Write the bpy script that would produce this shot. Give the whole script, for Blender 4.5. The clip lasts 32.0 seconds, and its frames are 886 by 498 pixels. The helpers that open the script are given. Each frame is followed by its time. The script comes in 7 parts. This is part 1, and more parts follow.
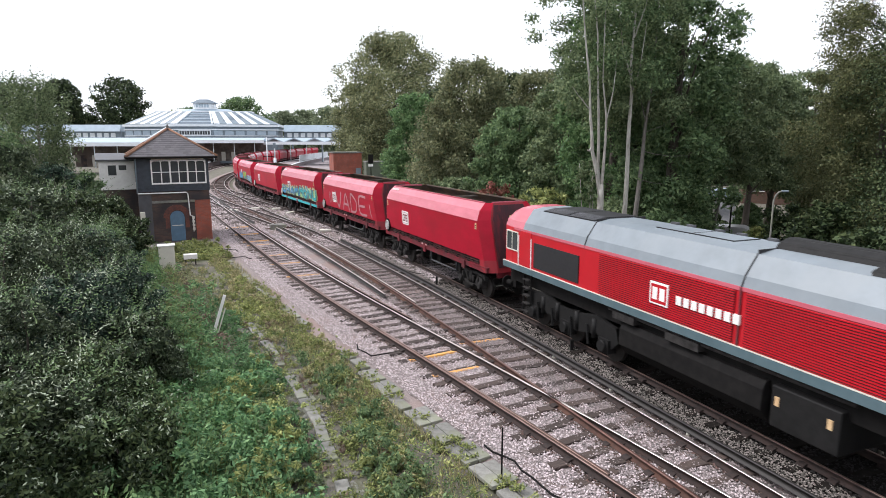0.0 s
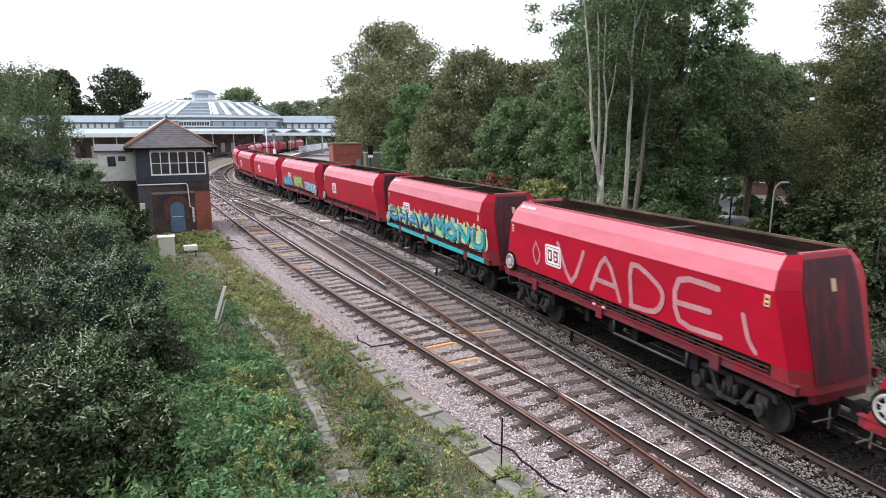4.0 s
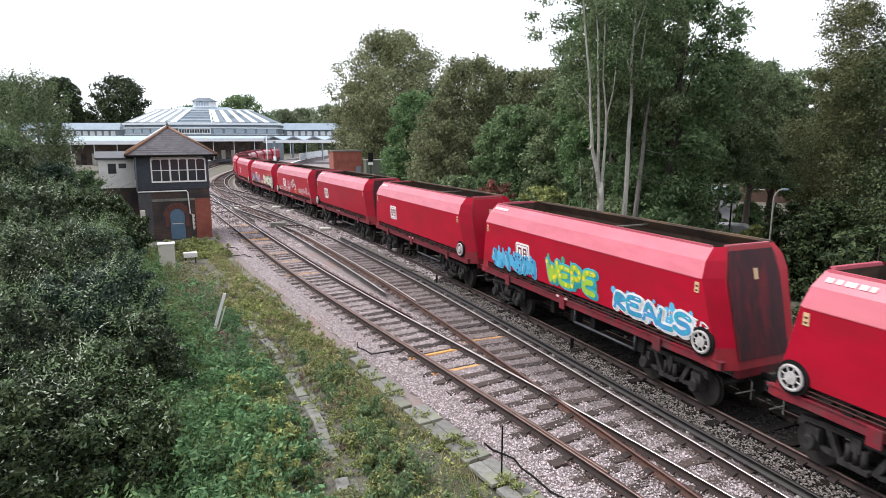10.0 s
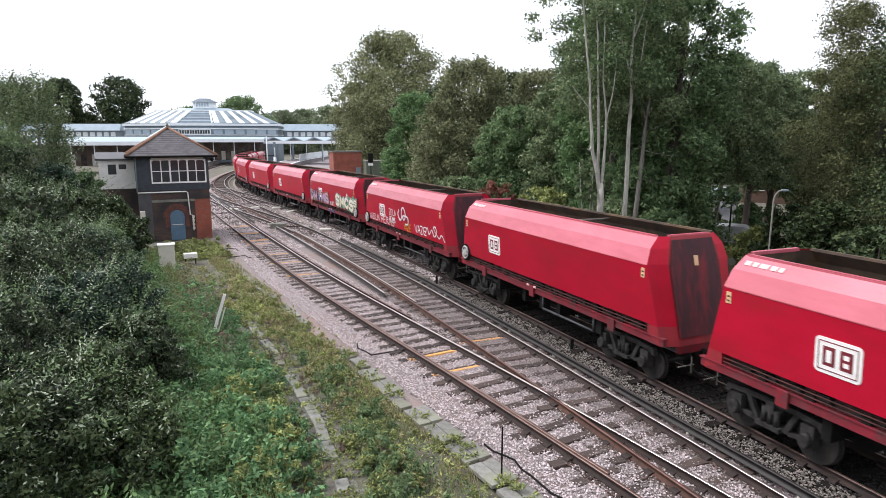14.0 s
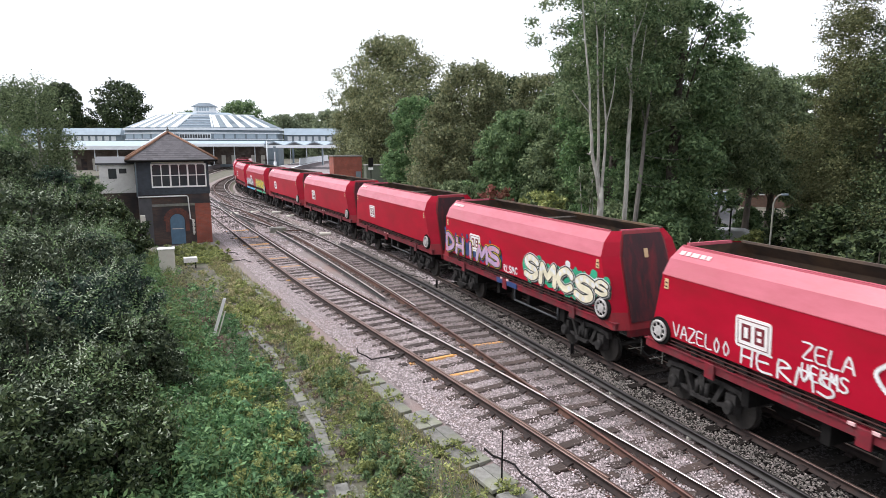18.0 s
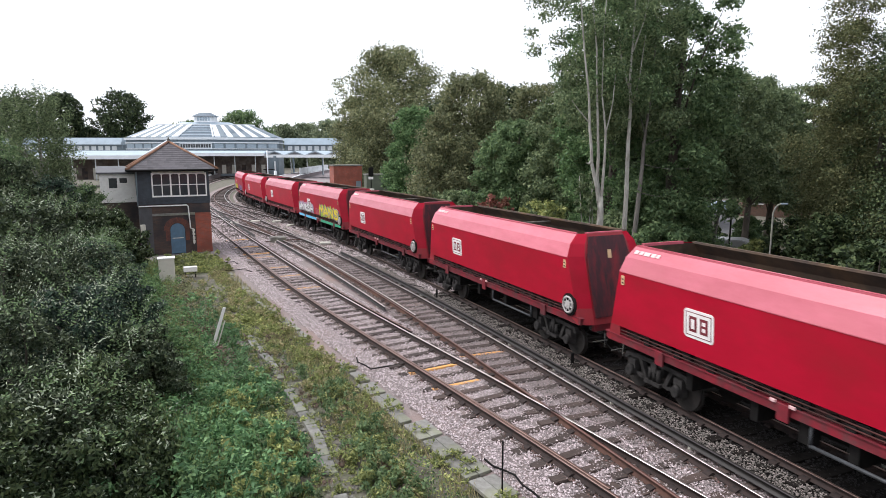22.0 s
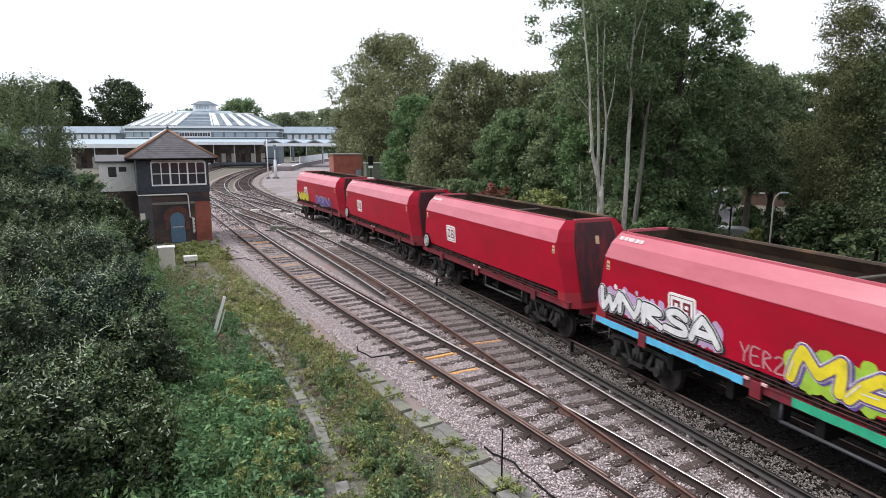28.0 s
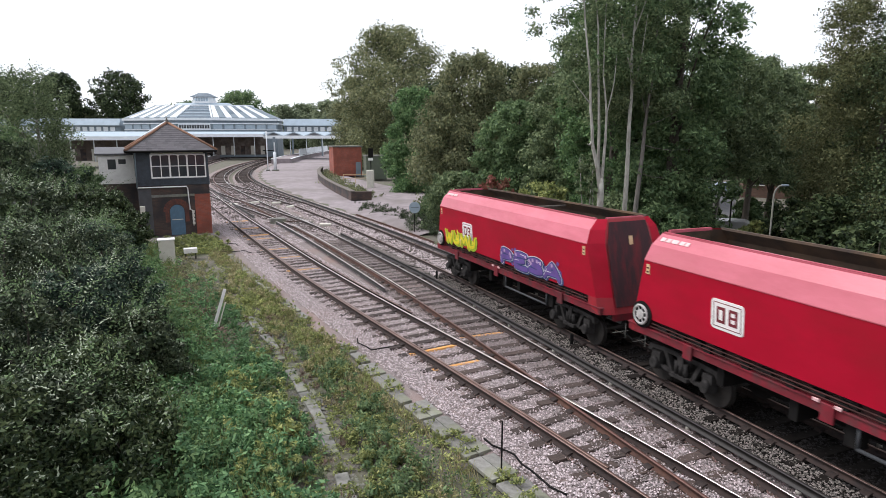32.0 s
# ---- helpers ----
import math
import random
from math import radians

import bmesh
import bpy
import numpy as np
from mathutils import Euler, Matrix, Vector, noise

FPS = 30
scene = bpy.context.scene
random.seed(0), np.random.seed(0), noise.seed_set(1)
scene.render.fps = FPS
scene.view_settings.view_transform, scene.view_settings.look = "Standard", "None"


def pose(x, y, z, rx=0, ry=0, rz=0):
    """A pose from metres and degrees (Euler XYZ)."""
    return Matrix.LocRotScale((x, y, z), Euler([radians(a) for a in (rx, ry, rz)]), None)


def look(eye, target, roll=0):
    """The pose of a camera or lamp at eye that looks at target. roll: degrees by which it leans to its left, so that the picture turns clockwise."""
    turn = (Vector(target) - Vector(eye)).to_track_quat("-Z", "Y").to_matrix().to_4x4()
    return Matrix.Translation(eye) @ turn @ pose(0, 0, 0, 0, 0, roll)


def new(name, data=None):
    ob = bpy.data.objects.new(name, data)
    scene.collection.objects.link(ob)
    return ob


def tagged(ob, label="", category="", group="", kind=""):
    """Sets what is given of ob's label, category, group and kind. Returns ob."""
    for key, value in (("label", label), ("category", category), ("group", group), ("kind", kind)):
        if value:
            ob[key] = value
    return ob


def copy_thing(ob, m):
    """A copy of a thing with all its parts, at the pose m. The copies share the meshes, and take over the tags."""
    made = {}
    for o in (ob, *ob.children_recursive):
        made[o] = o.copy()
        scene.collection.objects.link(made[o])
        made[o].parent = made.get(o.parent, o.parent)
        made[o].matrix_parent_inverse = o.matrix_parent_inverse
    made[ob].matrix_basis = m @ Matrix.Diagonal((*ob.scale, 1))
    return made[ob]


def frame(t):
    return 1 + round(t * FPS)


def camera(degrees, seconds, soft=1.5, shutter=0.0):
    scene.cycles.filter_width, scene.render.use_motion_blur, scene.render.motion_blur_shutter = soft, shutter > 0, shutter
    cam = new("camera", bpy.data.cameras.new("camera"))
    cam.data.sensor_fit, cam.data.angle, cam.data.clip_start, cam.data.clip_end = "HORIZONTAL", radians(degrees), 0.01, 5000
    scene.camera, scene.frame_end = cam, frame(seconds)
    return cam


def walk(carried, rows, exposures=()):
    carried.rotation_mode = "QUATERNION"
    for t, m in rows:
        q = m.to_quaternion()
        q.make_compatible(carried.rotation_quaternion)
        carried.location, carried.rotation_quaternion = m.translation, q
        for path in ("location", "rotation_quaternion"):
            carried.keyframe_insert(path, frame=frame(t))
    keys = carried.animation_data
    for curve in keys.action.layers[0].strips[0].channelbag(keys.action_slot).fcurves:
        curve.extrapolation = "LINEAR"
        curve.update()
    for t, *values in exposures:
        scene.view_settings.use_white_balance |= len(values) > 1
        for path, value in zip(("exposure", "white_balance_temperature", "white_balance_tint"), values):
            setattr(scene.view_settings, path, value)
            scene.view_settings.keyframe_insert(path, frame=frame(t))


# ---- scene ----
H = 6.5                      # eye over the rail tops
cam = camera(71.7, 32.0, soft=0.6, shutter=0.25)
# seconds and the tilt below the level
TILT = ((0, 10.02), (0.5, 10.18), (1, 10.1), (1.5, 9.71), (2, 9.94), (2.5, 10.26), (3, 10.65), (3.5, 10.79), (5.5, 10.88), (6.0, 10.8), (6.5, 10.33), (7.0, 10.41), (7.5, 10.41), (8.0, 10.49), (8.5, 10.1), (9.0, 10.02), (9.5, 10.26), (10.0, 10.18), (10.5, 10.33), (11.0, 10.34), (11.5, 10.88), (12.0, 10.49), (12.5, 10.49), (13.0, 10.18), (13.5, 10.33), (14.0, 10.1), (14.5, 10.41), (16.5, 10.33), (17.0, 10.33), (17.5, 9.94), (18.0, 9.71), (18.5, 9.63), (19.0, 9.55), (19.5, 9.71), (20.0, 9.07), (20.5, 9.0), (21.0, 8.84), (21.5, 9.16), (22.0, 8.84), (22.5, 8.45), (23.0, 8.13), (23.4, 8.58), (23.5, 8.68), (24.0, 9.07), (24.5, 9.39), (25.0, 9.55), (25.5, 9.63), (27.5, 9.87), (28.0, 9.87), (28.5, 9.87), (29.0, 9.86), (29.5, 10.8), (30.0, 11.35), (30.5, 11.5), (31.0, 11.42), (31.5, 10.65), (32.0, 10.57))
walk(cam, [(t, pose(0, 0, H, 90 - d, 0, 0)) for t, d in TILT],
     exposures=[(t, e, 6320, 11.5) for t, e in ((0, 0.27), (19, 0.27), (21, 0.27), (22, 0.19), (23, 0.10), (25, 0.06), (28, 0.05), (32, 0.05))])

# ---- light ----
world = bpy.data.worlds.new("overcast")
scene.world = world
world.use_nodes = True
wn, wl = world.node_tree.nodes, world.node_tree.links
sky = wn.new("ShaderNodeTexSky")
sky.sky_type, sky.sun_disc = "NISHITA", False
sky.sun_elevation, sky.sun_rotation = radians(52), radians(-78)
cloud = wn.new("ShaderNodeMix")
cloud.data_type = "RGBA"
cloud.inputs[0].default_value = 0.93
dim = wn.new("ShaderNodeVectorMath")
dim.operation = "SCALE"
dim.inputs[3].default_value = 0.12
wl.new(sky.outputs[0], dim.inputs[0])
wl.new(dim.outputs[0], cloud.inputs[6])
cloud.inputs[7].default_value = (0.955, 0.975, 1.02, 1)
wl.new(cloud.outputs[2], wn["Background"].inputs[0])
wn["Background"].inputs[1].default_value = 1.22
sun = new("sun", bpy.data.lights.new("sun", "SUN"))
sun.data.energy, sun.data.angle, sun.data.color = 3.3, radians(28), (1.0, 0.965, 0.93)
sun.matrix_world = look((0, 0, 60), (40, -8, 8))


# ---- materials ----
def mat(name, c1, c2=None, scale=3.0, rough=0.7, metal=0.0, bump=0.0, bscale=None, fine=0.0, rand=0.0, island=0.0, c3=None, sscale=0.4, stretch=None, trans=0.0, spec=None):
    """c1..c2 grain by noise of that scale; c3 large stains; rand, island: how far value wanders per object and per loose piece."""
    m = bpy.data.materials.new(name)
    m.use_nodes = True
    n, l = m.node_tree.nodes, m.node_tree.links
    b = n["Principled BSDF"]
    if trans or spec is not None:
        b.inputs["Specular IOR Level"].default_value = 0.22 if spec is None else spec
    b.inputs["Roughness"].default_value, b.inputs["Metallic"].default_value = rough, metal
    b.inputs["Base Color"].default_value = (*c1, 1)
    tc = n.new("ShaderNodeTexCoord")
    src = tc.outputs["Object"]
    if stretch:
        mp = n.new("ShaderNodeMapping")
        mp.inputs["Scale"].default_value = stretch
        l.new(src, mp.inputs[0])
        src = mp.outputs[0]

    def noise_at(sc, detail=6.0):
        t = n.new("ShaderNodeTexNoise")
        t.inputs["Scale"].default_value, t.inputs["Detail"].default_value, t.inputs["Roughness"].default_value = sc, detail, 0.65
        l.new(src, t.inputs["Vector"])
        return t

    def mix(fac, a, bb, lo=0.35, hi=0.65):
        r = n.new("ShaderNodeMapRange")
        r.inputs[1].default_value, r.inputs[2].default_value = lo, hi
        l.new(fac, r.inputs[0])
        x = n.new("ShaderNodeMix")
        x.data_type = "RGBA"
        l.new(r.outputs[0], x.inputs[0])
        for i, v in ((6, a), (7, bb)):
            if isinstance(v, tuple):
                x.inputs[i].default_value = (*v, 1)
            else:
                l.new(v, x.inputs[i])
        return x.outputs[2]
    col = c1
    g = noise_at(scale)
    if c2:
        col = mix(g.outputs[0], c1, c2)
    if c3:
        col = mix(noise_at(sscale, 4.0).outputs[0], col, c3, 0.48, 0.72)
    for amount, make in ((rand, "ShaderNodeObjectInfo"), (island, "ShaderNodeNewGeometry")):
        if amount:
            src2 = n.new(make)
            r = n.new("ShaderNodeMapRange")
            r.inputs[3].default_value, r.inputs[4].default_value = 1 - amount, 1 + amount
            l.new(src2.outputs["Random" if make.endswith("Info") else "Random Per Island"], r.inputs[0])
            hs = n.new("ShaderNodeHueSaturation")
            l.new(r.outputs[0], hs.inputs["Value"])
            if make.endswith("Geometry"):
                q = n.new("ShaderNodeMapRange")
                q.inputs[3].default_value, q.inputs[4].default_value = 0.5 + 0.06 * island, 0.5 - 0.035 * island
                l.new(src2.outputs["Random Per Island"], q.inputs[0])
                l.new(q.outputs[0], hs.inputs["Hue"])
            if isinstance(col, tuple):
                hs.inputs["Color"].default_value = (*col, 1)
            else:
                l.new(col, hs.inputs["Color"])
            col = hs.outputs[0]
    if not isinstance(col, tuple):
        l.new(col, b.inputs["Base Color"])
    if bump:
        bp = n.new("ShaderNodeBump")
        bp.inputs["Strength"].default_value, bp.inputs["Distance"].default_value = bump, 0.02
        t = noise_at(bscale or scale * 2)
        l.new(t.outputs[0], bp.inputs["Height"])
        l.new(bp.outputs[0], b.inputs["Normal"])
    if trans:
        tr = n.new("ShaderNodeBsdfTranslucent")
        ms = n.new("ShaderNodeMixShader")
        ms.inputs[0].default_value = trans
        if isinstance(col, tuple):
            tr.inputs[0].default_value = (*col, 1)
        else:
            l.new(col, tr.inputs[0])
        l.new(b.outputs[0], ms.inputs[1])
        l.new(tr.outputs[0], ms.inputs[2])
        l.new(ms.outputs[0], n["Material Output"].inputs[0])
    return m


# the train's shade is put into the colour of these sleepers
M_DARKWOOD = mat("shade_dark_sleeper", (0.022, 0.018, 0.016), (0.012, 0.010, 0.009), 6.0, rough=0.9, rand=0.3, spec=0.1)
M_RED = mat("red_paint", (0.39, 0.006, 0.026), (0.33, 0.005, 0.021), 1.2, rough=0.38, rand=0.08, c3=(0.27, 0.010, 0.020), sscale=0.5, stretch=(1, 0.6, 1.2), bump=0.03, bscale=1.5, spec=0.16)
# the red of the sides, paled: sky reflection put into the colour
M_REDTOP = mat("sky_paled_red_paint", (0.50, 0.115, 0.155), (0.42, 0.085, 0.115), 1.2, spec=0.7, rough=0.27, rand=0.1, c3=(0.44, 0.11, 0.13), sscale=0.45, stretch=(1.5, 0.5, 1.5))
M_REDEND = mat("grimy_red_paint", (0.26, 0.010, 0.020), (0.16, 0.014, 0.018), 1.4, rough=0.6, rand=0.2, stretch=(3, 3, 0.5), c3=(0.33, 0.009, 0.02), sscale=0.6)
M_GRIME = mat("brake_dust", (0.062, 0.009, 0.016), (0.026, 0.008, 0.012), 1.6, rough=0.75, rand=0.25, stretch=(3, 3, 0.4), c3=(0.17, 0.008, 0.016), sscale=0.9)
M_SOLE = mat("sole_bar_red", (0.20, 0.007, 0.019), (0.09, 0.010, 0.015), 2.0, rough=0.6, c3=(0.06, 0.035, 0.035), sscale=1.5)
M_RECESS = mat("dark_brown_recess", (0.050, 0.030, 0.026), (0.020, 0.014, 0.013), 4.0, rough=0.9, c3=(0.10, 0.03, 0.03), sscale=1.5)
M_RODS = mat("worn_linkage_rod", (0.085, 0.032, 0.030), (0.035, 0.018, 0.017), 1.5, rough=0.85, spec=0.1)
M_PIPERAIL = mat("grey_guard_pipe", (0.045, 0.049, 0.055), (0.025, 0.027, 0.03), 3.0, rough=0.6)
M_FADEWHITE = mat("faded_white_paint", (0.72, 0.48, 0.48), (0.60, 0.36, 0.36), 8.0, rough=0.5)
M_INSIDE = mat("coal_stained_steel", (0.10, 0.065, 0.045), (0.045, 0.033, 0.028), 1.5, rough=0.9, c3=(0.15, 0.09, 0.05), sscale=0.8)
# near black: shade below the train is put into the underframe's steel
M_UNDER = mat("near_black_steel", (0.007, 0.0066, 0.0066), (0.013, 0.012, 0.0115), 4.0, rough=0.8, spec=0.12)
M_LOCOUNDER = mat("black_loco_underframe", (0.012, 0.0115, 0.0115), (0.006, 0.0058, 0.0058), 5.0, rough=0.65, spec=0.25)
M_BOGIE = mat("dusty_bogie_steel", (0.040, 0.037, 0.036), (0.013, 0.012, 0.0115), 5.0, rough=0.75, spec=0.2)
M_WHEEL = mat("worn_wheel_steel", (0.035, 0.03, 0.028), (0.02, 0.018, 0.016), 6.0, rough=0.6, metal=0.3)
M_WHITE = mat("white_paint", (0.80, 0.79, 0.77), (0.70, 0.68, 0.66), 4.0, rough=0.5)
M_CREAM = mat("cream_paint", (0.62, 0.60, 0.53), (0.55, 0.52, 0.46), 3.0, rough=0.6)
M_YELLOW = mat("yellow_sticker", (0.62, 0.44, 0.25), (0.52, 0.34, 0.18), 6.0, rough=0.5)
M_LOCORED = mat("loco_red", (0.46, 0.008, 0.018), (0.41, 0.008, 0.016), 1.5, rough=0.35, c3=(0.42, 0.012, 0.02), sscale=0.6)
M_LOCOGREY = mat("loco_roof_grey", (0.180, 0.210, 0.235), (0.145, 0.170, 0.190), 1.5, rough=0.5, c3=(0.19, 0.215, 0.235), sscale=0.5)
M_STRIPE = mat("loco_grey_stripe", (0.085, 0.130, 0.150), (0.065, 0.105, 0.12), 2.0, rough=0.5)
M_DARK = mat("dark_grille", (0.010, 0.010, 0.012), (0.016, 0.016, 0.018), 8.0, rough=0.55)
M_GREYDIRT = mat("sooty_roof_metal", (0.075, 0.077, 0.085), (0.05, 0.05, 0.055), 2.0, rough=0.55)
M_RUST = mat("rusty_rail", (0.078, 0.033, 0.022), (0.040, 0.019, 0.014), 5.0, rough=0.85, bump=0.2, bscale=25, c3=(0.11, 0.050, 0.030), sscale=0.8)
M_RAILBROWN = mat("dark_rail_side", (0.034, 0.018, 0.014), (0.016, 0.010, 0.009), 5.0, rough=0.85)
M_SHINE = mat("polished_rail_head", (0.74, 0.70, 0.68), (0.55, 0.50, 0.47), 2.0, rough=0.30, metal=0.85)
M_HALF = mat("half_polished_rail_head", (0.22, 0.145, 0.12), (0.13, 0.085, 0.07), 2.0, rough=0.42, metal=0.5)
M_DULL = mat("dull_rail_head", (0.16, 0.080, 0.062), (0.10, 0.052, 0.042), 2.0, rough=0.5, metal=0.3)
M_CONDUCT = mat("conductor_rail_steel", (0.028, 0.024, 0.022), (0.016, 0.014, 0.013), 4.0, rough=0.6, metal=0.2)
M_WOOD = mat("weathered_sleeper", (0.062, 0.043, 0.036), (0.030, 0.021, 0.018), 6.0, rough=0.9, rand=0.35, stretch=(1, 8, 8), bump=0.3, bscale=14)
M_OCHRE = mat("ochre_timber_edge", (0.70, 0.36, 0.10), (0.55, 0.27, 0.08), 5.0, rough=0.8)
M_STONE = mat("ballast_stone", (0.47, 0.405, 0.41), (0.26, 0.215, 0.22), 30.0, rough=0.9, island=0.65)
M_STONEB = mat("trodden_ballast_stone", (0.28, 0.238, 0.236), (0.115, 0.094, 0.092), 30.0, rough=0.9, island=0.7)
M_BED = mat("ballast_bed", (0.28, 0.235, 0.228), (0.135, 0.110, 0.105), 26.0, rough=0.95, bump=1.0, bscale=24, c3=(0.22, 0.15, 0.13), sscale=0.25)
# near black: shade under the train painted into the bed
M_BEDDARK = mat("shade_dark_ballast_bed", (0.020, 0.017, 0.016), (0.010, 0.009, 0.0085), 26.0, rough=0.95, bump=1.0, bscale=24, spec=0.1)
M_CONC = mat("weathered_concrete", (0.22, 0.215, 0.20), (0.12, 0.118, 0.105), 5.0, rough=0.9, rand=0.15, bump=0.2, bscale=20, c3=(0.20, 0.21, 0.14), sscale=0.9)
M_SOIL = mat("scrubby_soil", (0.085, 0.075, 0.055), (0.16, 0.145, 0.125), 7.0, rough=1.0, bump=1.0, bscale=14, c3=(0.065, 0.08, 0.03), sscale=0.9)
M_ASPH = mat("pinkish_asphalt", (0.275, 0.235, 0.245), (0.20, 0.172, 0.178), 0.9, rough=0.95, bump=0.3, bscale=30, c3=(0.16, 0.14, 0.13), sscale=0.15)


def brickmat(name, c1, c2, mortar, soot, amount):
    """Brick courses on upright walls: 225 by 75 mm with sooty patches."""
    m = mat(name, c1, c2, 6.0, rough=0.9, bump=0.2, bscale=30)
    n, l = m.node_tree.nodes, m.node_tree.links
    tc, b = n.new("ShaderNodeTexCoord"), n["Principled BSDF"]
    sp, cb, ad = n.new("ShaderNodeSeparateXYZ"), n.new("ShaderNodeCombineXYZ"), n.new("ShaderNodeMath")
    l.new(tc.outputs["Object"], sp.inputs[0])
    l.new(sp.outputs[0], ad.inputs[0])
    l.new(sp.outputs[1], ad.inputs[1])
    l.new(ad.outputs[0], cb.inputs[0])
    l.new(sp.outputs[2], cb.inputs[1])
    t = n.new("ShaderNodeTexBrick")
    for k, v in (("Scale", 1.0), ("Brick Width", 0.235), ("Row Height", 0.08), ("Mortar Size", 0.008), ("Bias", 0.0)):
        t.inputs[k].default_value = v
    for k, v in (("Color1", c1), ("Color2", c2), ("Mortar", mortar)):
        t.inputs[k].default_value = (*v, 1)
    l.new(cb.outputs[0], t.inputs["Vector"])
    st = n.new("ShaderNodeTexNoise")
    st.inputs["Scale"].default_value, st.inputs["Detail"].default_value = 0.9, 6
    l.new(tc.outputs["Object"], st.inputs["Vector"])
    r = n.new("ShaderNodeMapRange")
    r.inputs[1].default_value, r.inputs[2].default_value, r.inputs[4].default_value = 0.40, 0.62, amount
    l.new(st.outputs[0], r.inputs[0])
    x = n.new("ShaderNodeMix")
    x.data_type = "RGBA"
    l.new(r.outputs[0], x.inputs[0])
    l.new(t.outputs[0], x.inputs[6])
    x.inputs[7].default_value = (*soot, 1)
    l.new(x.outputs[2], b.inputs["Base Color"])
    return m


M_BRICK = brickmat("sooty_brick", (0.10, 0.058, 0.045), (0.06, 0.042, 0.036), (0.07, 0.06, 0.055), (0.028, 0.027, 0.03), 0.9)
M_REDBRICK = brickmat("orange_red_brick", (0.34, 0.085, 0.05), (0.26, 0.065, 0.04), (0.20, 0.12, 0.10), (0.16, 0.05, 0.035), 0.6)
M_OLDRED = mat("dull_red_arch_brick", (0.17, 0.060, 0.042), (0.10, 0.042, 0.034), 7.0, rough=0.9, c3=(0.05, 0.035, 0.034), sscale=1.6)
M_BROWNBRICK = brickmat("brown_brick", (0.17, 0.09, 0.06), (0.12, 0.066, 0.048), (0.15, 0.12, 0.10), (0.10, 0.06, 0.045), 0.5)
M_MORTAR = mat("old_mortar", (0.16, 0.14, 0.12), (0.10, 0.085, 0.075), 8.0, rough=0.95)
M_SLATE = mat("slate", (0.090, 0.082, 0.090), (0.050, 0.047, 0.055), 2.2, rough=0.75, rand=0.22, c3=(0.135, 0.075, 0.052), sscale=0.8)
M_BOARD = mat("dark_blue_boards", (0.045, 0.055, 0.07), (0.03, 0.036, 0.045), 4.0, rough=0.7)
M_BLUEDOOR = mat("faded_blue_door", (0.09, 0.17, 0.25), (0.07, 0.13, 0.19), 3.0, rough=0.6)
M_GLASS = mat("window_glass", (0.03, 0.035, 0.04), (0.05, 0.055, 0.06), 1.0, rough=0.08)
M_PALEROOF = mat("pale_blue_roof", (0.36, 0.44, 0.51), (0.30, 0.37, 0.43), 0.6, rough=0.5)
M_DARKROOF = mat("slate_blue_roof", (0.10, 0.14, 0.18), (0.08, 0.11, 0.14), 0.6, rough=0.5)
M_STWHITE = mat("station_white_paint", (0.74, 0.77, 0.80), (0.64, 0.68, 0.71), 0.8, rough=0.55)
M_STBLUE = mat("station_grey_blue", (0.19, 0.235, 0.27), (0.15, 0.19, 0.22), 0.8, rough=0.6)
M_BARK = mat("pale_bark", (0.40, 0.39, 0.35), (0.20, 0.19, 0.165), 3.0, rough=0.9, stretch=(2, 2, 0.6), bump=0.4, bscale=10)
M_BARKG = mat("grey_brown_bark", (0.20, 0.185, 0.165), (0.11, 0.10, 0.09), 3.0, rough=0.92, stretch=(2, 2, 0.6), bump=0.4, bscale=10)
M_BARKD = mat("dark_bark", (0.09, 0.075, 0.06), (0.05, 0.042, 0.035), 4.0, rough=0.95, stretch=(2, 2, 0.5), bump=0.4, bscale=10)


def leafmat(name, c, trans=0.30, island=0.55):
    return mat(name, tuple(v * 1.12 for v in c), tuple(v * 0.75 for v in c), 0.35, rough=0.62, rand=0.12, island=island, trans=trans)


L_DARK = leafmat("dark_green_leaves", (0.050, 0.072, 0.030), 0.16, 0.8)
L_MID = leafmat("mid_green_leaves", (0.146, 0.215, 0.100), 0.38)
L_MIDLIT = leafmat("fresh_green_leaves", (0.142, 0.232, 0.098), 0.38)
L_OLIVE = leafmat("olive_autumn_leaves", (0.200, 0.215, 0.115), 0.38)
L_DULL = leafmat("dull_olive_leaves", (0.158, 0.204, 0.104), 0.38)
L_LIGHT = leafmat("light_green_leaves", (0.270, 0.300, 0.112))
L_BRIGHT = leafmat("bright_green_leaves", (0.138, 0.252, 0.112))
L_BRONZE = leafmat("bronze_olive_leaves", (0.140, 0.150, 0.070), 0.36)
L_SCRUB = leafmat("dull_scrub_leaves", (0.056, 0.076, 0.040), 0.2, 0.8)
L_RED = leafmat("rusty_red_leaves", (0.20, 0.080, 0.06))
L_IVY = leafmat("blue_green_leaves", (0.038, 0.066, 0.044), 0.16, 0.8)
# pale undersides; also sky glints on leaves, put in as colour
L_PALE = leafmat("pale_undersides_and_glints", (0.36, 0.41, 0.30), 0.15, 0.25)
L_STRAW = leafmat("straw_and_grass", (0.33, 0.30, 0.16))
# distance haze is put into the colour of these leaves
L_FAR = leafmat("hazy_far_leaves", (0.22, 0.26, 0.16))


M_DEADWEED = mat("dead_weed", (0.17, 0.115, 0.088), (0.11, 0.078, 0.058), 3.0, rough=0.9, island=0.4)


# ---- mesh helpers ----
def mesh_of(name, bm, material):
    me = bpy.data.meshes.new(name)
    bm.to_mesh(me)
    bm.free()
    for m in (material if isinstance(material, (list, tuple)) else [material]):
        me.materials.append(m)
    return me


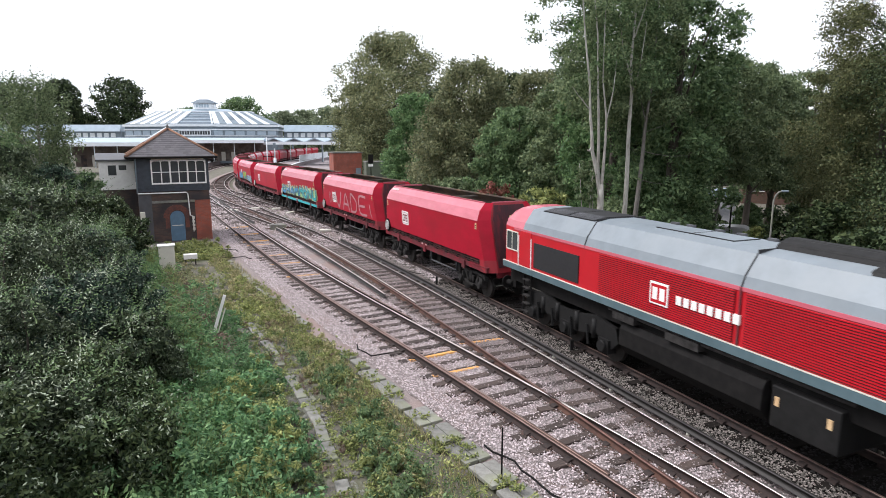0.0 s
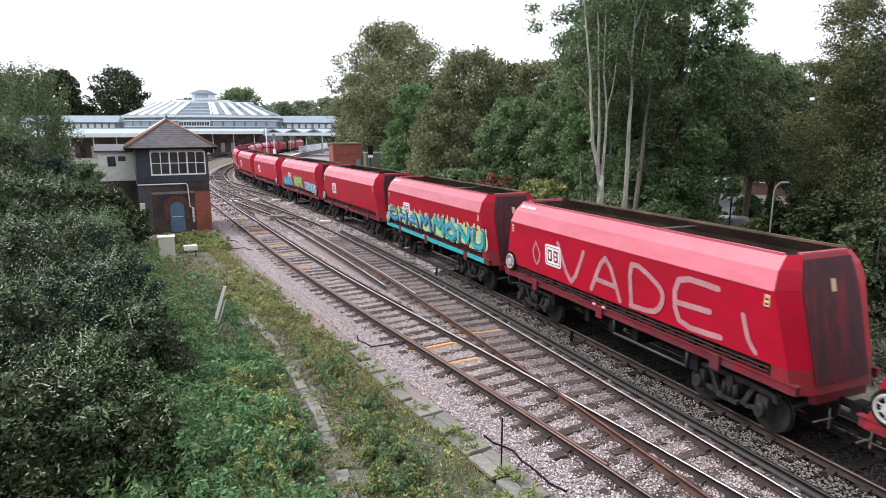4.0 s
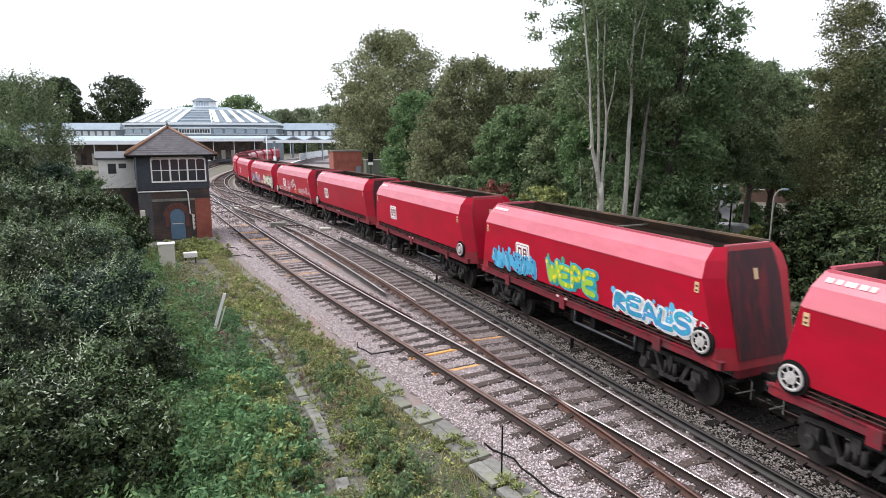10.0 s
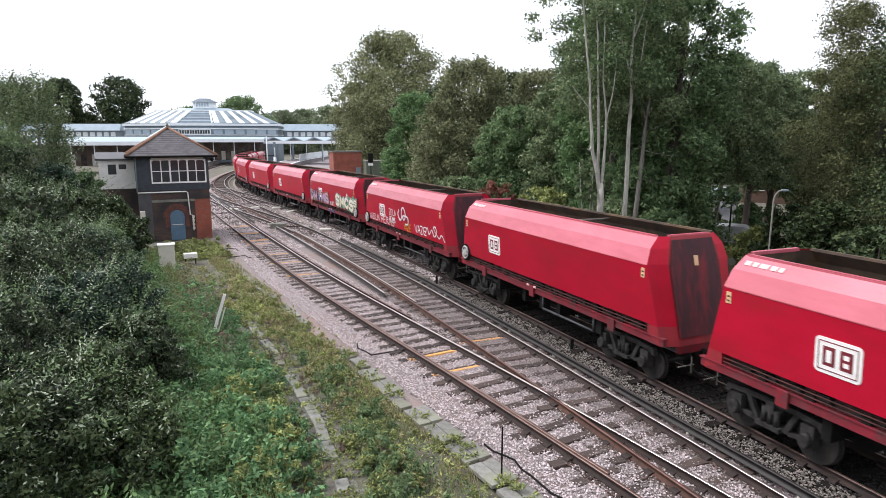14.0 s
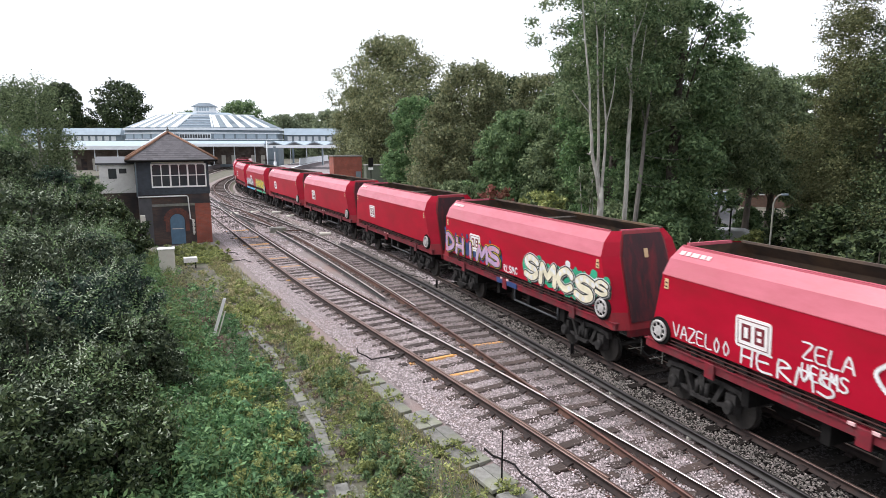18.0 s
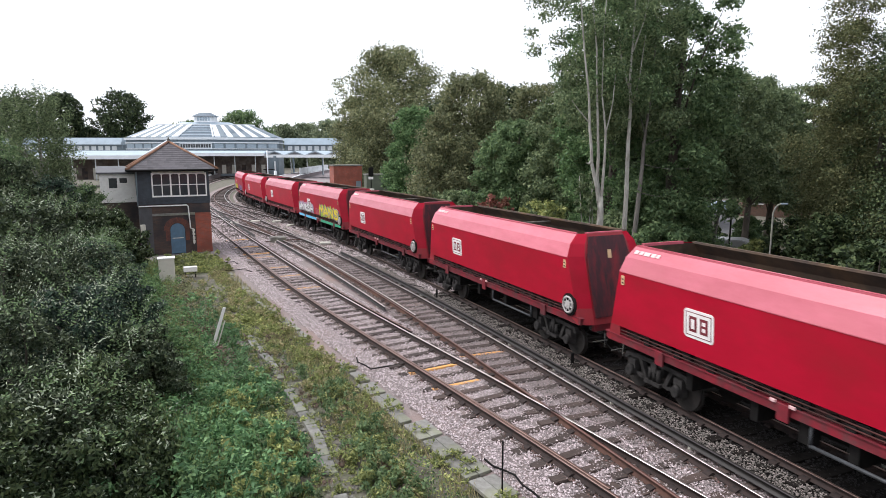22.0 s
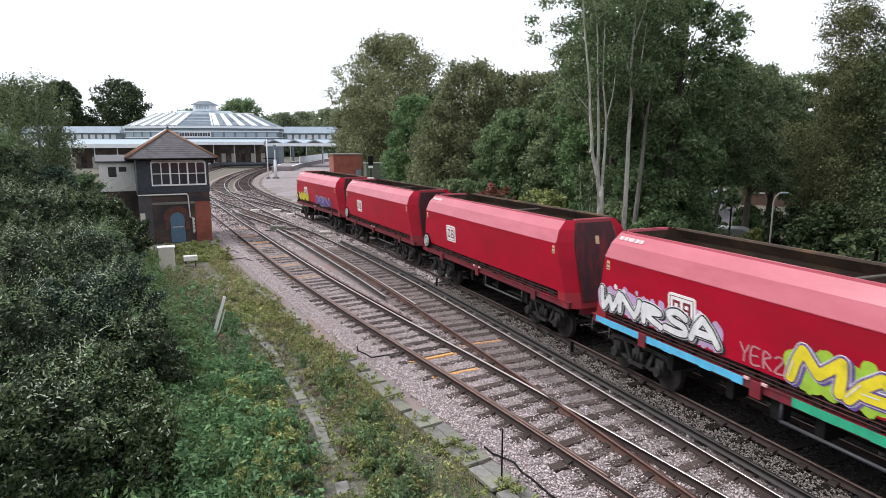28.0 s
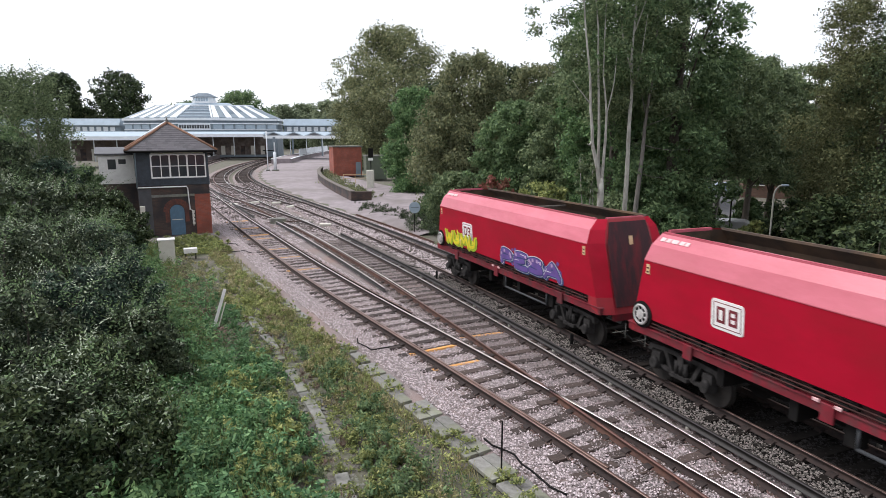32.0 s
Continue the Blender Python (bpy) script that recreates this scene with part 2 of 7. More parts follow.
def part(name, bm, material, parent=None, label=""):
    ob = new(name, bm if isinstance(bm, bpy.types.Mesh) else mesh_of(name, bm, material))
    ob.parent = parent
    return tagged(ob, label)


def thing(name, label, category, at=None, group="", kind=""):
    ob = tagged(new(name), label, category, group, kind)
    if at:
        ob.matrix_world = at
    return ob


def bx(bm, x0, y0, z0, x1, y1, z1, mi=0, m=None):
    """A box between two corners."""
    vs = [bm.verts.new((x, y, z)) for z in (z0, z1) for y in (y0, y1) for x in (x0, x1)]
    for q in ((0, 2, 3, 1), (4, 5, 7, 6), (0, 1, 5, 4), (2, 6, 7, 3), (0, 4, 6, 2), (1, 3, 7, 5)):
        bm.faces.new([vs[i] for i in q]).material_index = mi
    if m:
        for v in vs:
            v.co = m @ v.co
    return vs


def box(x0, y0, z0, x1, y1, z1, bevel=0.0):
    bm = bmesh.new()
    bx(bm, x0, y0, z0, x1, y1, z1)
    if bevel:
        bmesh.ops.bevel(bm, geom=bm.edges[:], offset=bevel, segments=2, affect="EDGES", profile=0.5)
    return bm


def rod(bm, p, q, r, r2=None, seg=8, mi=0):
    """A round bar from p to q."""
    p, q = Vector(p), Vector(q)
    d = (q - p).normalized()
    a = d.orthogonal().normalized()
    b = d.cross(a)
    rings = []
    for c, rr in ((p, r), (q, r if r2 is None else r2)):
        rings.append([bm.verts.new(c + rr * (math.cos(k * math.tau / seg) * a + math.sin(k * math.tau / seg) * b)) for k in range(seg)])
    for k in range(seg):
        f = bm.faces.new((rings[0][k], rings[0][(k + 1) % seg], rings[1][(k + 1) % seg], rings[1][k]))
        f.material_index, f.smooth = mi, seg > 6
    bm.faces.new(rings[0][::-1]).material_index = mi
    bm.faces.new(rings[1]).material_index = mi


def stem(bm, pts, radii, seg=8):
    """A tapering bent stem."""
    rings = []
    for i, (p, r) in enumerate(zip(pts, radii)):
        p = Vector(p)
        d = (Vector(pts[min(i + 1, len(pts) - 1)]) - Vector(pts[max(i - 1, 0)])).normalized()
        a = d.orthogonal().normalized()
        if i:
            a = (prev - d * prev.dot(d)).normalized()
        prev = a
        b = d.cross(a)
        rings.append([bm.verts.new(p + r * (math.cos(k * math.tau / seg) * a + math.sin(k * math.tau / seg) * b)) for k in range(seg)])
    for q, w in zip(rings, rings[1:]):
        for k in range(seg):
            bm.faces.new((q[k], q[(k + 1) % seg], w[(k + 1) % seg], w[k])).smooth = True
    bm.faces.new(rings[-1])


def tube(bm, pts, r, seg=6):
    """A bent round bar."""
    stem(bm, pts, [r] * len(pts), seg)


def prism(bm, outline, z0, z1, mi=0, axis="z"):
    """A flat outline carried from z0 to z1 along an axis."""
    put = {"z": lambda a, b, c: (a, b, c), "x": lambda a, b, c: (c, a, b), "y": lambda a, b, c: (a, c, b)}[axis]
    lo = [bm.verts.new(put(a, b, z0)) for a, b in outline]
    hi = [bm.verts.new(put(a, b, z1)) for a, b in outline]
    k = len(outline)
    for i in range(k):
        bm.faces.new((lo[i], lo[(i + 1) % k], hi[(i + 1) % k], hi[i])).material_index = mi
    bm.faces.new(lo[::-1]).material_index = mi
    bm.faces.new(hi).material_index = mi


def np_mesh(name, verts, faces, material):
    """A mesh of equal-sided faces from arrays."""
    me = bpy.data.meshes.new(name)
    verts, faces = np.asarray(verts, np.float32), np.asarray(faces, np.int32)
    k = faces.shape[1]
    me.vertices.add(len(verts))
    me.vertices.foreach_set("co", verts.ravel())
    me.loops.add(faces.size)
    me.loops.foreach_set("vertex_index", faces.ravel())
    me.polygons.add(len(faces))
    me.polygons.foreach_set("loop_start", np.arange(0, faces.size, k, dtype=np.int32))
    me.update(calc_edges=True)
    me.materials.append(material)
    return me


# ---- the lines of the tracks ----
KNOT_S = (-420, -60, 5, 20, 35, 50, 65, 80, 95, 110, 130, 150, 175, 200, 300)
KNOT_H = (-21.8, -21.8, -21.8, -23.9, -25.5, -27.8, -27.8, -25.5, -21.2, -15.9, -11.4, -7.9, -4.9, -2.0, 0.8)
_s = np.arange(-420, 301, 0.5)
_h = np.radians(np.interp(_s, KNOT_S, KNOT_H))
_x, _y = np.cumsum(np.sin(_h)) * 0.5, np.cumsum(np.cos(_h)) * 0.5
_i = int(np.searchsorted(_s, 5))
_x, _y = _x - _x[_i] + 9.04, _y - _y[_i] + 10.19


def line_c(s, off=0.0):
    """The middle of the train's track s metres along: x, y and heading; off metres to its right."""
    x, y, h = np.interp(s, _s, _x), np.interp(s, _s, _y), np.interp(s, _s, _h)
    return x + off * np.cos(h), y - off * np.sin(h), h


def line_b(s, off=0.0):
    return line_c(s, off - 3.0 - 0.6 * np.clip((s - 5) / 55, 0, 1) - 0.17 * np.clip((25 - s) / 14, 0, 1))


A_Y = np.array([-30, 5.2, 10.5, 14.0, 17.9, 22.0, 27.1, 38, 55.8, 84, 110, 140, 175, 230.0])
A_X = np.array([25.6, 7.28, 4.50, 2.52, 0.24, -2.30, -5.32, -11.0, -20.2, -34.2, -45.0, -54.5, -62.0, -69.0])


def line_a(s, off=0.0):
    """The track past the signal box, s metres ahead of the eye."""
    s = np.asarray(s, float)
    soft = lambda v: sum(np.interp(v + d, A_Y, A_X) for d in (-6, -3, 0, 3, 6)) / 5
    x, h = soft(s), np.arctan2(soft(s + 0.5) - soft(s - 0.5), 1.0)
    return x + off * np.cos(h), s - off * np.sin(h), h


# ---- ground and track bed ----
def ribbon(line, s, offs, zs, name, material, label, kind="structure"):
    """A strip along a line: offsets to the right and heights."""
    n, k = len(s), len(offs)
    v = np.zeros((n, k, 3))
    for j, (o, z) in enumerate(zip(offs, zs)):
        x, y, _ = line(np.asarray(s, float), o)
        v[:, j, 0], v[:, j, 1], v[:, j, 2] = x, y, z
    i = np.arange((n - 1) * k).reshape(n - 1, k)[:, :-1].ravel()
    f = np.stack([i, i + 1, i + k + 1, i + k], 1)
    return tagged(new(name, np_mesh(name, v.reshape(-1, 3), f, material)), label, "", "", kind)


def ground_height(x, y):
    """The scrub rises a little towards the left."""
    ax = float(line_a(np.array([min(max(y, -20), 200)]))[0][0])
    return -0.34 + 0.9 * min(max((ax - 6.5 - x) / 16, 0), 1) * min(max((90 - y) / 30, 0), 1)


gx = np.concatenate([[-2500, -900, -300, -120], np.arange(-70, 71, 2.5), [120, 300, 900, 2500]])
gy = np.concatenate([[-2500, -600, -150, -60], np.arange(-30, 131, 2.5), [180, 300, 900, 2500]])
gv = np.array([(x, y, ground_height(x, y) + 0.05 * math.sin(x * 1.7 + y) * (abs(x) < 70) * (abs(y) < 130)) for y in gy for x in gx])
gi = np.arange(len(gx) * (len(gy) - 1)).reshape(len(gy) - 1, len(gx))[:, :-1].ravel()
ground = tagged(new("ground", np_mesh("ground", gv, np.stack([gi, gi + 1, gi + len(gx) + 1, gi + len(gx)], 1), M_SOIL)), "rough scrubby soil beside the railway", "ground", "", "structure")

SB = np.arange(-60, 260, 1.5)
# near stretch carries the train's shade in its colour, the far one does not
ribbon(line_c, np.arange(-60, 27.1, 1.5), (-1.62, -1.5, 1.9, 3.0), (-0.36, -0.225, -0.225, -0.45), "track_bed_c", M_BEDDARK, "ballast under the train's track, darkened for the train's shade")
ribbon(line_c, np.arange(27, 260, 1.5), (-1.62, -1.5, 1.9, 3.0), (-0.36, -0.225, -0.225, -0.45), "track_bed_far", M_BED, "paler ballast under the train's track")
ribbon(line_b, SB, (-2.1, 1.46), (-0.215, -0.215), "track_bed_b", M_BED, "pale pinkish ballast between the tracks")
ribbon(line_a, np.arange(-28, 225, 1.5), (-2.6, -1.9, 1.7), (-0.36, -0.22, -0.22), "track_bed_a", M_BED, "pale pinkish ballast beside the scrub")
ribbon(line_c, np.arange(38, 240, 2.0), (2.6, 4.0, 16.0), (-0.4, -0.15, -0.12), "yard_surface", M_ASPH, "pinkish worn yard surface beyond the tracks")
ribbon(line_a, np.arange(40, 225, 2.0), (-9.0, -2.4), (-0.3, -0.28), "cess_path", M_ASPH, "worn cess path near the platforms")


# ---- rails, sleepers ----
def rail(name, line, s, off, head, side, parent, label="", top=0.0):
    """A rail: foot, web and head, with the worn head as its own material."""
    prof = [(-0.068, -0.158), (0.068, -0.158), (0.068, -0.146), (0.011, -0.125), (0.011, -0.04), (0.035, -0.032), (0.035, 0.0), (-0.035, 0.0), (-0.035, -0.032), (-0.011, -0.04), (-0.011, -0.125), (-0.068, -0.146)]
    n, k = len(s), len(prof)
    v = np.zeros((n, k, 3))
    for j, (o, z) in enumerate(prof):
        x, y, _ = line(np.asarray(s, float), off + o)
        v[:, j, 0], v[:, j, 1], v[:, j, 2] = x, y, z + top
    f = [(i * k + j, i * k + (j + 1) % k, (i + 1) * k + (j + 1) % k, (i + 1) * k + j) for i in range(n - 1) for j in range(k)]
    me = np_mesh(name, v.reshape(-1, 3), f, side)
    me.materials.append(head)
    mi = np.zeros(len(f), np.int32)
    mi[6::k] = 1
    me.polygons.foreach_set("material_index", mi)
    ob = new(name, me)
    ob.parent = parent
    return tagged(ob, label)


bm = box(-1.28, -0.125, -0.30, 1.28, 0.125, -0.158, 0.012)
SLEEPER = mesh_of("sleeper", bm, M_WOOD)
SLEEPER_DARK = mesh_of("sleeper_dark", box(-1.28, -0.125, -0.30, 1.28, 0.125, -0.158, 0.012), M_DARKWOOD)
bm = box(-1.28, -0.125, -0.30, 1.28, 0.125, -0.158, 0.012)
bx(bm, -0.98, -0.142, -0.26, 0.95, -0.02, -0.145, 1)
SLEEPER_OCHRE = mesh_of("sleeper_ochre", bm, [M_WOOD, M_OCHRE])
bm = bmesh.new()
prism(bm, [(-0.17, -0.158), (0.17, -0.158), (0.15, -0.125), (0.075, -0.10), (-0.075, -0.10), (-0.15, -0.125)], -0.09, 0.09, axis="y")
CHAIR = mesh_of("rail_chairs", bm, M_RAILBROWN)
CHAIR_DARK = CHAIR.copy()
CHAIR_DARK.materials[0] = M_RAILBROWN


def track(name, line, s0, s1, heads, sides, label, ochre=(), gap=0.7, chairs_to=26, dark=False):
    t = thing(name, label, "railway track")
    t.location.z = 0.0
    s = np.arange(s0, s1 + 0.1, 1.0)
    for off, head, side in zip((-0.7525, 0.7525), heads, sides):
        rail("rail", line, s, off, head, side, t)
    k = 0
    for d in np.arange(s0, s1, gap):
        x, y, h = [float(v[0]) for v in line(np.array([d]))]
        if d > 130 and k % 2:
            k += 1
            continue
        hit = any(abs(d - o) < gap / 2 for o in ochre)
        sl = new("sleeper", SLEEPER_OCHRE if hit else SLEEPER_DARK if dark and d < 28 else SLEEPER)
        sl.parent = t
        sl.matrix_local = pose(x, y, (-0.006 if dark else -0.010) * (k * k % 5) + (0.002 if hit else 0), 0, 1.0 * math.sin(k * 1.7), -math.degrees(h) + 1.2 * math.sin(k * 2.3))
        if d < chairs_to:
            for sgn in (-1, 1):
                ch = new("rail_chair", CHAIR_DARK if dark else CHAIR)
                ch.parent, ch.location = sl, (sgn * 0.7525, 0, 0)
        k += 1
    return t


track("track_under_train", line_c, -30, 230, (M_HALF, M_HALF), (M_RAILBROWN, M_RAILBROWN), "dark timber-sleepered railway track under the freight train", dark=True)
TRACK_B = track("middle_track", line_b, -20, 225, (M_DULL, M_SHINE), (M_RUST, M_RAILBROWN), "middle railway track with one rusty and one bright rail", ochre=(17.0,))
TRACK_A = track("near_track", line_a, -18, 220, (M_HALF, M_SHINE), (M_RAILBROWN, M_RAILBROWN), "near railway track with worn timber sleepers", ochre=(17.2, 18.6, 30.3, 33.2, 36.0, 39.5, 41.0, 44.0, 48.0), gap=0.62)
def crossing(l0, l1, s0, s1):
    """A line that swings from one line to another between two places along it."""
    def line(s, off=0.0):
        s = np.asarray(s, float)
        def mid(q):
            u = np.clip((q - s0) / (s1 - s0), 0, 1)
            u = u * u * (3 - 2 * u)
            a, b = l0(q), l1(q)
            return a[0] * (1 - u) + b[0] * u, a[1] * (1 - u) + b[1] * u
        (xa, ya), (xb, yb) = mid(s - 0.5), mid(s + 0.5)
        h = np.arctan2(xb - xa, yb - ya)
        x, y = mid(s)
        return x + off * np.cos(h), y - off * np.sin(h), h
    return line


def by_y(s, off=0.0):
    """The near track, counted along the train's line."""
    return line_a(np.interp(s, _s, _y) + 1.0, off)


track("crossover_track", crossing(line_b, by_y, 42, 84), 44, 82, (M_SHINE, M_SHINE), (M_RAILBROWN, M_RAILBROWN), "crossover track between the middle and near lines", chairs_to=0)
track("crossover_track", crossing(line_c, line_b, 58, 92), 60, 90, (M_SHINE, M_SHINE), (M_RAILBROWN, M_RAILBROWN), "crossover track between the two main lines", chairs_to=0)
# point blades and check rails beside the running rails
rail("point_blade", line_a, np.arange(11.5, 40, 1.0), -0.66, M_HALF, M_RUST, TRACK_A, "tapered point blade lying against the rail")
rail("check_rail", line_a, np.arange(21.5, 60, 1.0), 0.93, M_DULL, M_RAILBROWN, TRACK_A, "rusty check rail")
rail("check_rail", line_b, np.arange(22, 46, 1.0), -0.62, M_SHINE, M_RAILBROWN, TRACK_B, "bright check rail")
# conductor rails on white pots
for nm, ln, a, b, off in (("conductor_rail", line_b, -20, 40, 1.16), ("conductor_rail", line_c, -25, 120, 1.2), ("conductor_rail", line_b, 23.5, 47, -1.43), ("conductor_rail", line_a, 48, 90, 1.25)):
    t = thing(nm, "dark steel conductor rail on insulator pots beside the track", "third rail")
    rail("rail", ln, np.arange(a, b, 1.0), off, M_SHINE if off < 0 else M_CONDUCT, M_CONDUCT, t, top=0.085)
    for d in np.arange(a + 1, b, 2.8):
        x, y, h = [float(v[0]) for v in ln(np.array([d]), off)]
        p = bmesh.new()
        rod(p, (0, 0, -0.17), (0, 0, -0.07), 0.06, 0.045, seg=8)
        part("insulator_pot", p, M_CREAM, t).location = (x, y, 0)
c = thing("ramp_end", "pale concrete block at the end of the conductor rail", "block", pose(*[float(v[0]) for v in line_b(np.array([47.4]), -1.43)[:2]], -0.2, 0, 0, 26))
part("block", box(-0.28, -0.3, 0, 0.28, 0.3, 0.42, 0.03), M_CONC, c)
t = thing("spare_rail", "rusty spare rail lying beyond the train's track", "rail")
rail("rail", line_c, np.arange(34, 50, 1.0), 2.3, M_DULL, M_RUST, t, top=-0.05)

# ---- ballast stones ----
rng = np.random.default_rng(5)


def stones(name, pts, size, material, label):
    """Many small angular stones."""
    n = len(pts)
    base = np.array([(1, 0, -0.3), (0, 1, -0.3), (-1, 0, -0.3), (0, -1, -0.3), (0, 0, 0.9)], float)
    tri = np.array([(0, 1, 4), (1, 2, 4), (2, 3, 4), (3, 0, 4)])
    sc = size * rng.uniform(0.5, 1.25, (n, 1, 1)) * rng.uniform(0.6, 1.25, (n, 5, 1))
    ang = rng.uniform(0, math.tau, n)
    c, s = np.cos(ang)[:, None], np.sin(ang)[:, None]
    v = base[None] * sc
    v[:, 4, :2] += size * rng.uniform(-0.6, 0.6, (n, 2))
    v = np.stack([v[..., 0] * c - v[..., 1] * s, v[..., 0] * s + v[..., 1] * c, v[..., 2] * 0.8], -1) + pts[:, None]
    f = (tri[None] + 5 * np.arange(n)[:, None, None]).reshape(-1, 3)
    return tagged(new(name, np_mesh(name, v.reshape(-1, 3), f, material)), label, "ballast", "", "stuff")


def strewn(line, s0, s1, o0, o1, z, n, bias=1.6, first=None, gap=0.7):
    """Places for stones beside the sleepers, which start at first."""
    s = s0 + (s1 - s0) * rng.uniform(0, 1, n) ** bias
    o = rng.uniform(o0, o1, n)
    if first is not None:
        q = (s - first + gap / 2) % gap - gap / 2
        keep = (np.abs(q) > 0.135) | (np.abs(o) > 1.29) | (rng.uniform(0, 1, n) < 0.24)
        s, o, n = s[keep], o[keep], int(keep.sum())
    x, y, _ = line(s)
    _, _, h = line(s)
    return np.stack([x + o * np.cos(h), y - o * np.sin(h), z + rng.uniform(-0.02, 0.045, n)], 1)


stones("ballast", strewn(line_a, 8, 46, -2.1, 1.5, -0.20, 92000, first=-18, gap=0.62), 0.027, M_STONE, "angular pale pink and grey ballast stones")
stones("worn_ballast", strewn(line_b, 2, 40, -1.3, 1.3, -0.20, 74000, first=-20), 0.027, M_STONEB, "grey-brown ballast stones in the middle track")
rusty_places = [strewn(ln, 6, 44, o - 0.17, o + 0.17, -0.195, n) for ln, o, n in ((line_a, -0.80, 9000), (line_a, 0.80, 9000), (line_b, -0.80, 9000), (line_b, 0.80, 8000))]
stones("rust_stained_ballast", np.concatenate(rusty_places), 0.027, mat("rust_stained_stone", (0.105, 0.062, 0.050), (0.05, 0.032, 0.027), 30.0, rough=0.95, island=0.6), "rust-stained brown ballast beside the rails")
# stones coloured almost black for the shade below the train
stones("dark_ballast", strewn(line_c, -2, 29, -0.9, 2.2, -0.20, 24000, first=-30), 0.032, mat("dark_stone", (0.022, 0.019, 0.018), (0.012, 0.010, 0.010), 30.0, rough=0.9, island=0.45), "ballast stones darkened for the train's shade")
stones("grey_ballast", strewn(line_c, -2, 40, -1.75, -0.9, -0.20, 20000), 0.028, mat("grey_stone", (0.21, 0.185, 0.17), (0.085, 0.074, 0.068), 30.0, rough=0.9, island=0.8), "brownish grey ballast between the tracks")
stones("far_ballast", np.concatenate([strewn(line_a, 44, 90, -2.0, 1.5, -0.18, 6000), strewn(line_c, 38, 90, -6, 2.0, -0.18, 9000), strewn(line_c, 26, 60, -1.3, 2.2, -0.19, 9000)]), 0.06, M_STONE, "pale ballast in the distance")


# ---- train ----
SPEED_T = (0, 1, 2, 3, 6, 7, 8, 10, 11, 12, 14, 17, 19, 21, 24, 28, 31, 32)
SPEED_S = (18.98, 12.06, 5.27, -1.54, -21.16, -27.67, -33.88, -46.68, -53.04, -59.15, -71.77, -90.46, -103.14, -115.65, -135.17, -161.89, -183.09, -190.49)


def smooth(t):
    """Where the engine's coupling point stands along the line, by a curve through the known places."""
    T, S = np.array(SPEED_T, float), np.array(SPEED_S, float)
    d = np.gradient(S, T)
    i = int(np.clip(np.searchsorted(T, t) - 1, 0, len(T) - 2))
    w = T[i + 1] - T[i]
    u = (t - T[i]) / w
    return ((2 * u**3 - 3 * u**2 + 1) * S[i] + (u**3 - 2 * u**2 + u) * w * d[i] + (-2 * u**3 + 3 * u**2) * S[i + 1] + (u**3 - u**2) * w * d[i + 1])


PITCH, HALF = 13.48, 4.30     # wagon length over couplings, half its bogie spacing


def on_line(s, half):
    a, b = [[float(v[0]) for v in line_c(np.array([s + k * half]))] for k in (-1, 1)]
    return pose((a[0] + b[0]) / 2, (a[1] + b[1]) / 2, 0, 0, 0, -math.degrees(math.atan2(b[0] - a[0], b[1] - a[1])))


def loft(rings, mi=0, close=True):
    """Skin over rings of equal length."""
    bm = bmesh.new()
    vs = [[bm.verts.new(p) for p in r] for r in rings]
    k = len(rings[0])
    for a, b in zip(vs, vs[1:]):
        for i in range(k):
            bm.faces.new((a[i], a[(i + 1) % k], b[(i + 1) % k], b[i])).material_index = mi
    return bm, vs


def tub(hw, hl, ch, z):
    """A rectangle with cut corners, at height z."""
    cw, cl = ch
    return [(hw, -hl + cl, z), (hw, hl - cl, z), (hw - cw, hl, z), (-hw + cw, hl, z), (-hw, hl - cl, z), (-hw, -hl + cl, z), (-hw + cw, -hl, z), (hw - cw, -hl, z)]


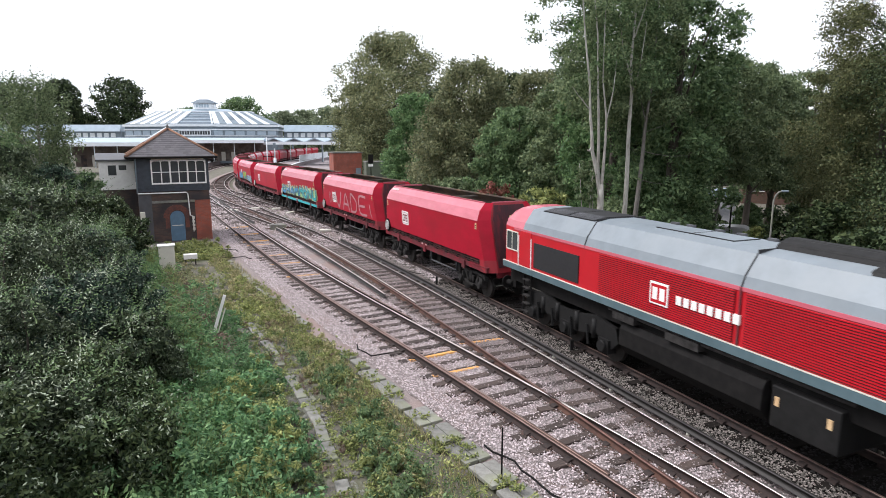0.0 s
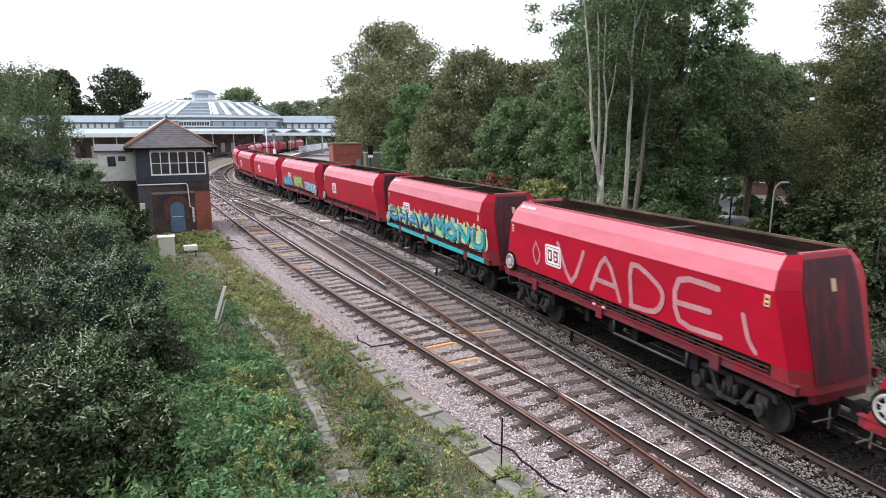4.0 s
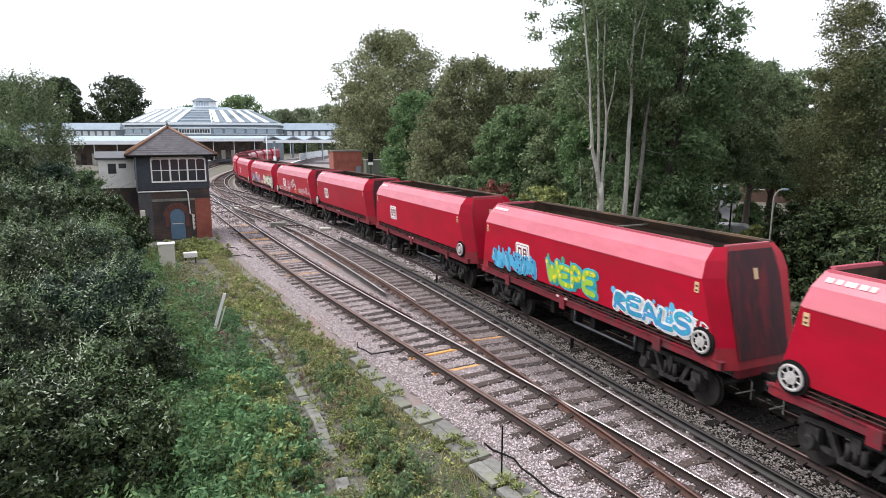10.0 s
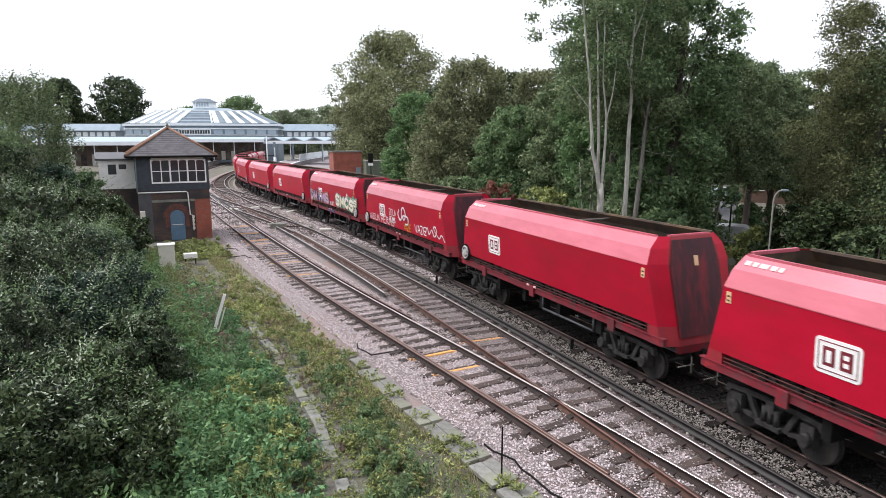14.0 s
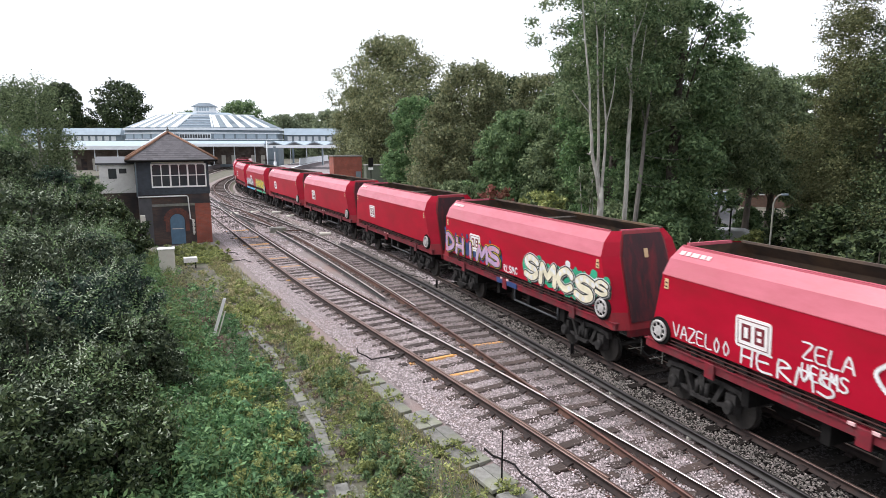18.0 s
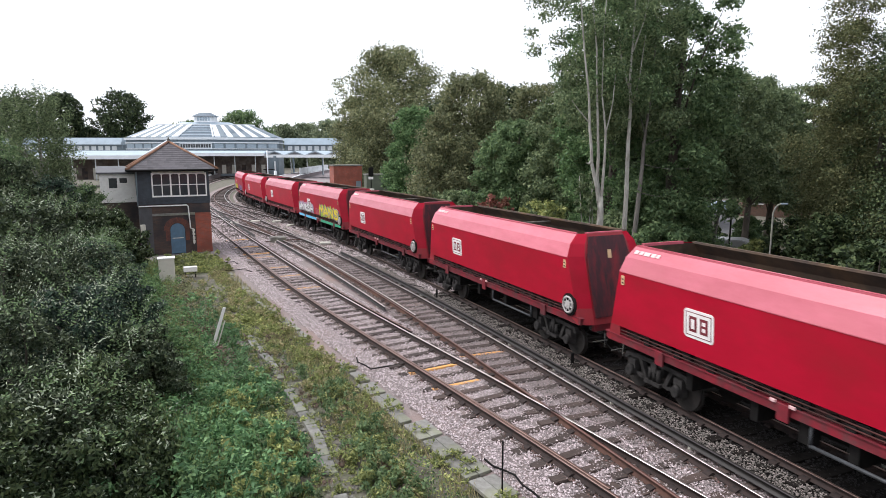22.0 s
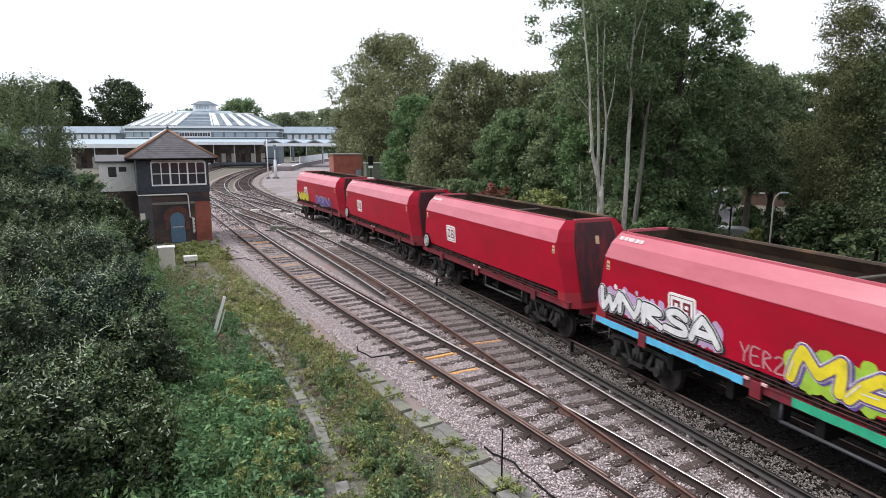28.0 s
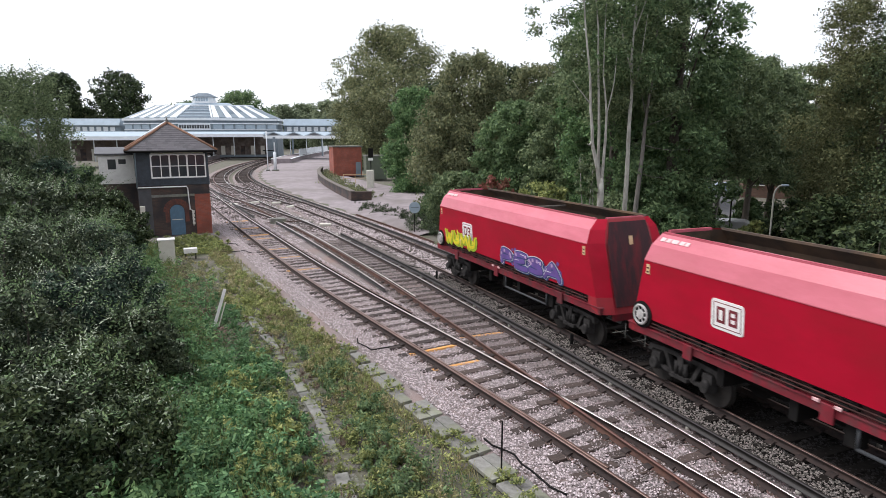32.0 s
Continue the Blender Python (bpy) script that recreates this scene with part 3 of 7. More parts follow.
def make_bogie(parent, y):
    bm = bmesh.new()
    for sx in (-1, 1):
        x = sx * 0.98
        prism(bm, [(-1.30, 0.66), (-1.22, 0.82), (-0.62, 0.86), (0.62, 0.86), (1.22, 0.82), (1.30, 0.66), (1.16, 0.66), (1.10, 0.73), (0.55, 0.76), (-0.55, 0.76), (-1.10, 0.73), (-1.16, 0.66)], x - 0.07, x + 0.07, axis="x")
        for q in (-1, 1):
            prism(bm, [(q * 0.70, 0.78), (q * 0.58, 0.80), (q * 0.30, 0.36), (q * 0.42, 0.34)], x - 0.06, x + 0.06, axis="x")
            prism(bm, [(q * 0.44, 0.40), (q * 0.44, 0.32), (q * 0.80, 0.36), (q * 0.80, 0.43)], x - 0.05, x + 0.05, axis="x")
        for ya in (-0.92, 0.92):
            bx(bm, x - 0.11, ya - 0.15, 0.32, x + 0.11, ya + 0.15, 0.70)
            rod(bm, (x + sx * 0.10, ya, 0.44), (x + sx * 0.22, ya, 0.44), 0.15, 0.12, seg=12)
        for ys in (-0.16, 0.0, 0.16):
            rod(bm, (x + sx * 0.06, ys, 0.40), (x + sx * 0.06, ys, 0.68), 0.065, seg=8)
        bx(bm, x - 0.16, -0.30, 0.32, x + 0.16, 0.30, 0.40)
        bx(bm, x + sx * 0.10 - 0.02, -0.10, 0.60, x + sx * 0.10 + 0.02, 0.10, 0.84)
    bx(bm, -0.95, -0.22, 0.5, 0.95, 0.22, 0.75)
    bmesh.ops.scale(bm, vec=(1.0, 0.96, 1.2), verts=bm.verts[:])
    b = part("bogie", bm, M_BOGIE, parent)
    b.location = (0, y, 0)
    wheels = []
    for ya in (-0.92, 0.92):
        w = bmesh.new()
        rod(w, (-0.85, 0, 0), (0.85, 0, 0), 0.08, seg=10)
        for sx in (-1, 1):
            rod(w, (sx * 0.68, 0, 0), (sx * 0.71, 0, 0), 0.485, seg=28)
            rod(w, (sx * 0.71, 0, 0), (sx * 0.82, 0, 0), 0.455, seg=28)
            for k in range(4):
                a = k * math.pi / 2
                rod(w, (sx * 0.82, 0.27 * math.cos(a), 0.27 * math.sin(a)), (sx * 0.832, 0.27 * math.cos(a), 0.27 * math.sin(a)), 0.05, seg=8)
        o = part("wheelset", w, M_WHEEL, b)
        o.location = (0, ya, 0.455)
        wheels.append(o)
    return b


HL = 6.18


# the near side leans outwards: things drawn at x = -1.336 are set onto it
SIDE_LEAN = Matrix.Translation((-1.31, 0, 1.72)) @ Matrix.Rotation(-math.atan2(0.11, 1.58), 4, "Y") @ Matrix.Translation((1.331, 0, -1.72))


def make_wagon():
    g = thing("hopper_wagon", "red open-topped bogie coal hopper wagon with sloping top sides", "wagon", group="wagons of the train")
    ch0, ch1, ch2 = (0.46, 0.20), (0.52, 0.20), (0.30, 0.13)
    # outer shell: lower side, then the sloping top in two facets
    lo, k1, km, k2 = tub(1.31, HL - 0.115, ch0, 1.72), tub(1.42, HL - 0.52, ch1, 3.30), tub(1.275, HL - 0.615, (0.44, 0.17), 3.70), tub(0.985, HL - 0.72, ch2, 4.0)
    bm, vs = loft([lo, k1])
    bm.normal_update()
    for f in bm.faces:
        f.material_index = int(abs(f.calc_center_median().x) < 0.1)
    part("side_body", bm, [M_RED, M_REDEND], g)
    # upward slopes get the red with the sky's sheen painted in
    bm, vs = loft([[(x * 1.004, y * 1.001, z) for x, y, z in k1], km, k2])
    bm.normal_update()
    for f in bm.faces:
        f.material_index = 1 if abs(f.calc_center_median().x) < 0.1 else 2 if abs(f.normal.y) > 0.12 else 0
    part("sloping_top", bm, [M_REDTOP, M_REDEND, M_RED], g, "pinkish sloping upper side, its red paled for the sky's reflection")
    # below the sides: red end skirts and the dark brown recess behind the door linkage
    bm, vs = loft([tub(1.06, HL - 0.30, ch0, 1.20), tub(1.06, HL - 0.30, ch0, 1.74)])
    part("linkage_recess", bm, M_RECESS, g, "dark brown recess behind the door linkage")
    for sy in (-1, 1):
        low = [(1.28, HL - 0.70), (1.29, HL - 0.19), (0.83, HL + 0.012), (-0.83, HL + 0.012), (-1.29, HL - 0.19), (-1.28, HL - 0.70)]
        high = [(1.305, HL - 0.70), (1.312, HL - 0.313), (0.852, HL - 0.113), (-0.852, HL - 0.113), (-1.312, HL - 0.313), (-1.305, HL - 0.70)]
        bm, vs = loft([[(x, sy * y, z) for x, y in q] for q, z in ((low, 1.22), (high, 1.722))])
        bm.faces.new(vs[0])
        bm.faces.new(vs[1])
        bmesh.ops.recalc_face_normals(bm, faces=bm.faces[:])
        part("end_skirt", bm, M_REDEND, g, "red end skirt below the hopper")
    for sx in (-1, 1):
        bm = bmesh.new()
        rnd = random.Random(7)
        for y in np.arange(-5.0, 5.1, 0.62):
            a = rnd.uniform(0.08, 0.2)
            bx(bm, sx * 1.13 - 0.06, y - a, 1.46, sx * 1.13 + 0.06, y + a, 1.46 + rnd.uniform(0.08, 0.2))
        tagged(part("brake_gear", bm, M_BOGIE, g), "dusty brake gear in the recess", "", "", "stuff")
    # dark panels on the ends, seam along the kink
    for sy in (-1, 1):
        bm = bmesh.new()
        prism(bm, [(-0.78, 0.16), (0.78, 0.16), (0.84, 1.98), (0.69, 2.72), (-0.69, 2.72), (-0.84, 1.98)], 0.012, 0.045, axis="y")
        lean_end = Matrix.Translation((0, sy * HL, 1.27)) @ (Matrix.Rotation(math.pi if sy < 0 else 0, 4, "Z")) @ Matrix.Rotation(math.atan2(0.70, 2.73), 4, "X")
        bmesh.ops.transform(bm, matrix=lean_end, verts=bm.verts[:])
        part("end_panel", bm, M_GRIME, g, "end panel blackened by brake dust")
        bm = box(-0.10, 0.047, 2.0, 0.04, 0.058, 2.27)
        bmesh.ops.transform(bm, matrix=lean_end, verts=bm.verts[:])
        part("warning_plate", bm, M_YELLOW, g, "small yellow warning plate")
    bm = bmesh.new()
    for sx in (-1, 1):
        bx(bm, sx * 1.42 - 0.012, -HL + 0.78, 3.282, sx * 1.42 + 0.012, HL - 0.78, 3.305)
        bx(bm, sx * 0.975 - 0.035, -HL + 0.90, 3.97, sx * 0.975 + 0.035, HL - 0.90, 4.03, int(sx > 0))
    for sy in (-1, 1):
        bx(bm, -0.70, sy * (HL - 0.77) - 0.05, 3.96, 0.70, sy * (HL - 0.77) + 0.05, 4.035)
    part("top_rim", mesh_of("top_rim", bm, [M_REDTOP, M_INSIDE]), None, g)
    # inside
    rings = [tub(0.95, HL - 0.79, ch2, 3.98), tub(1.24, HL - 0.70, (0.44, 0.17), 3.68), tub(1.35, HL - 0.63, ch1, 3.25), tub(1.2, HL - 1.1, (0.4, 0.3), 2.4), tub(0.4, HL - 2.4, (0.1, 0.2), 1.5)]
    bm, vs = loft(rings)
    bm.faces.new(vs[-1][::-1])
    bmesh.ops.reverse_faces(bm, faces=bm.faces[:])
    bm.faces.new([bm.verts.new(v) for v in tub(0.4, HL - 2.4, (0.1, 0.2), 1.49)])
    part("hopper_inside", bm, M_INSIDE, g, "brown coal-stained inside of the hopper")
    bm = bmesh.new()
    rod(bm, (-1.0, -0.9, 3.86), (1.0, -0.9, 3.86), 0.035, seg=8)
    part("cross_brace", bm, M_MORTAR, g, "worn grey cross brace over the hopper")
    # sole bars, ledge, handrails
    bm = bmesh.new()
    for sx in (-1, 1):
        bx(bm, sx * 1.24 - 0.05, -HL + 0.10, 1.235, sx * 1.24 + 0.05, HL - 0.10, 1.425)
        bx(bm, sx * 1.245 - 0.075, -HL + 0.06, 1.425, sx * 1.245 + 0.075, HL - 0.06, 1.455)
    for sy in (-1, 1):
        bx(bm, -0.80, sy * (HL - 0.09) - 0.07, 1.0, 0.80, sy * (HL - 0.09) + 0.07, 1.24)
    part("sole_bar", bm, M_SOLE, g, "grimy red sole bar")
    for sx in (-1, 1):
        for y in (-4.05, 0.25, 3.85):
            part("sole_bracket", box(sx * 1.325 - 0.03, y - 0.14, 1.10, sx * 1.325 + 0.03, y + 0.14, 1.47, 0.01), M_SOLE, g, "red bracket on the sole bar")
        bm = bmesh.new()
        for z in (1.53, 1.62):
            rod(bm, (sx * 1.29, -HL + 0.75, z), (sx * 1.29, HL - 0.75, z), 0.017, seg=6)
        part("linkage_rod", bm, M_RODS, g, "rusty worn door-linkage rods")
        bm = bmesh.new()
        for y in np.arange(-4.4, 4.5, 1.1):
            bx(bm, sx * 1.26 - 0.03, y - 0.10, 1.45, sx * 1.26 + 0.03, y + 0.10, 1.58)
        tagged(part("door_linkage", bm, M_UNDER, g), "dark hopper door linkage along the sole", "", "", "stuff")
        for y in (0.05, 0.5):
            part("door_lever", box(sx * 1.33 - 0.02, y - 0.07, 1.43, sx * 1.33 + 0.02, y + 0.07, 1.50, 0.01), M_FADEWHITE, g, "small pale release lever")
    # hopper doors and pipes below
    bm = bmesh.new()
    prism(bm, [(-1.0, 1.25), (1.0, 1.25), (0.35, 0.70), (-0.35, 0.70)], -3.3, 3.3, axis="y")
    part("discharge_chute", bm, M_UNDER, g)
    for y in (-3.0, -1.1, 1.1, 3.0):
        part("cross_bearer", box(-1.12, y - 0.10, 0.72, 1.12, y + 0.10, 1.24), M_UNDER, g)
    bm = bmesh.new()
    for sx in (-1, 1):
        rod(bm, (sx * 1.2, -3.1, 0.79), (sx * 1.2, -0.3, 0.79), 0.04, seg=8)
        for y in (-3.1, -0.3):
            rod(bm, (sx * 1.2, y, 0.76), (sx * 1.2, y, 1.25), 0.035, seg=8)
    part("pipe_rail", bm, M_PIPERAIL, g, "grey guard pipe running under the sole")
    for y in (-3.25, -0.15):
        part("valve_box", box(-1.16, y - 0.16, 0.74, -0.9, y + 0.16, 1.22, 0.02), M_UNDER, g, "black valve box under the sole")
    # buckeye couplers and hoses
    for sy in (-1, 1):
        bm = bmesh.new()
        rod(bm, (0, sy * HL, 0.98), (0, sy * (HL + 0.44), 0.98), 0.09, seg=8)
        bx(bm, -0.16, sy * (HL + 0.42) - 0.12, 0.84, 0.16, sy * (HL + 0.42) + 0.12, 1.12)
        tube(bm, [(-0.45, sy * HL, 1.0), (-0.48, sy * (HL + 0.15), 0.62), (-0.42, sy * (HL + 0.35), 0.5), (-0.4, sy * (HL + 0.54), 0.62)], 0.025)
        part("coupler", bm, M_UNDER, g)
        bm = bmesh.new()
        rod(bm, (-0.95, sy * (HL + 0.1), 0.72), (-0.4, sy * (HL + 0.12), 0.72), 0.013, seg=6)
        rod(bm, (-0.5, sy * (HL + 0.12), 0.5), (-0.5, sy * (HL + 0.12), 0.95), 0.015, seg=6)
        part("uncoupling_rod", bm, M_CONC, g, "dirty pale uncoupling rod")
    for sy, yy in ((-1, -HL + 0.86), (1, HL - 0.86)):
        for sx in (-1, 1):
            bm = box(sx * 1.405 - 0.012, yy - 0.065, 2.94, sx * 1.405 + 0.012, yy + 0.065, 3.20)
            bx(bm, sx * 1.405 - 0.016, yy - 0.04, 2.98, sx * 1.405 + 0.016, yy + 0.04, 3.02, 1)
            bx(bm, sx * 1.405 - 0.016, yy - 0.04, 3.08, sx * 1.405 + 0.016, yy + 0.04, 3.12, 1)
            part("warning_plate", mesh_of("warning_plate", bm, [M_YELLOW, M_RUST]), None, g, "small yellow warning plate")
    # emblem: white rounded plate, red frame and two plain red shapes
    y0, z0 = 2.72, 2.50
    bm = box(-1.347, y0 - 0.455, z0 - 0.355, -1.322, y0 + 0.455, z0 + 0.355)
    bmesh.ops.bevel(bm, geom=[q for q in bm.edges if abs(q.verts[0].co.x - q.verts[1].co.x) > 0.01], offset=0.09, segments=4, profile=0.5, affect="EDGES")
    em = part("emblem", bm, M_WHITE, g, "white square emblem framed in red")
    em.matrix_local = SIDE_LEAN
    bm = bmesh.new()
    for a, b, c, d in ((-0.39, 0.272, 0.39, 0.29), (-0.39, -0.29, 0.39, -0.272), (-0.39, -0.272, -0.372, 0.272), (0.372, -0.272, 0.39, 0.272)):
        bx(bm, -1.352, y0 + a, z0 + b, -1.345, y0 + c, z0 + d)
    part("emblem_line", bm, M_SOLE, em)
    for c in (0.17, -0.17):
        bm = box(-1.352, y0 + c - 0.12, z0 - 0.19, -1.345, y0 + c + 0.12, z0 + 0.19)
        bx(bm, -1.3545, y0 + c - 0.05, z0 + (0.03 if c < 0 else -0.12), -1.350, y0 + c + 0.055, z0 + 0.12, 1)
        if c < 0:
            bx(bm, -1.3545, y0 + c - 0.05, z0 - 0.12, -1.350, y0 + c + 0.055, z0 - 0.03, 1)
        part("emblem_shape", mesh_of("emblem_shape", bm, [M_SOLE, M_WHITE]), None, em)
    # plain bars where the wagon's number stands on the sloping top
    tilt = Matrix.Translation((-1.13, 0, 3.85)) @ Matrix.Rotation(-math.radians(45), 4, "Y")
    for a, ln in ((5.20, 0.16), (5.00, 0.14), (4.82, 0.22), (4.55, 0.16), (4.36, 0.12)):
        bm = box(-0.06, a - ln, 0.005, 0.06, a, 0.016)
        bmesh.ops.transform(bm, matrix=tilt, verts=bm.verts[:])
        part("number_bar", bm, M_FADEWHITE, g, "faded white painted bar")
    for y in (-HALF, HALF):
        make_bogie(g, y)
    return g


bm = bmesh.new()
for k in range(28):
    a, b = k * math.tau / 28, (k + 1) * math.tau / 28
    rod(bm, (0, 0.25 * math.cos(a), 0.25 * math.sin(a)), (0, 0.25 * math.cos(b), 0.25 * math.sin(b)), 0.033, seg=6)
for k in range(8):
    a = k * math.tau / 8 + 0.3
    rod(bm, (0, 0, 0), (0, 0.25 * math.cos(a), 0.25 * math.sin(a)), 0.018, seg=6)
rod(bm, (-0.03, 0, 0), (0.05, 0, 0), 0.13, seg=16)
BRAKEWHEEL = mesh_of("brake_wheel", bm, mat("chalky_wheel_paint", (0.46, 0.44, 0.43), (0.30, 0.28, 0.27), 6.0, rough=0.6))
bm = bmesh.new()
rod(bm, (0.035, 0, 0), (0.09, 0, 0), 0.36, seg=28)
BRAKEDISC = mesh_of("brake_wheel_recess", bm, M_UNDER)

WAGONS = [make_wagon()]
for k in range(15):
    WAGONS.append(copy_thing(WAGONS[0], Matrix()))
FAR_END = (1, 1, 1, 1, -1, -1, 1, 1, -1, -1, -1, -1, -1, 1, 1, 1)
for i, dy in ((3, 0.22), (5, 0.05), (6, 0.25), (8, -0.05), (9, -0.15), (12, -0.25)):
    for o in WAGONS[i].children:
        if o.name.startswith("emblem"):
            o.location.y += dy
for o in WAGONS[5].children:
    if o.name.startswith("end_panel"):
        o.data = o.data.copy()
        o.data.materials[0] = M_RED
        tagged(o, "clean red end panel")
for w, e in zip(WAGONS, FAR_END):
    o = new("brake_wheel", BRAKEWHEEL)
    o.parent, o.location = w, (-1.39, e * 5.53, 1.79)
    tagged(o, "white spoked handbrake wheel")
    d = new("recess", BRAKEDISC)
    d.parent = o


def blob(bm, cy, cz, ry, rz, rnd, x, mi=0, n=16, rough=0.22, pts=0.0):
    """A flat bulging patch of paint on the near side."""
    ph = [rnd.uniform(0, 6.3) for _ in range(4)]
    vs = []
    for k in range(n):
        a = -k * math.tau / n
        r = 1 + rough * (math.sin(3 * a + ph[0]) + 0.6 * math.sin(5 * a + ph[1])) + (pts if k % 2 else 0)
        vs.append(bm.verts.new((x, cy + ry * r * math.cos(a), cz + rz * r * math.sin(a))))
    f = bm.faces.new(vs)
    f.material_index = mi
    return vs


def paintmat(name, c):
    return mat(name, c, tuple(0.75 * v for v in c), 3.0, rough=0.45)


P = {n: paintmat("spray_" + n, c) for n, c in {
    "turquoise": (0.03, 0.42, 0.47), "pale_green": (0.42, 0.62, 0.30), "black": (0.015, 0.017, 0.02), "white": (0.78, 0.78, 0.78), "blue": (0.06, 0.30, 0.55),
    "amber": (0.75, 0.38, 0.03), "green": (0.03, 0.36, 0.20), "lime": (0.35, 0.55, 0.05), "lilac": (0.52, 0.36, 0.56), "yellow": (0.80, 0.66, 0.03), "violet": (0.14, 0.08, 0.30),
    "pink": (0.72, 0.30, 0.38), "chalk": (0.50, 0.24, 0.26), "cream": (0.80, 0.74, 0.55), "navy": (0.03, 0.06, 0.18), "sky": (0.10, 0.45, 0.70)}.items()}


def ribbon_paint(bm, pts, wide, x, mi):
    """A broad flat stroke with rounded joints, on the near side; each piece lies a hair above the last."""
    q = 0
    for (a, b), (c, d) in zip(pts, pts[1:]):
        ln = math.hypot(c - a, d - b) or 1e-4
        u, v = (c - a) / ln * wide, (d - b) / ln * wide
        f = bm.faces.new([bm.verts.new((x - q * 0.00025, *p)) for p in ((a - v, b + u), (c - v, d + u), (c + v, d - u), (a + v, b - u))])
        f.material_index = mi
        q += 1
    for a, b in pts:
        f = bm.faces.new([bm.verts.new((x - q * 0.00025, a + wide * math.cos(k * math.tau / 10), b + wide * math.sin(k * math.tau / 10))) for k in range(10)])
        f.material_index = mi
        q += 1


# letter shapes as broad strokes in a unit square
STROKES = {"V": (((0.0, 1.0), (0.5, 0.0), (1.0, 1.0)),), "A": (((0.0, 0.0), (0.5, 1.0), (1.0, 0.0)), ((0.2, 0.35), (0.8, 0.35))),
           "D": (((0.1, 0.0), (0.1, 1.0), (0.75, 0.8), (0.95, 0.45), (0.7, 0.1), (0.1, 0.0)),), "E": (((0.95, 1.0), (0.1, 0.95), (0.1, 0.05), (1.0, 0.0)), ((0.1, 0.5), (0.75, 0.52))),
           "S": (((0.95, 0.85), (0.5, 1.0), (0.1, 0.8), (0.3, 0.55), (0.8, 0.42), (0.9, 0.15), (0.5, 0.0), (0.05, 0.12)),), "M": (((0.0, 0.0), (0.15, 1.0), (0.5, 0.4), (0.85, 1.0), (1.0, 0.0)),),
           "C": (((0.95, 0.8), (0.6, 1.0), (0.15, 0.75), (0.1, 0.3), (0.5, 0.0), (0.95, 0.2)),), "H": (((0.1, 0.0), (0.15, 1.0)), ((0.85, 0.0), (0.9, 1.0)), ((0.12, 0.5), (0.88, 0.5))),
           "O": (((0.5, 1.0), (0.1, 0.7), (0.1, 0.3), (0.5, 0.0), (0.9, 0.3), (0.9, 0.7), (0.5, 1.0)),), "N": (((0.05, 0.0), (0.1, 1.0), (0.85, 0.05), (0.95, 1.0)),),
           "U": (((0.1, 1.0), (0.1, 0.25), (0.5, 0.0), (0.9, 0.25), (0.9, 1.0)),), "L": (((0.2, 1.0), (0.1, 0.05), (0.95, 0.0)),), "I": (((0.45, 1.0), (0.55, 0.0)),),
           "P": (((0.1, 0.0), (0.15, 1.0), (0.85, 0.85), (0.8, 0.5), (0.15, 0.45)),), "W": (((0.0, 1.0), (0.25, 0.0), (0.5, 0.7), (0.75, 0.0), (1.0, 1.0)),),
           "R": (((0.1, 0.0), (0.15, 1.0), (0.85, 0.8), (0.15, 0.5), (0.95, 0.0)),), "Y": (((0.05, 1.0), (0.5, 0.5), (0.95, 1.0)), ((0.5, 0.5), (0.45, 0.0))),
           "2": (((0.1, 0.8), (0.5, 1.0), (0.9, 0.75), (0.1, 0.0), (0.95, 0.05)),), "0": (((0.5, 1.0), (0.15, 0.5), (0.5, 0.0), (0.85, 0.5), (0.5, 1.0)),), "Z": (((0.05, 1.0), (0.95, 0.95), (0.1, 0.0), (1.0, 0.05)),)}


def arc_points(pts, n=3):
    """A softer line through the given places."""
    p = [np.array(q, float) for q in pts]
    out = []
    for i in range(len(p) - 1):
        a, b, c, d = p[max(i - 1, 0)], p[i], p[i + 1], p[min(i + 2, len(p) - 1)]
        for k in range(n):
            u = k / n
            out.append(tuple(0.5 * (2 * b + (c - a) * u + (2 * a - 5 * b + 4 * c - d) * u * u + (3 * b - a - 3 * c + d) * u**3)))
    return out + [tuple(p[-1])]


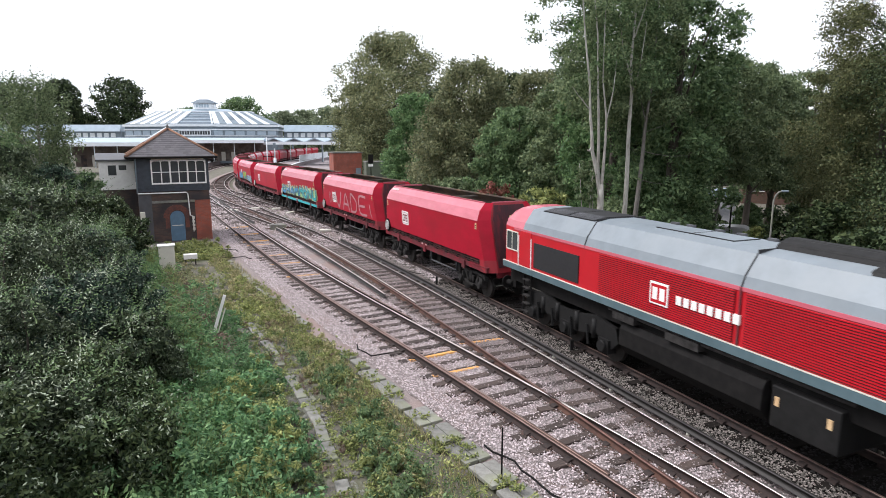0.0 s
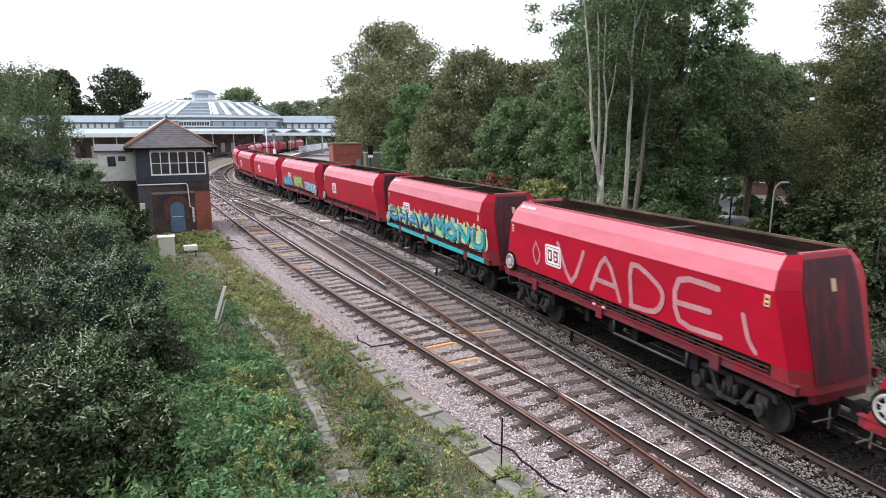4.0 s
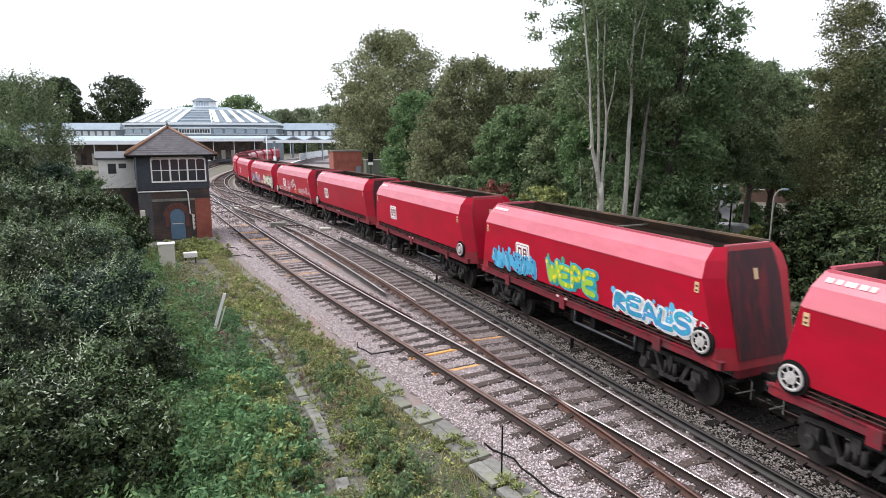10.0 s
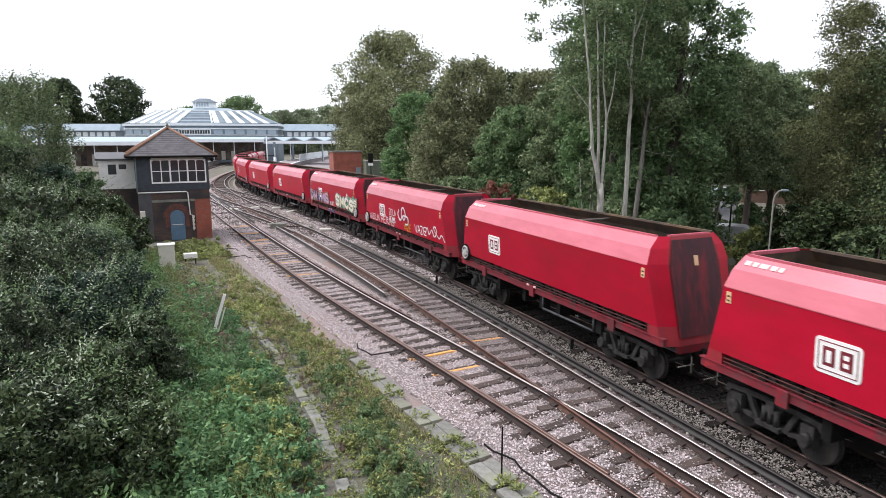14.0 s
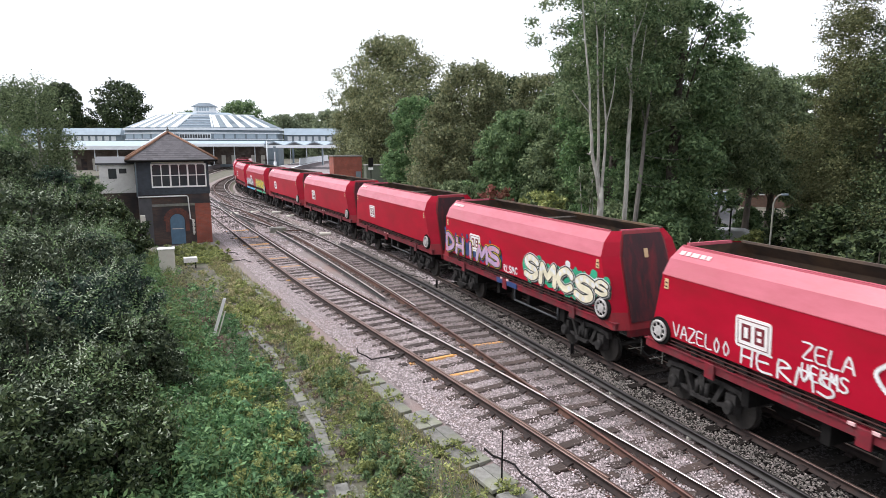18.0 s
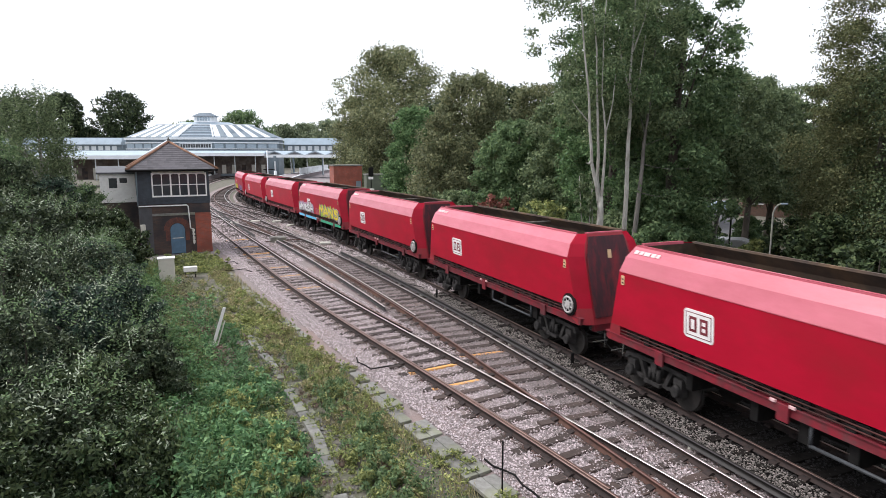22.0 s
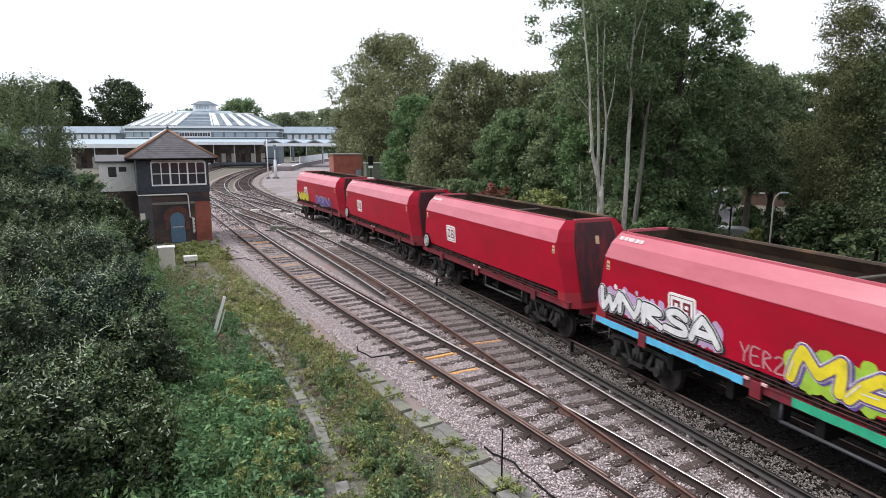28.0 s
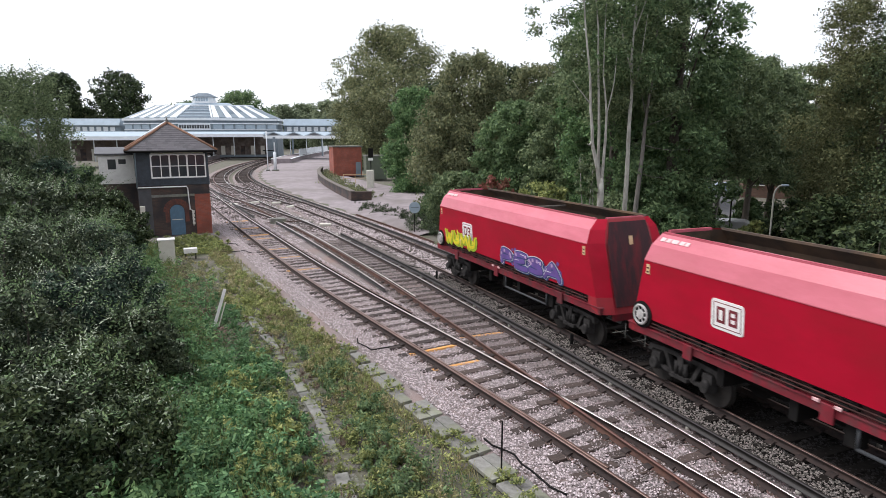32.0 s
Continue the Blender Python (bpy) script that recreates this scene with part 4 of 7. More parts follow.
def graffiti(w, y0, y1, z0, z1, word, cols, seed, label, cloud=1.0, bubble=0.0, spikes=0):
    """A spray-painted piece: a ragged cloud behind broad outlined letters with a two-tone fill. y runs away from the eye.
    cols: cloud, outer line, dark line, fill, second fill."""
    rnd = random.Random(seed)
    X = -1.336
    n = len(word)
    step, hz = (y1 - y0) / n, z1 - z0
    bm = bmesh.new()
    q = 0
    for k in range(n * 5):
        f = (k + 0.5) / (n * 5)
        blob(bm, y0 + f * (y1 - y0), z0 + hz * rnd.uniform(0.40, 0.52), step * 0.22 * cloud, hz * rnd.uniform(0.40, 0.52) * cloud, rnd, X - 0.003 - 0.0001 * q, 0, 22, 0.06)
        q += 1
    for k in range(n * 4):
        yy = y0 + rnd.uniform(-0.01, 1.01) * (y1 - y0)
        r = rnd.uniform(0.06, 0.16) * cloud
        blob(bm, yy, z0 + hz * rnd.choice((rnd.uniform(0.85, 1.08), rnd.uniform(0.1, 0.9))), r, r * rnd.uniform(0.9, 1.3), rnd, X - 0.003 - 0.0001 * q, rnd.choice((0, 0, 1)) if cloud > 0.8 else 0, 14, 0.05)
        q += 1
    for k in range(spikes):
        yy = y0 + (k + rnd.uniform(0.2, 0.8)) / spikes * (y1 - y0)
        ribbon_paint(bm, [(yy, z0 + 0.5 * hz), (yy - rnd.uniform(-0.05, 0.18), z0 + hz * rnd.uniform(0.95, 1.12))], 0.075, X - 0.003 - 0.0001 * q, 0)
        q += 1
    o = part("graffiti", mesh_of("graffiti", bm, [P[cols[0]], P[cols[4]]]), None, w, label)
    o.matrix_local = SIDE_LEAN
    for k, ch in enumerate(word):
        bm = bmesh.new()
        lean, up = rnd.uniform(-0.22, 0.12), rnd.uniform(-0.06, 0.06) * hz
        sy, sz = step * rnd.uniform(0.78, 0.9), hz * rnd.uniform(0.62, 0.74)
        ya = y1 - (k + 0.5) * step
        wd = min(0.105, step * 0.075 + hz * 0.024) * (1 + bubble)
        put = lambda g: [(ya + sy * (0.5 - a + lean * (b - 0.5)), z0 + hz * 0.15 + sz * b + up) for a, b in g]
        strokes = [put(arc_points([(a + rnd.uniform(-0.05, 0.05), b + rnd.uniform(-0.05, 0.05)) for a, b in g], 3 if ch in "SCODPU20" or bubble else 2)) for g in STROKES[ch]]
        for layer, (extra, dy, dz, mi) in enumerate(((0.060, -0.06, -0.03, 1), (0.058, 0, 0, 0), (0.038, 0, 0, 1), (0.0, 0, 0, 2))):
            for j, pts in enumerate(strokes):
                ribbon_paint(bm, [(a + dy, b + dz) for a, b in pts], wd + extra, X - 0.008 - 0.009 * layer - 0.0044 * j, mi)
        xt = X - 0.0455
        for pts in strokes:
            for a, b in pts[:: 2]:
                if b > z0 + hz * 0.55 or rnd.random() < 0.25:
                    blob(bm, a, b, wd * 0.72, wd * 0.72, rnd, xt, 3, 12, 0.12)
                    xt -= 0.0002
            a, b = pts[0], pts[1]
            ribbon_paint(bm, [(a[0] + 0.4 * wd, a[1] + 0.3 * wd), (b[0] + 0.4 * wd, b[1] + 0.3 * wd)], 0.012, xt - 0.001, 4)
        part("painted_letter", mesh_of("painted_letter", bm, [P[cols[1]], P[cols[2]], P[cols[3]], P[cols[4]], P["white"]]), None, o)
    return o


def lettered(w, y0, y1, z0, z1, word, col, seed, wide=0.05, slant=0.0, label="scrawled pale spray-paint tag"):
    """Single-line sprayed letters on the near side, read from far to near."""
    rnd = random.Random(seed)
    step = (y1 - y0) / len(word)
    bm = bmesh.new()
    q = 0
    for k, ch in enumerate(word):
        ya = y1 - (k + 0.5) * step
        up = slant * (k / max(len(word) - 1, 1))
        for g in STROKES[ch]:
            pts = arc_points([(ya + step * 0.82 * (0.5 - a) + rnd.uniform(-0.03, 0.03) * step, z0 + up + (z1 - z0) * (b + rnd.uniform(-0.04, 0.04))) for a, b in g], 3)
            ribbon_paint(bm, pts, wide, -1.338 - 0.003 * (q % 4), 0)
            q += 1
    part("tag", bm, P[col], w, label).matrix_local = SIDE_LEAN


def loops(w, pts, col, wide, label="looping pale spray-paint tag"):
    """One sprayed line through a few places (y, z) of the near side."""
    bm = bmesh.new()
    ribbon_paint(bm, arc_points(pts, 6), wide, -1.339, 0)
    part("tag", bm, P[col], w, label).matrix_local = SIDE_LEAN


def painted_sole(w, y0, y1, col, label):
    """Spray paint carried down over the sole bar."""
    bm = bmesh.new()
    rnd = random.Random(int(y1 * 10))
    n = int((y1 - y0) / 0.3)
    for k in range(n):
        a = y0 + (y1 - y0) * k / n
        bx(bm, -1.3235, a, 1.245 + rnd.uniform(0, 0.03), -1.285, a + (y1 - y0) / n, 1.452)
    part("painted_sole", bm, P[col], w, label)


W = WAGONS
lettered(W[1], -4.3, 2.6, 1.85, 2.98, "VADE", "chalk", 3, 0.075, label="huge pale spray-painted letters")
loops(W[1], [(-4.75, 2.6), (-4.9, 2.1), (-5.1, 1.85)], "chalk", 0.06, "pale spray-painted stroke")
lettered(W[1], 3.4, 4.1, 2.0, 2.8, "0", "chalk", 5, 0.04)
graffiti(W[2], -0.5, 5.5, 1.74, 2.52, "CHAM", ("pale_green", "sky", "black", "blue", "amber"), 11, "blue and amber spray-painted lettering over pale green", spikes=6)
graffiti(W[2], -5.9, -0.7, 1.74, 2.66, "MONU", ("pale_green", "white", "black", "turquoise", "sky"), 12, "large turquoise spray-painted lettering edged in white and black", spikes=11)
painted_sole(W[2], -5.7, 6.0, "turquoise", "turquoise spray paint over the sole bar")
graffiti(W[4], 1.9, 5.0, 1.74, 2.42, "LISM", ("sky", "blue", "sky", "sky", "navy"), 13, "blue cloud of spray paint with pale tips", cloud=0.75, spikes=5)
graffiti(W[4], -1.5, 1.1, 1.85, 2.66, "WEPE", ("green", "sky", "turquoise", "lime", "yellow"), 14, "green and yellow bubble lettering edged in blue", cloud=0.7, bubble=0.35)
graffiti(W[4], -5.2, -2.3, 1.74, 2.34, "REALS", ("sky", "white", "white", "blue", "turquoise"), 15, "pale blue spray-painted lettering edged in white", cloud=0.7, bubble=0.2)
lettered(W[4], -5.75, -4.4, 2.0, 2.35, "MEER", "white", 16, 0.022, -0.1)
lettered(W[7], 3.3, 5.1, 1.80, 2.12, "VAZEL00", "white", 17, 0.018)
lettered(W[7], 0.8, 3.1, 1.78, 2.15, "HERMS", "white", 18, 0.026)
lettered(W[7], 0.5, 1.6, 2.38, 2.70, "ZELA", "white", 19, 0.020)
lettered(W[7], 0.6, 1.6, 1.98, 2.28, "HERMS", "white", 28, 0.020)
loops(W[7], [(-0.05, 2.8), (0.15, 2.55), (-0.1, 2.25), (-0.35, 2.4), (-0.45, 2.85), (-0.75, 2.95), (-0.95, 2.6), (-0.7, 2.3), (-0.55, 2.5), (-0.95, 2.55), (-1.3, 2.45), (-1.25, 2.15), (-0.9, 2.1)], "white", 0.04)
lettered(W[7], -1.6, -0.6, 1.78, 2.15, "VAZE", "amber", 29, 0.020, label="faded amber spray-paint tag")
lettered(W[7], -3.6, -2.1, 1.88, 2.25, "VAZE", "white", 30, 0.028)
loops(W[7], [(-3.5, 2.0), (-3.75, 2.3), (-3.95, 2.0), (-4.3, 2.25), (-4.55, 1.95), (-4.85, 2.2), (-4.75, 2.45), (-4.55, 2.35), (-5.1, 1.95), (-5.4, 2.15), (-5.75, 1.85)], "white", 0.028)
graffiti(W[8], 0.5, 5.65, 1.74, 2.66, "DHIMS", ("navy", "yellow", "black", "lilac", "pink"), 20, "lilac and pink spray-painted lettering edged in yellow", cloud=0.8)
lettered(W[8], -0.7, 0.35, 1.78, 2.02, "RLSMC", "white", 21, 0.022, 0.04)
graffiti(W[8], -5.2, -1.2, 1.78, 2.72, "SMCS", ("green", "white", "black", "cream", "white"), 22, "white spray-painted lettering on a green cloud", bubble=0.15)
graffiti(W[8], -5.85, -5.2, 2.1, 2.6, "S", ("green", "white", "black", "cream", "white"), 31, "small white letter on a green cloud", cloud=1.0)
painted_sole(W[8], -0.6, 0.9, "navy", "dark blue spray paint over the sole bar")
graffiti(W[12], 1.3, 5.7, 1.74, 2.48, "WNRSA", ("lilac", "white", "black", "white", "white"), 23, "white and black spray-painted lettering over lilac")
painted_sole(W[12], 0.6, 5.9, "sky", "bright blue spray paint over the sole bar")
lettered(W[12], -0.4, 0.75, 1.82, 2.2, "YER2", "chalk", 24, 0.022)
graffiti(W[12], -5.3, -0.5, 1.74, 2.56, "MANS", ("lime", "white", "violet", "yellow", "yellow"), 25, "yellow and white spray-painted lettering over green and violet")
painted_sole(W[12], -5.6, -0.6, "green", "green spray paint over the sole bar")
graffiti(W[15], 1.9, 5.0, 1.74, 2.30, "WUMU", ("yellow", "yellow", "lime", "yellow", "yellow"), 26, "yellow spray-painted lettering", cloud=0.55)
graffiti(W[15], -4.1, -0.1, 1.72, 2.36, "PESA", ("violet", "white", "navy", "violet", "lilac"), 27, "violet spray-painted lettering edged in white", cloud=0.6)

# ---- locomotive ----
LL = 21.0


def section(y, top=4.0, hw=1.32, low=1.84):
    return [(hw, y, low), (hw, y, 3.38), (hw - 0.08, y, 3.62), (hw - 0.40, y, top - 0.08), (0.45, y, top), (-0.45, y, top), (-hw + 0.40, y, top - 0.08), (-hw + 0.08, y, 3.62), (-hw, y, 3.38), (-hw, y, low)]


def make_loco():
    g = thing("locomotive", "red and grey six-axle diesel freight locomotive with ribbed sides", "locomotive")
    e = LL / 2
    rings = [section(-e + 0.35, 3.95, 1.22), section(-e + 0.9, 4.16), section(e - 1.55, 4.16), section(e - 0.75, 4.15), section(e - 0.14, 3.97, 1.24), ]
    bm, vs = loft(rings)
    bm.faces.new(vs[0])
    bm.faces.new(vs[-1][::-1])
    bmesh.ops.recalc_face_normals(bm, faces=bm.faces[:])
    for f in bm.faces:
        if f.calc_center_median().z > 3.45 and abs(f.normal.y) < 0.8 and f.calc_center_median().y < e - 1.5:
            f.material_index = 1
        # cab roof: sky reflection painted as a paler red
        elif f.calc_center_median().z > 3.45 and f.normal.z > 0.3:
            f.material_index = 2
    part("body", bm, [M_LOCORED, M_LOCOGREY, M_REDTOP], g)
    # pinkish strip under the roof
    for sx in (-1, 1):
        bm = box(sx * 1.325 - 0.012, -e + 0.9, 3.30, sx * 1.325 + 0.012, e - 0.9, 3.39)
        part("fade_strip", bm, M_REDTOP, g, "paler red strip below the roof")
        bm = box(sx * 1.33 - 0.03, -e + 0.35, 1.83, sx * 1.33 + 0.03, e - 0.14, 2.04)
        part("sole_stripe", bm, M_STRIPE, g, "blue-grey stripe along the sole")
        bm = box(sx * 1.335 - 0.03, -e + 0.35, 2.045, sx * 1.335 + 0.03, e - 0.14, 2.065)
        part("white_line", bm, M_CREAM, g, "thin pale line above the stripe")
        for lo, hi in ((e - 10.85, e - 6.0), (e - 17.6, e - 11.15)):
            # darker red sheet: shade in the gaps between ribs, done by colour
            part("rib_backing", box(sx * 1.325 - 0.012, lo, 2.10, sx * 1.325 + 0.012, hi, 3.29), M_SOLE, g)
            for k in range(21):
                z = 2.14 + k * 0.0565
                r = bmesh.new()
                prism(r, [(sx * 1.30, z - 0.018), (sx * 1.365, z - 0.014), (sx * 1.365, z + 0.008), (sx * 1.30, z + 0.020)], lo, hi, axis="y")
                part("rib", r, M_LOCORED, g)
        bm = box(sx * 1.33 - 0.02, e - 11.02, 2.07, sx * 1.33 + 0.02, e - 10.97, 3.38)
        part("panel_joint", bm, M_SOLE, g)
        bm = bmesh.new()
        bx(bm, sx * 1.335 - 0.015, e - 5.0, 2.16, sx * 1.335 + 0.015, e - 2.35, 3.02)
        part("air_grille", bm, M_DARK, g, "black air intake grille")
        # cab door, window, handrails
        bm = box(sx * 1.335 - 0.012, e - 2.15, 2.08, sx * 1.335 + 0.012, e - 1.45, 3.32)
        part("cab_door", bm, M_LOCORED, g)
        bm = box(sx * 1.315 - 0.015, e - 1.18, 2.56, sx * 1.315 + 0.015, e - 0.40, 3.20)
        wdw = part("cab_window", bm, M_GLASS, g, "dark cab side window")
        bm = bmesh.new()
        for a, b, c, d in ((-1.22, 2.52, -0.36, 2.56), (-1.22, 3.20, -0.36, 3.24), (-1.22, 2.56, -1.18, 3.20), (-0.40, 2.56, -0.36, 3.20), (-0.80, 2.56, -0.77, 3.20)):
            bx(bm, sx * 1.32 - 0.025, e + a, b, sx * 1.32 + 0.025, e + c, d)
        part("window_frame", bm, M_CREAM, wdw)
        for y in (e - 2.25, e - 1.38):
            bm = bmesh.new()
            rod(bm, (sx * 1.40, y, 2.05), (sx * 1.40, y, 3.15), 0.022, seg=6)
            part("handrail", bm, M_WHITE, g, "white handrail beside the cab door")
        for k in range(5):
            part("step", box(sx * 1.24 - 0.10, e - 2.0, 0.42 + 0.29 * k, sx * 1.24 + 0.08, e - 1.6, 0.46 + 0.29 * k), M_BOGIE, g, "worn grey cab step")
        bm = bmesh.new()
        for k in (0, 1):
            bx(bm, sx * 1.24 - 0.02, e - 2.06 + 0.48 * k, 0.4, sx * 1.24 + 0.02, e - 2.0 + 0.48 * k, 1.84)
        part("step_plate", bm, M_UNDER, g)
    # plain bars where the name stood, and the emblem
    y0, z0 = e - 8.55, 2.66
    em = part("emblem", box(-1.380, y0 - 0.33, z0 - 0.29, -1.30, y0 + 0.33, z0 + 0.29, 0.01), M_WHITE, g, "white square emblem framed in red")
    part("emblem_field", box(-1.3845, y0 - 0.28, z0 - 0.24, -1.378, y0 + 0.28, z0 + 0.24), M_LOCORED, em)
    for c in (0.16, -0.16):
        part("emblem_shape", box(-1.389, y0 + c * 0.8 - 0.09, z0 - 0.16, -1.383, y0 + c * 0.8 + 0.09, z0 + 0.16), M_WHITE, em)
    for k in range(8):
        y = e - 9.16 - k * 0.245
        part("name_bar", box(-1.382, y - 0.17, 2.54, -1.30, y, 2.76), M_WHITE, g, "white painted bar")
    # roof: front panel grille, hatch lines, silencer, fan hump
    for a, b in ((-5.15, -3.72), (-3.66, -2.25)):
        slope = Matrix.Translation((-0.69, e + (a + b) / 2, 4.125)) @ Matrix.Rotation(radians(-10), 4, "Y")
        bm = bmesh.new()
        bx(bm, -0.24, (a - b) / 2, 0.0, 0.25, (b - a) / 2, 0.03, 0, slope)
        part("roof_grille", bm, M_DARK, g, "dark louvred roof grille panel")
        bm = bmesh.new()
        for k in range(9):
            bx(bm, -0.225 + 0.052 * k, (a - b) / 2 + 0.05, 0.03, -0.20 + 0.052 * k, (b - a) / 2 - 0.05, 0.042, 0, slope)
        part("roof_louvre", bm, M_GREYDIRT, g)
        part("roof_grille", box(-0.42, e + a, 4.165, 0.62, e + b, 4.19), M_DARK, g, "dark louvred roof grille panel")
    bm = bmesh.new()
    for y in (e - 5.25, e - 10.99):
        bx(bm, -0.90, y - 0.02, 4.06, 0.90, y + 0.02, 4.175)
    part("roof_seam", bm, M_DARK, g)
    for a, b in ((e - 8.55, e - 7.3), (e - 9.9, e - 8.6)):
        part("roof_hatch", box(-0.44, a, 4.14, 0.35, b, 4.18), M_LOCOGREY, g)
        part("hatch_edge", box(-0.465, a - 0.03, 4.13, 0.375, a, 4.183), M_DARK, g)
        part("hatch_edge", box(-0.468, a, 4.13, -0.442, b, 4.183), M_DARK, g)
    for sx in (-1, 1):
        for y in (e - 5.25, e - 10.99):
            sm = bmesh.new()
            tube(sm, [(sx * 1.325, y, 3.3), (sx * 1.325, y, 3.39), (sx * 1.245, y, 3.63), (sx * 0.92, y, 4.09)], 0.018)
            part("roof_seam", sm, M_DARK, g)
    bm = bmesh.new()
    for y in (e - 7.0, e - 7.6, e - 8.6, e - 9.3, e - 10.2):
        bx(bm, 0.42, y - 0.12, 4.15, 0.54, y + 0.12, 4.22)
    part("lifting_lug", bm, M_GREYDIRT, g)
    bm = bmesh.new()
    prof = [(-0.5, 0.0), (-0.42, 0.16), (-0.15, 0.26), (0.15, 0.26), (0.42, 0.16), (0.5, 0.0)]
    prism(bm, [(x + 0.15, 4.12 + z) for x, z in prof], e - 13.6, e - 10.9, axis="y")
    bmesh.ops.bevel(bm, geom=[x for x in bm.edges], offset=0.04, segments=2, affect="EDGES")
    part("silencer", bm, M_LOCOUNDER, g, "sooty black exhaust silencer")
    bm = bmesh.new()
    prism(bm, [(x * 1.9, 3.98 + z * 1.5) for x, z in prof], e - 18.8, e - 13.3, axis="y")
    bmesh.ops.bevel(bm, geom=[x for x in bm.edges], offset=0.08, segments=3, affect="EDGES")
    part("fan_housing", bm, M_LOCOUNDER, g, "sooty black cooler fan housing")
    # front window of the rear cab, horn
    bm = box(-0.95, e - 0.20, 2.80, 0.95, e - 0.11, 3.42)
    part("end_window", bm, M_GLASS, g)
    bm = bmesh.new()
    bx(bm, -0.9, e - 0.35, 0.95, 0.9, e + 0.05, 1.84)
    for sx in (-1, 1):
        rod(bm, (sx * 0.87, e - 0.1, 1.05), (sx * 0.87, e + 0.35, 1.05), 0.11, seg=10)
        rod(bm, (sx * 0.87, e + 0.33, 1.05), (sx * 0.87, e + 0.38, 1.05), 0.24, seg=16)
    part("buffer_beam", bm, M_UNDER, g)
    # tank, boxes, pipes
    bm = bmesh.new()
    prism(bm, [(-1.18, 1.48), (1.18, 1.48), (1.28, 1.30), (1.30, 0.85), (1.0, 0.52), (-1.0, 0.52), (-1.30, 0.85), (-1.28, 1.30)], e - 11.7, e - 7.0, axis="y")
    part("fuel_tank", bm, M_UNDER, g)
    bm = box(-1.26, e - 13.4, 0.6, 1.26, e - 11.9, 1.50, 0.03)
    part("battery_box", bm, M_LOCOUNDER, g)
    for y in (e - 12.05, e - 13.2):
        part("warning_plate", box(-1.28, y - 0.05, 1.08, -1.255, y + 0.05, 1.28), M_YELLOW, g, "yellow warning plate")
    bm = bmesh.new()
    rod(bm, (-1.2, e - 13.6, 1.72), (-1.2, e - 6.4, 1.72), 0.05, seg=8)
    bx(bm, -1.32, e - 7.6, 1.54, -1.0, e - 6.7, 1.74)
    bx(bm, -1.32, e - 9.9, 1.54, -1.0, e - 8.8, 1.74)
    part("pipe_run", bm, M_BOGIE, g)
    part("underframe", box(-1.05, -e + 0.4, 1.30, 1.05, e - 0.4, 1.86), M_UNDER, g)
    for yc in (e - 4.2, -e + 4.2):
        bm = bmesh.new()
        for sx in (-1, 1):
            x = sx * 1.08
            out = [(-2.6, 0.62), (-2.45, 0.95), (-1.5, 1.08), (-0.4, 0.92), (0.4, 0.92), (1.5, 1.08), (2.45, 0.95), (2.6, 0.62), (2.3, 0.40), (1.6, 0.62), (0.6, 0.45), (-0.6, 0.45), (-1.6, 0.62), (-2.3, 0.40)]
            prism(bm, [(a, b * 1.22) for a, b in out], x - 0.06, x + 0.06, axis="x")
            for ya in (-2.0, 0, 2.0):
                bx(bm, x - 0.14, ya - 0.24, 0.32, x + 0.16, ya + 0.24, 0.74)
                rod(bm, (x + sx * 0.1, ya, 0.53), (x + sx * 0.24, ya, 0.53), 0.17, seg=12)
            for ya in (-1.45, -0.55, 0.55, 1.45):
                rod(bm, (x + sx * 0.05, ya, 0.6), (x + sx * 0.05, ya, 1.2), 0.09, seg=10)
                rod(bm, (x + sx * 0.12, ya + 0.2, 0.35), (x + sx * 0.12, ya + 0.3, 0.95), 0.04, seg=6)
        bx(bm, -1.0, -2.4, 0.6, 1.0, 2.4, 0.95)
        b = part("bogie", bm, M_LOCOUNDER, g)
        b.location = (0, yc, 0)
        for ya in (-2.0, 0, 2.0):
            w = bmesh.new()
            rod(w, (-0.85, 0, 0), (0.85, 0, 0), 0.09, seg=10)
            for sx in (-1, 1):
                rod(w, (sx * 0.68, 0, 0), (sx * 0.82, 0, 0), 0.53, seg=28)
            o = part("wheelset", w, M_WHEEL, b)
            o.location = (0, ya, 0.53)
    return g


LOCO = make_loco()


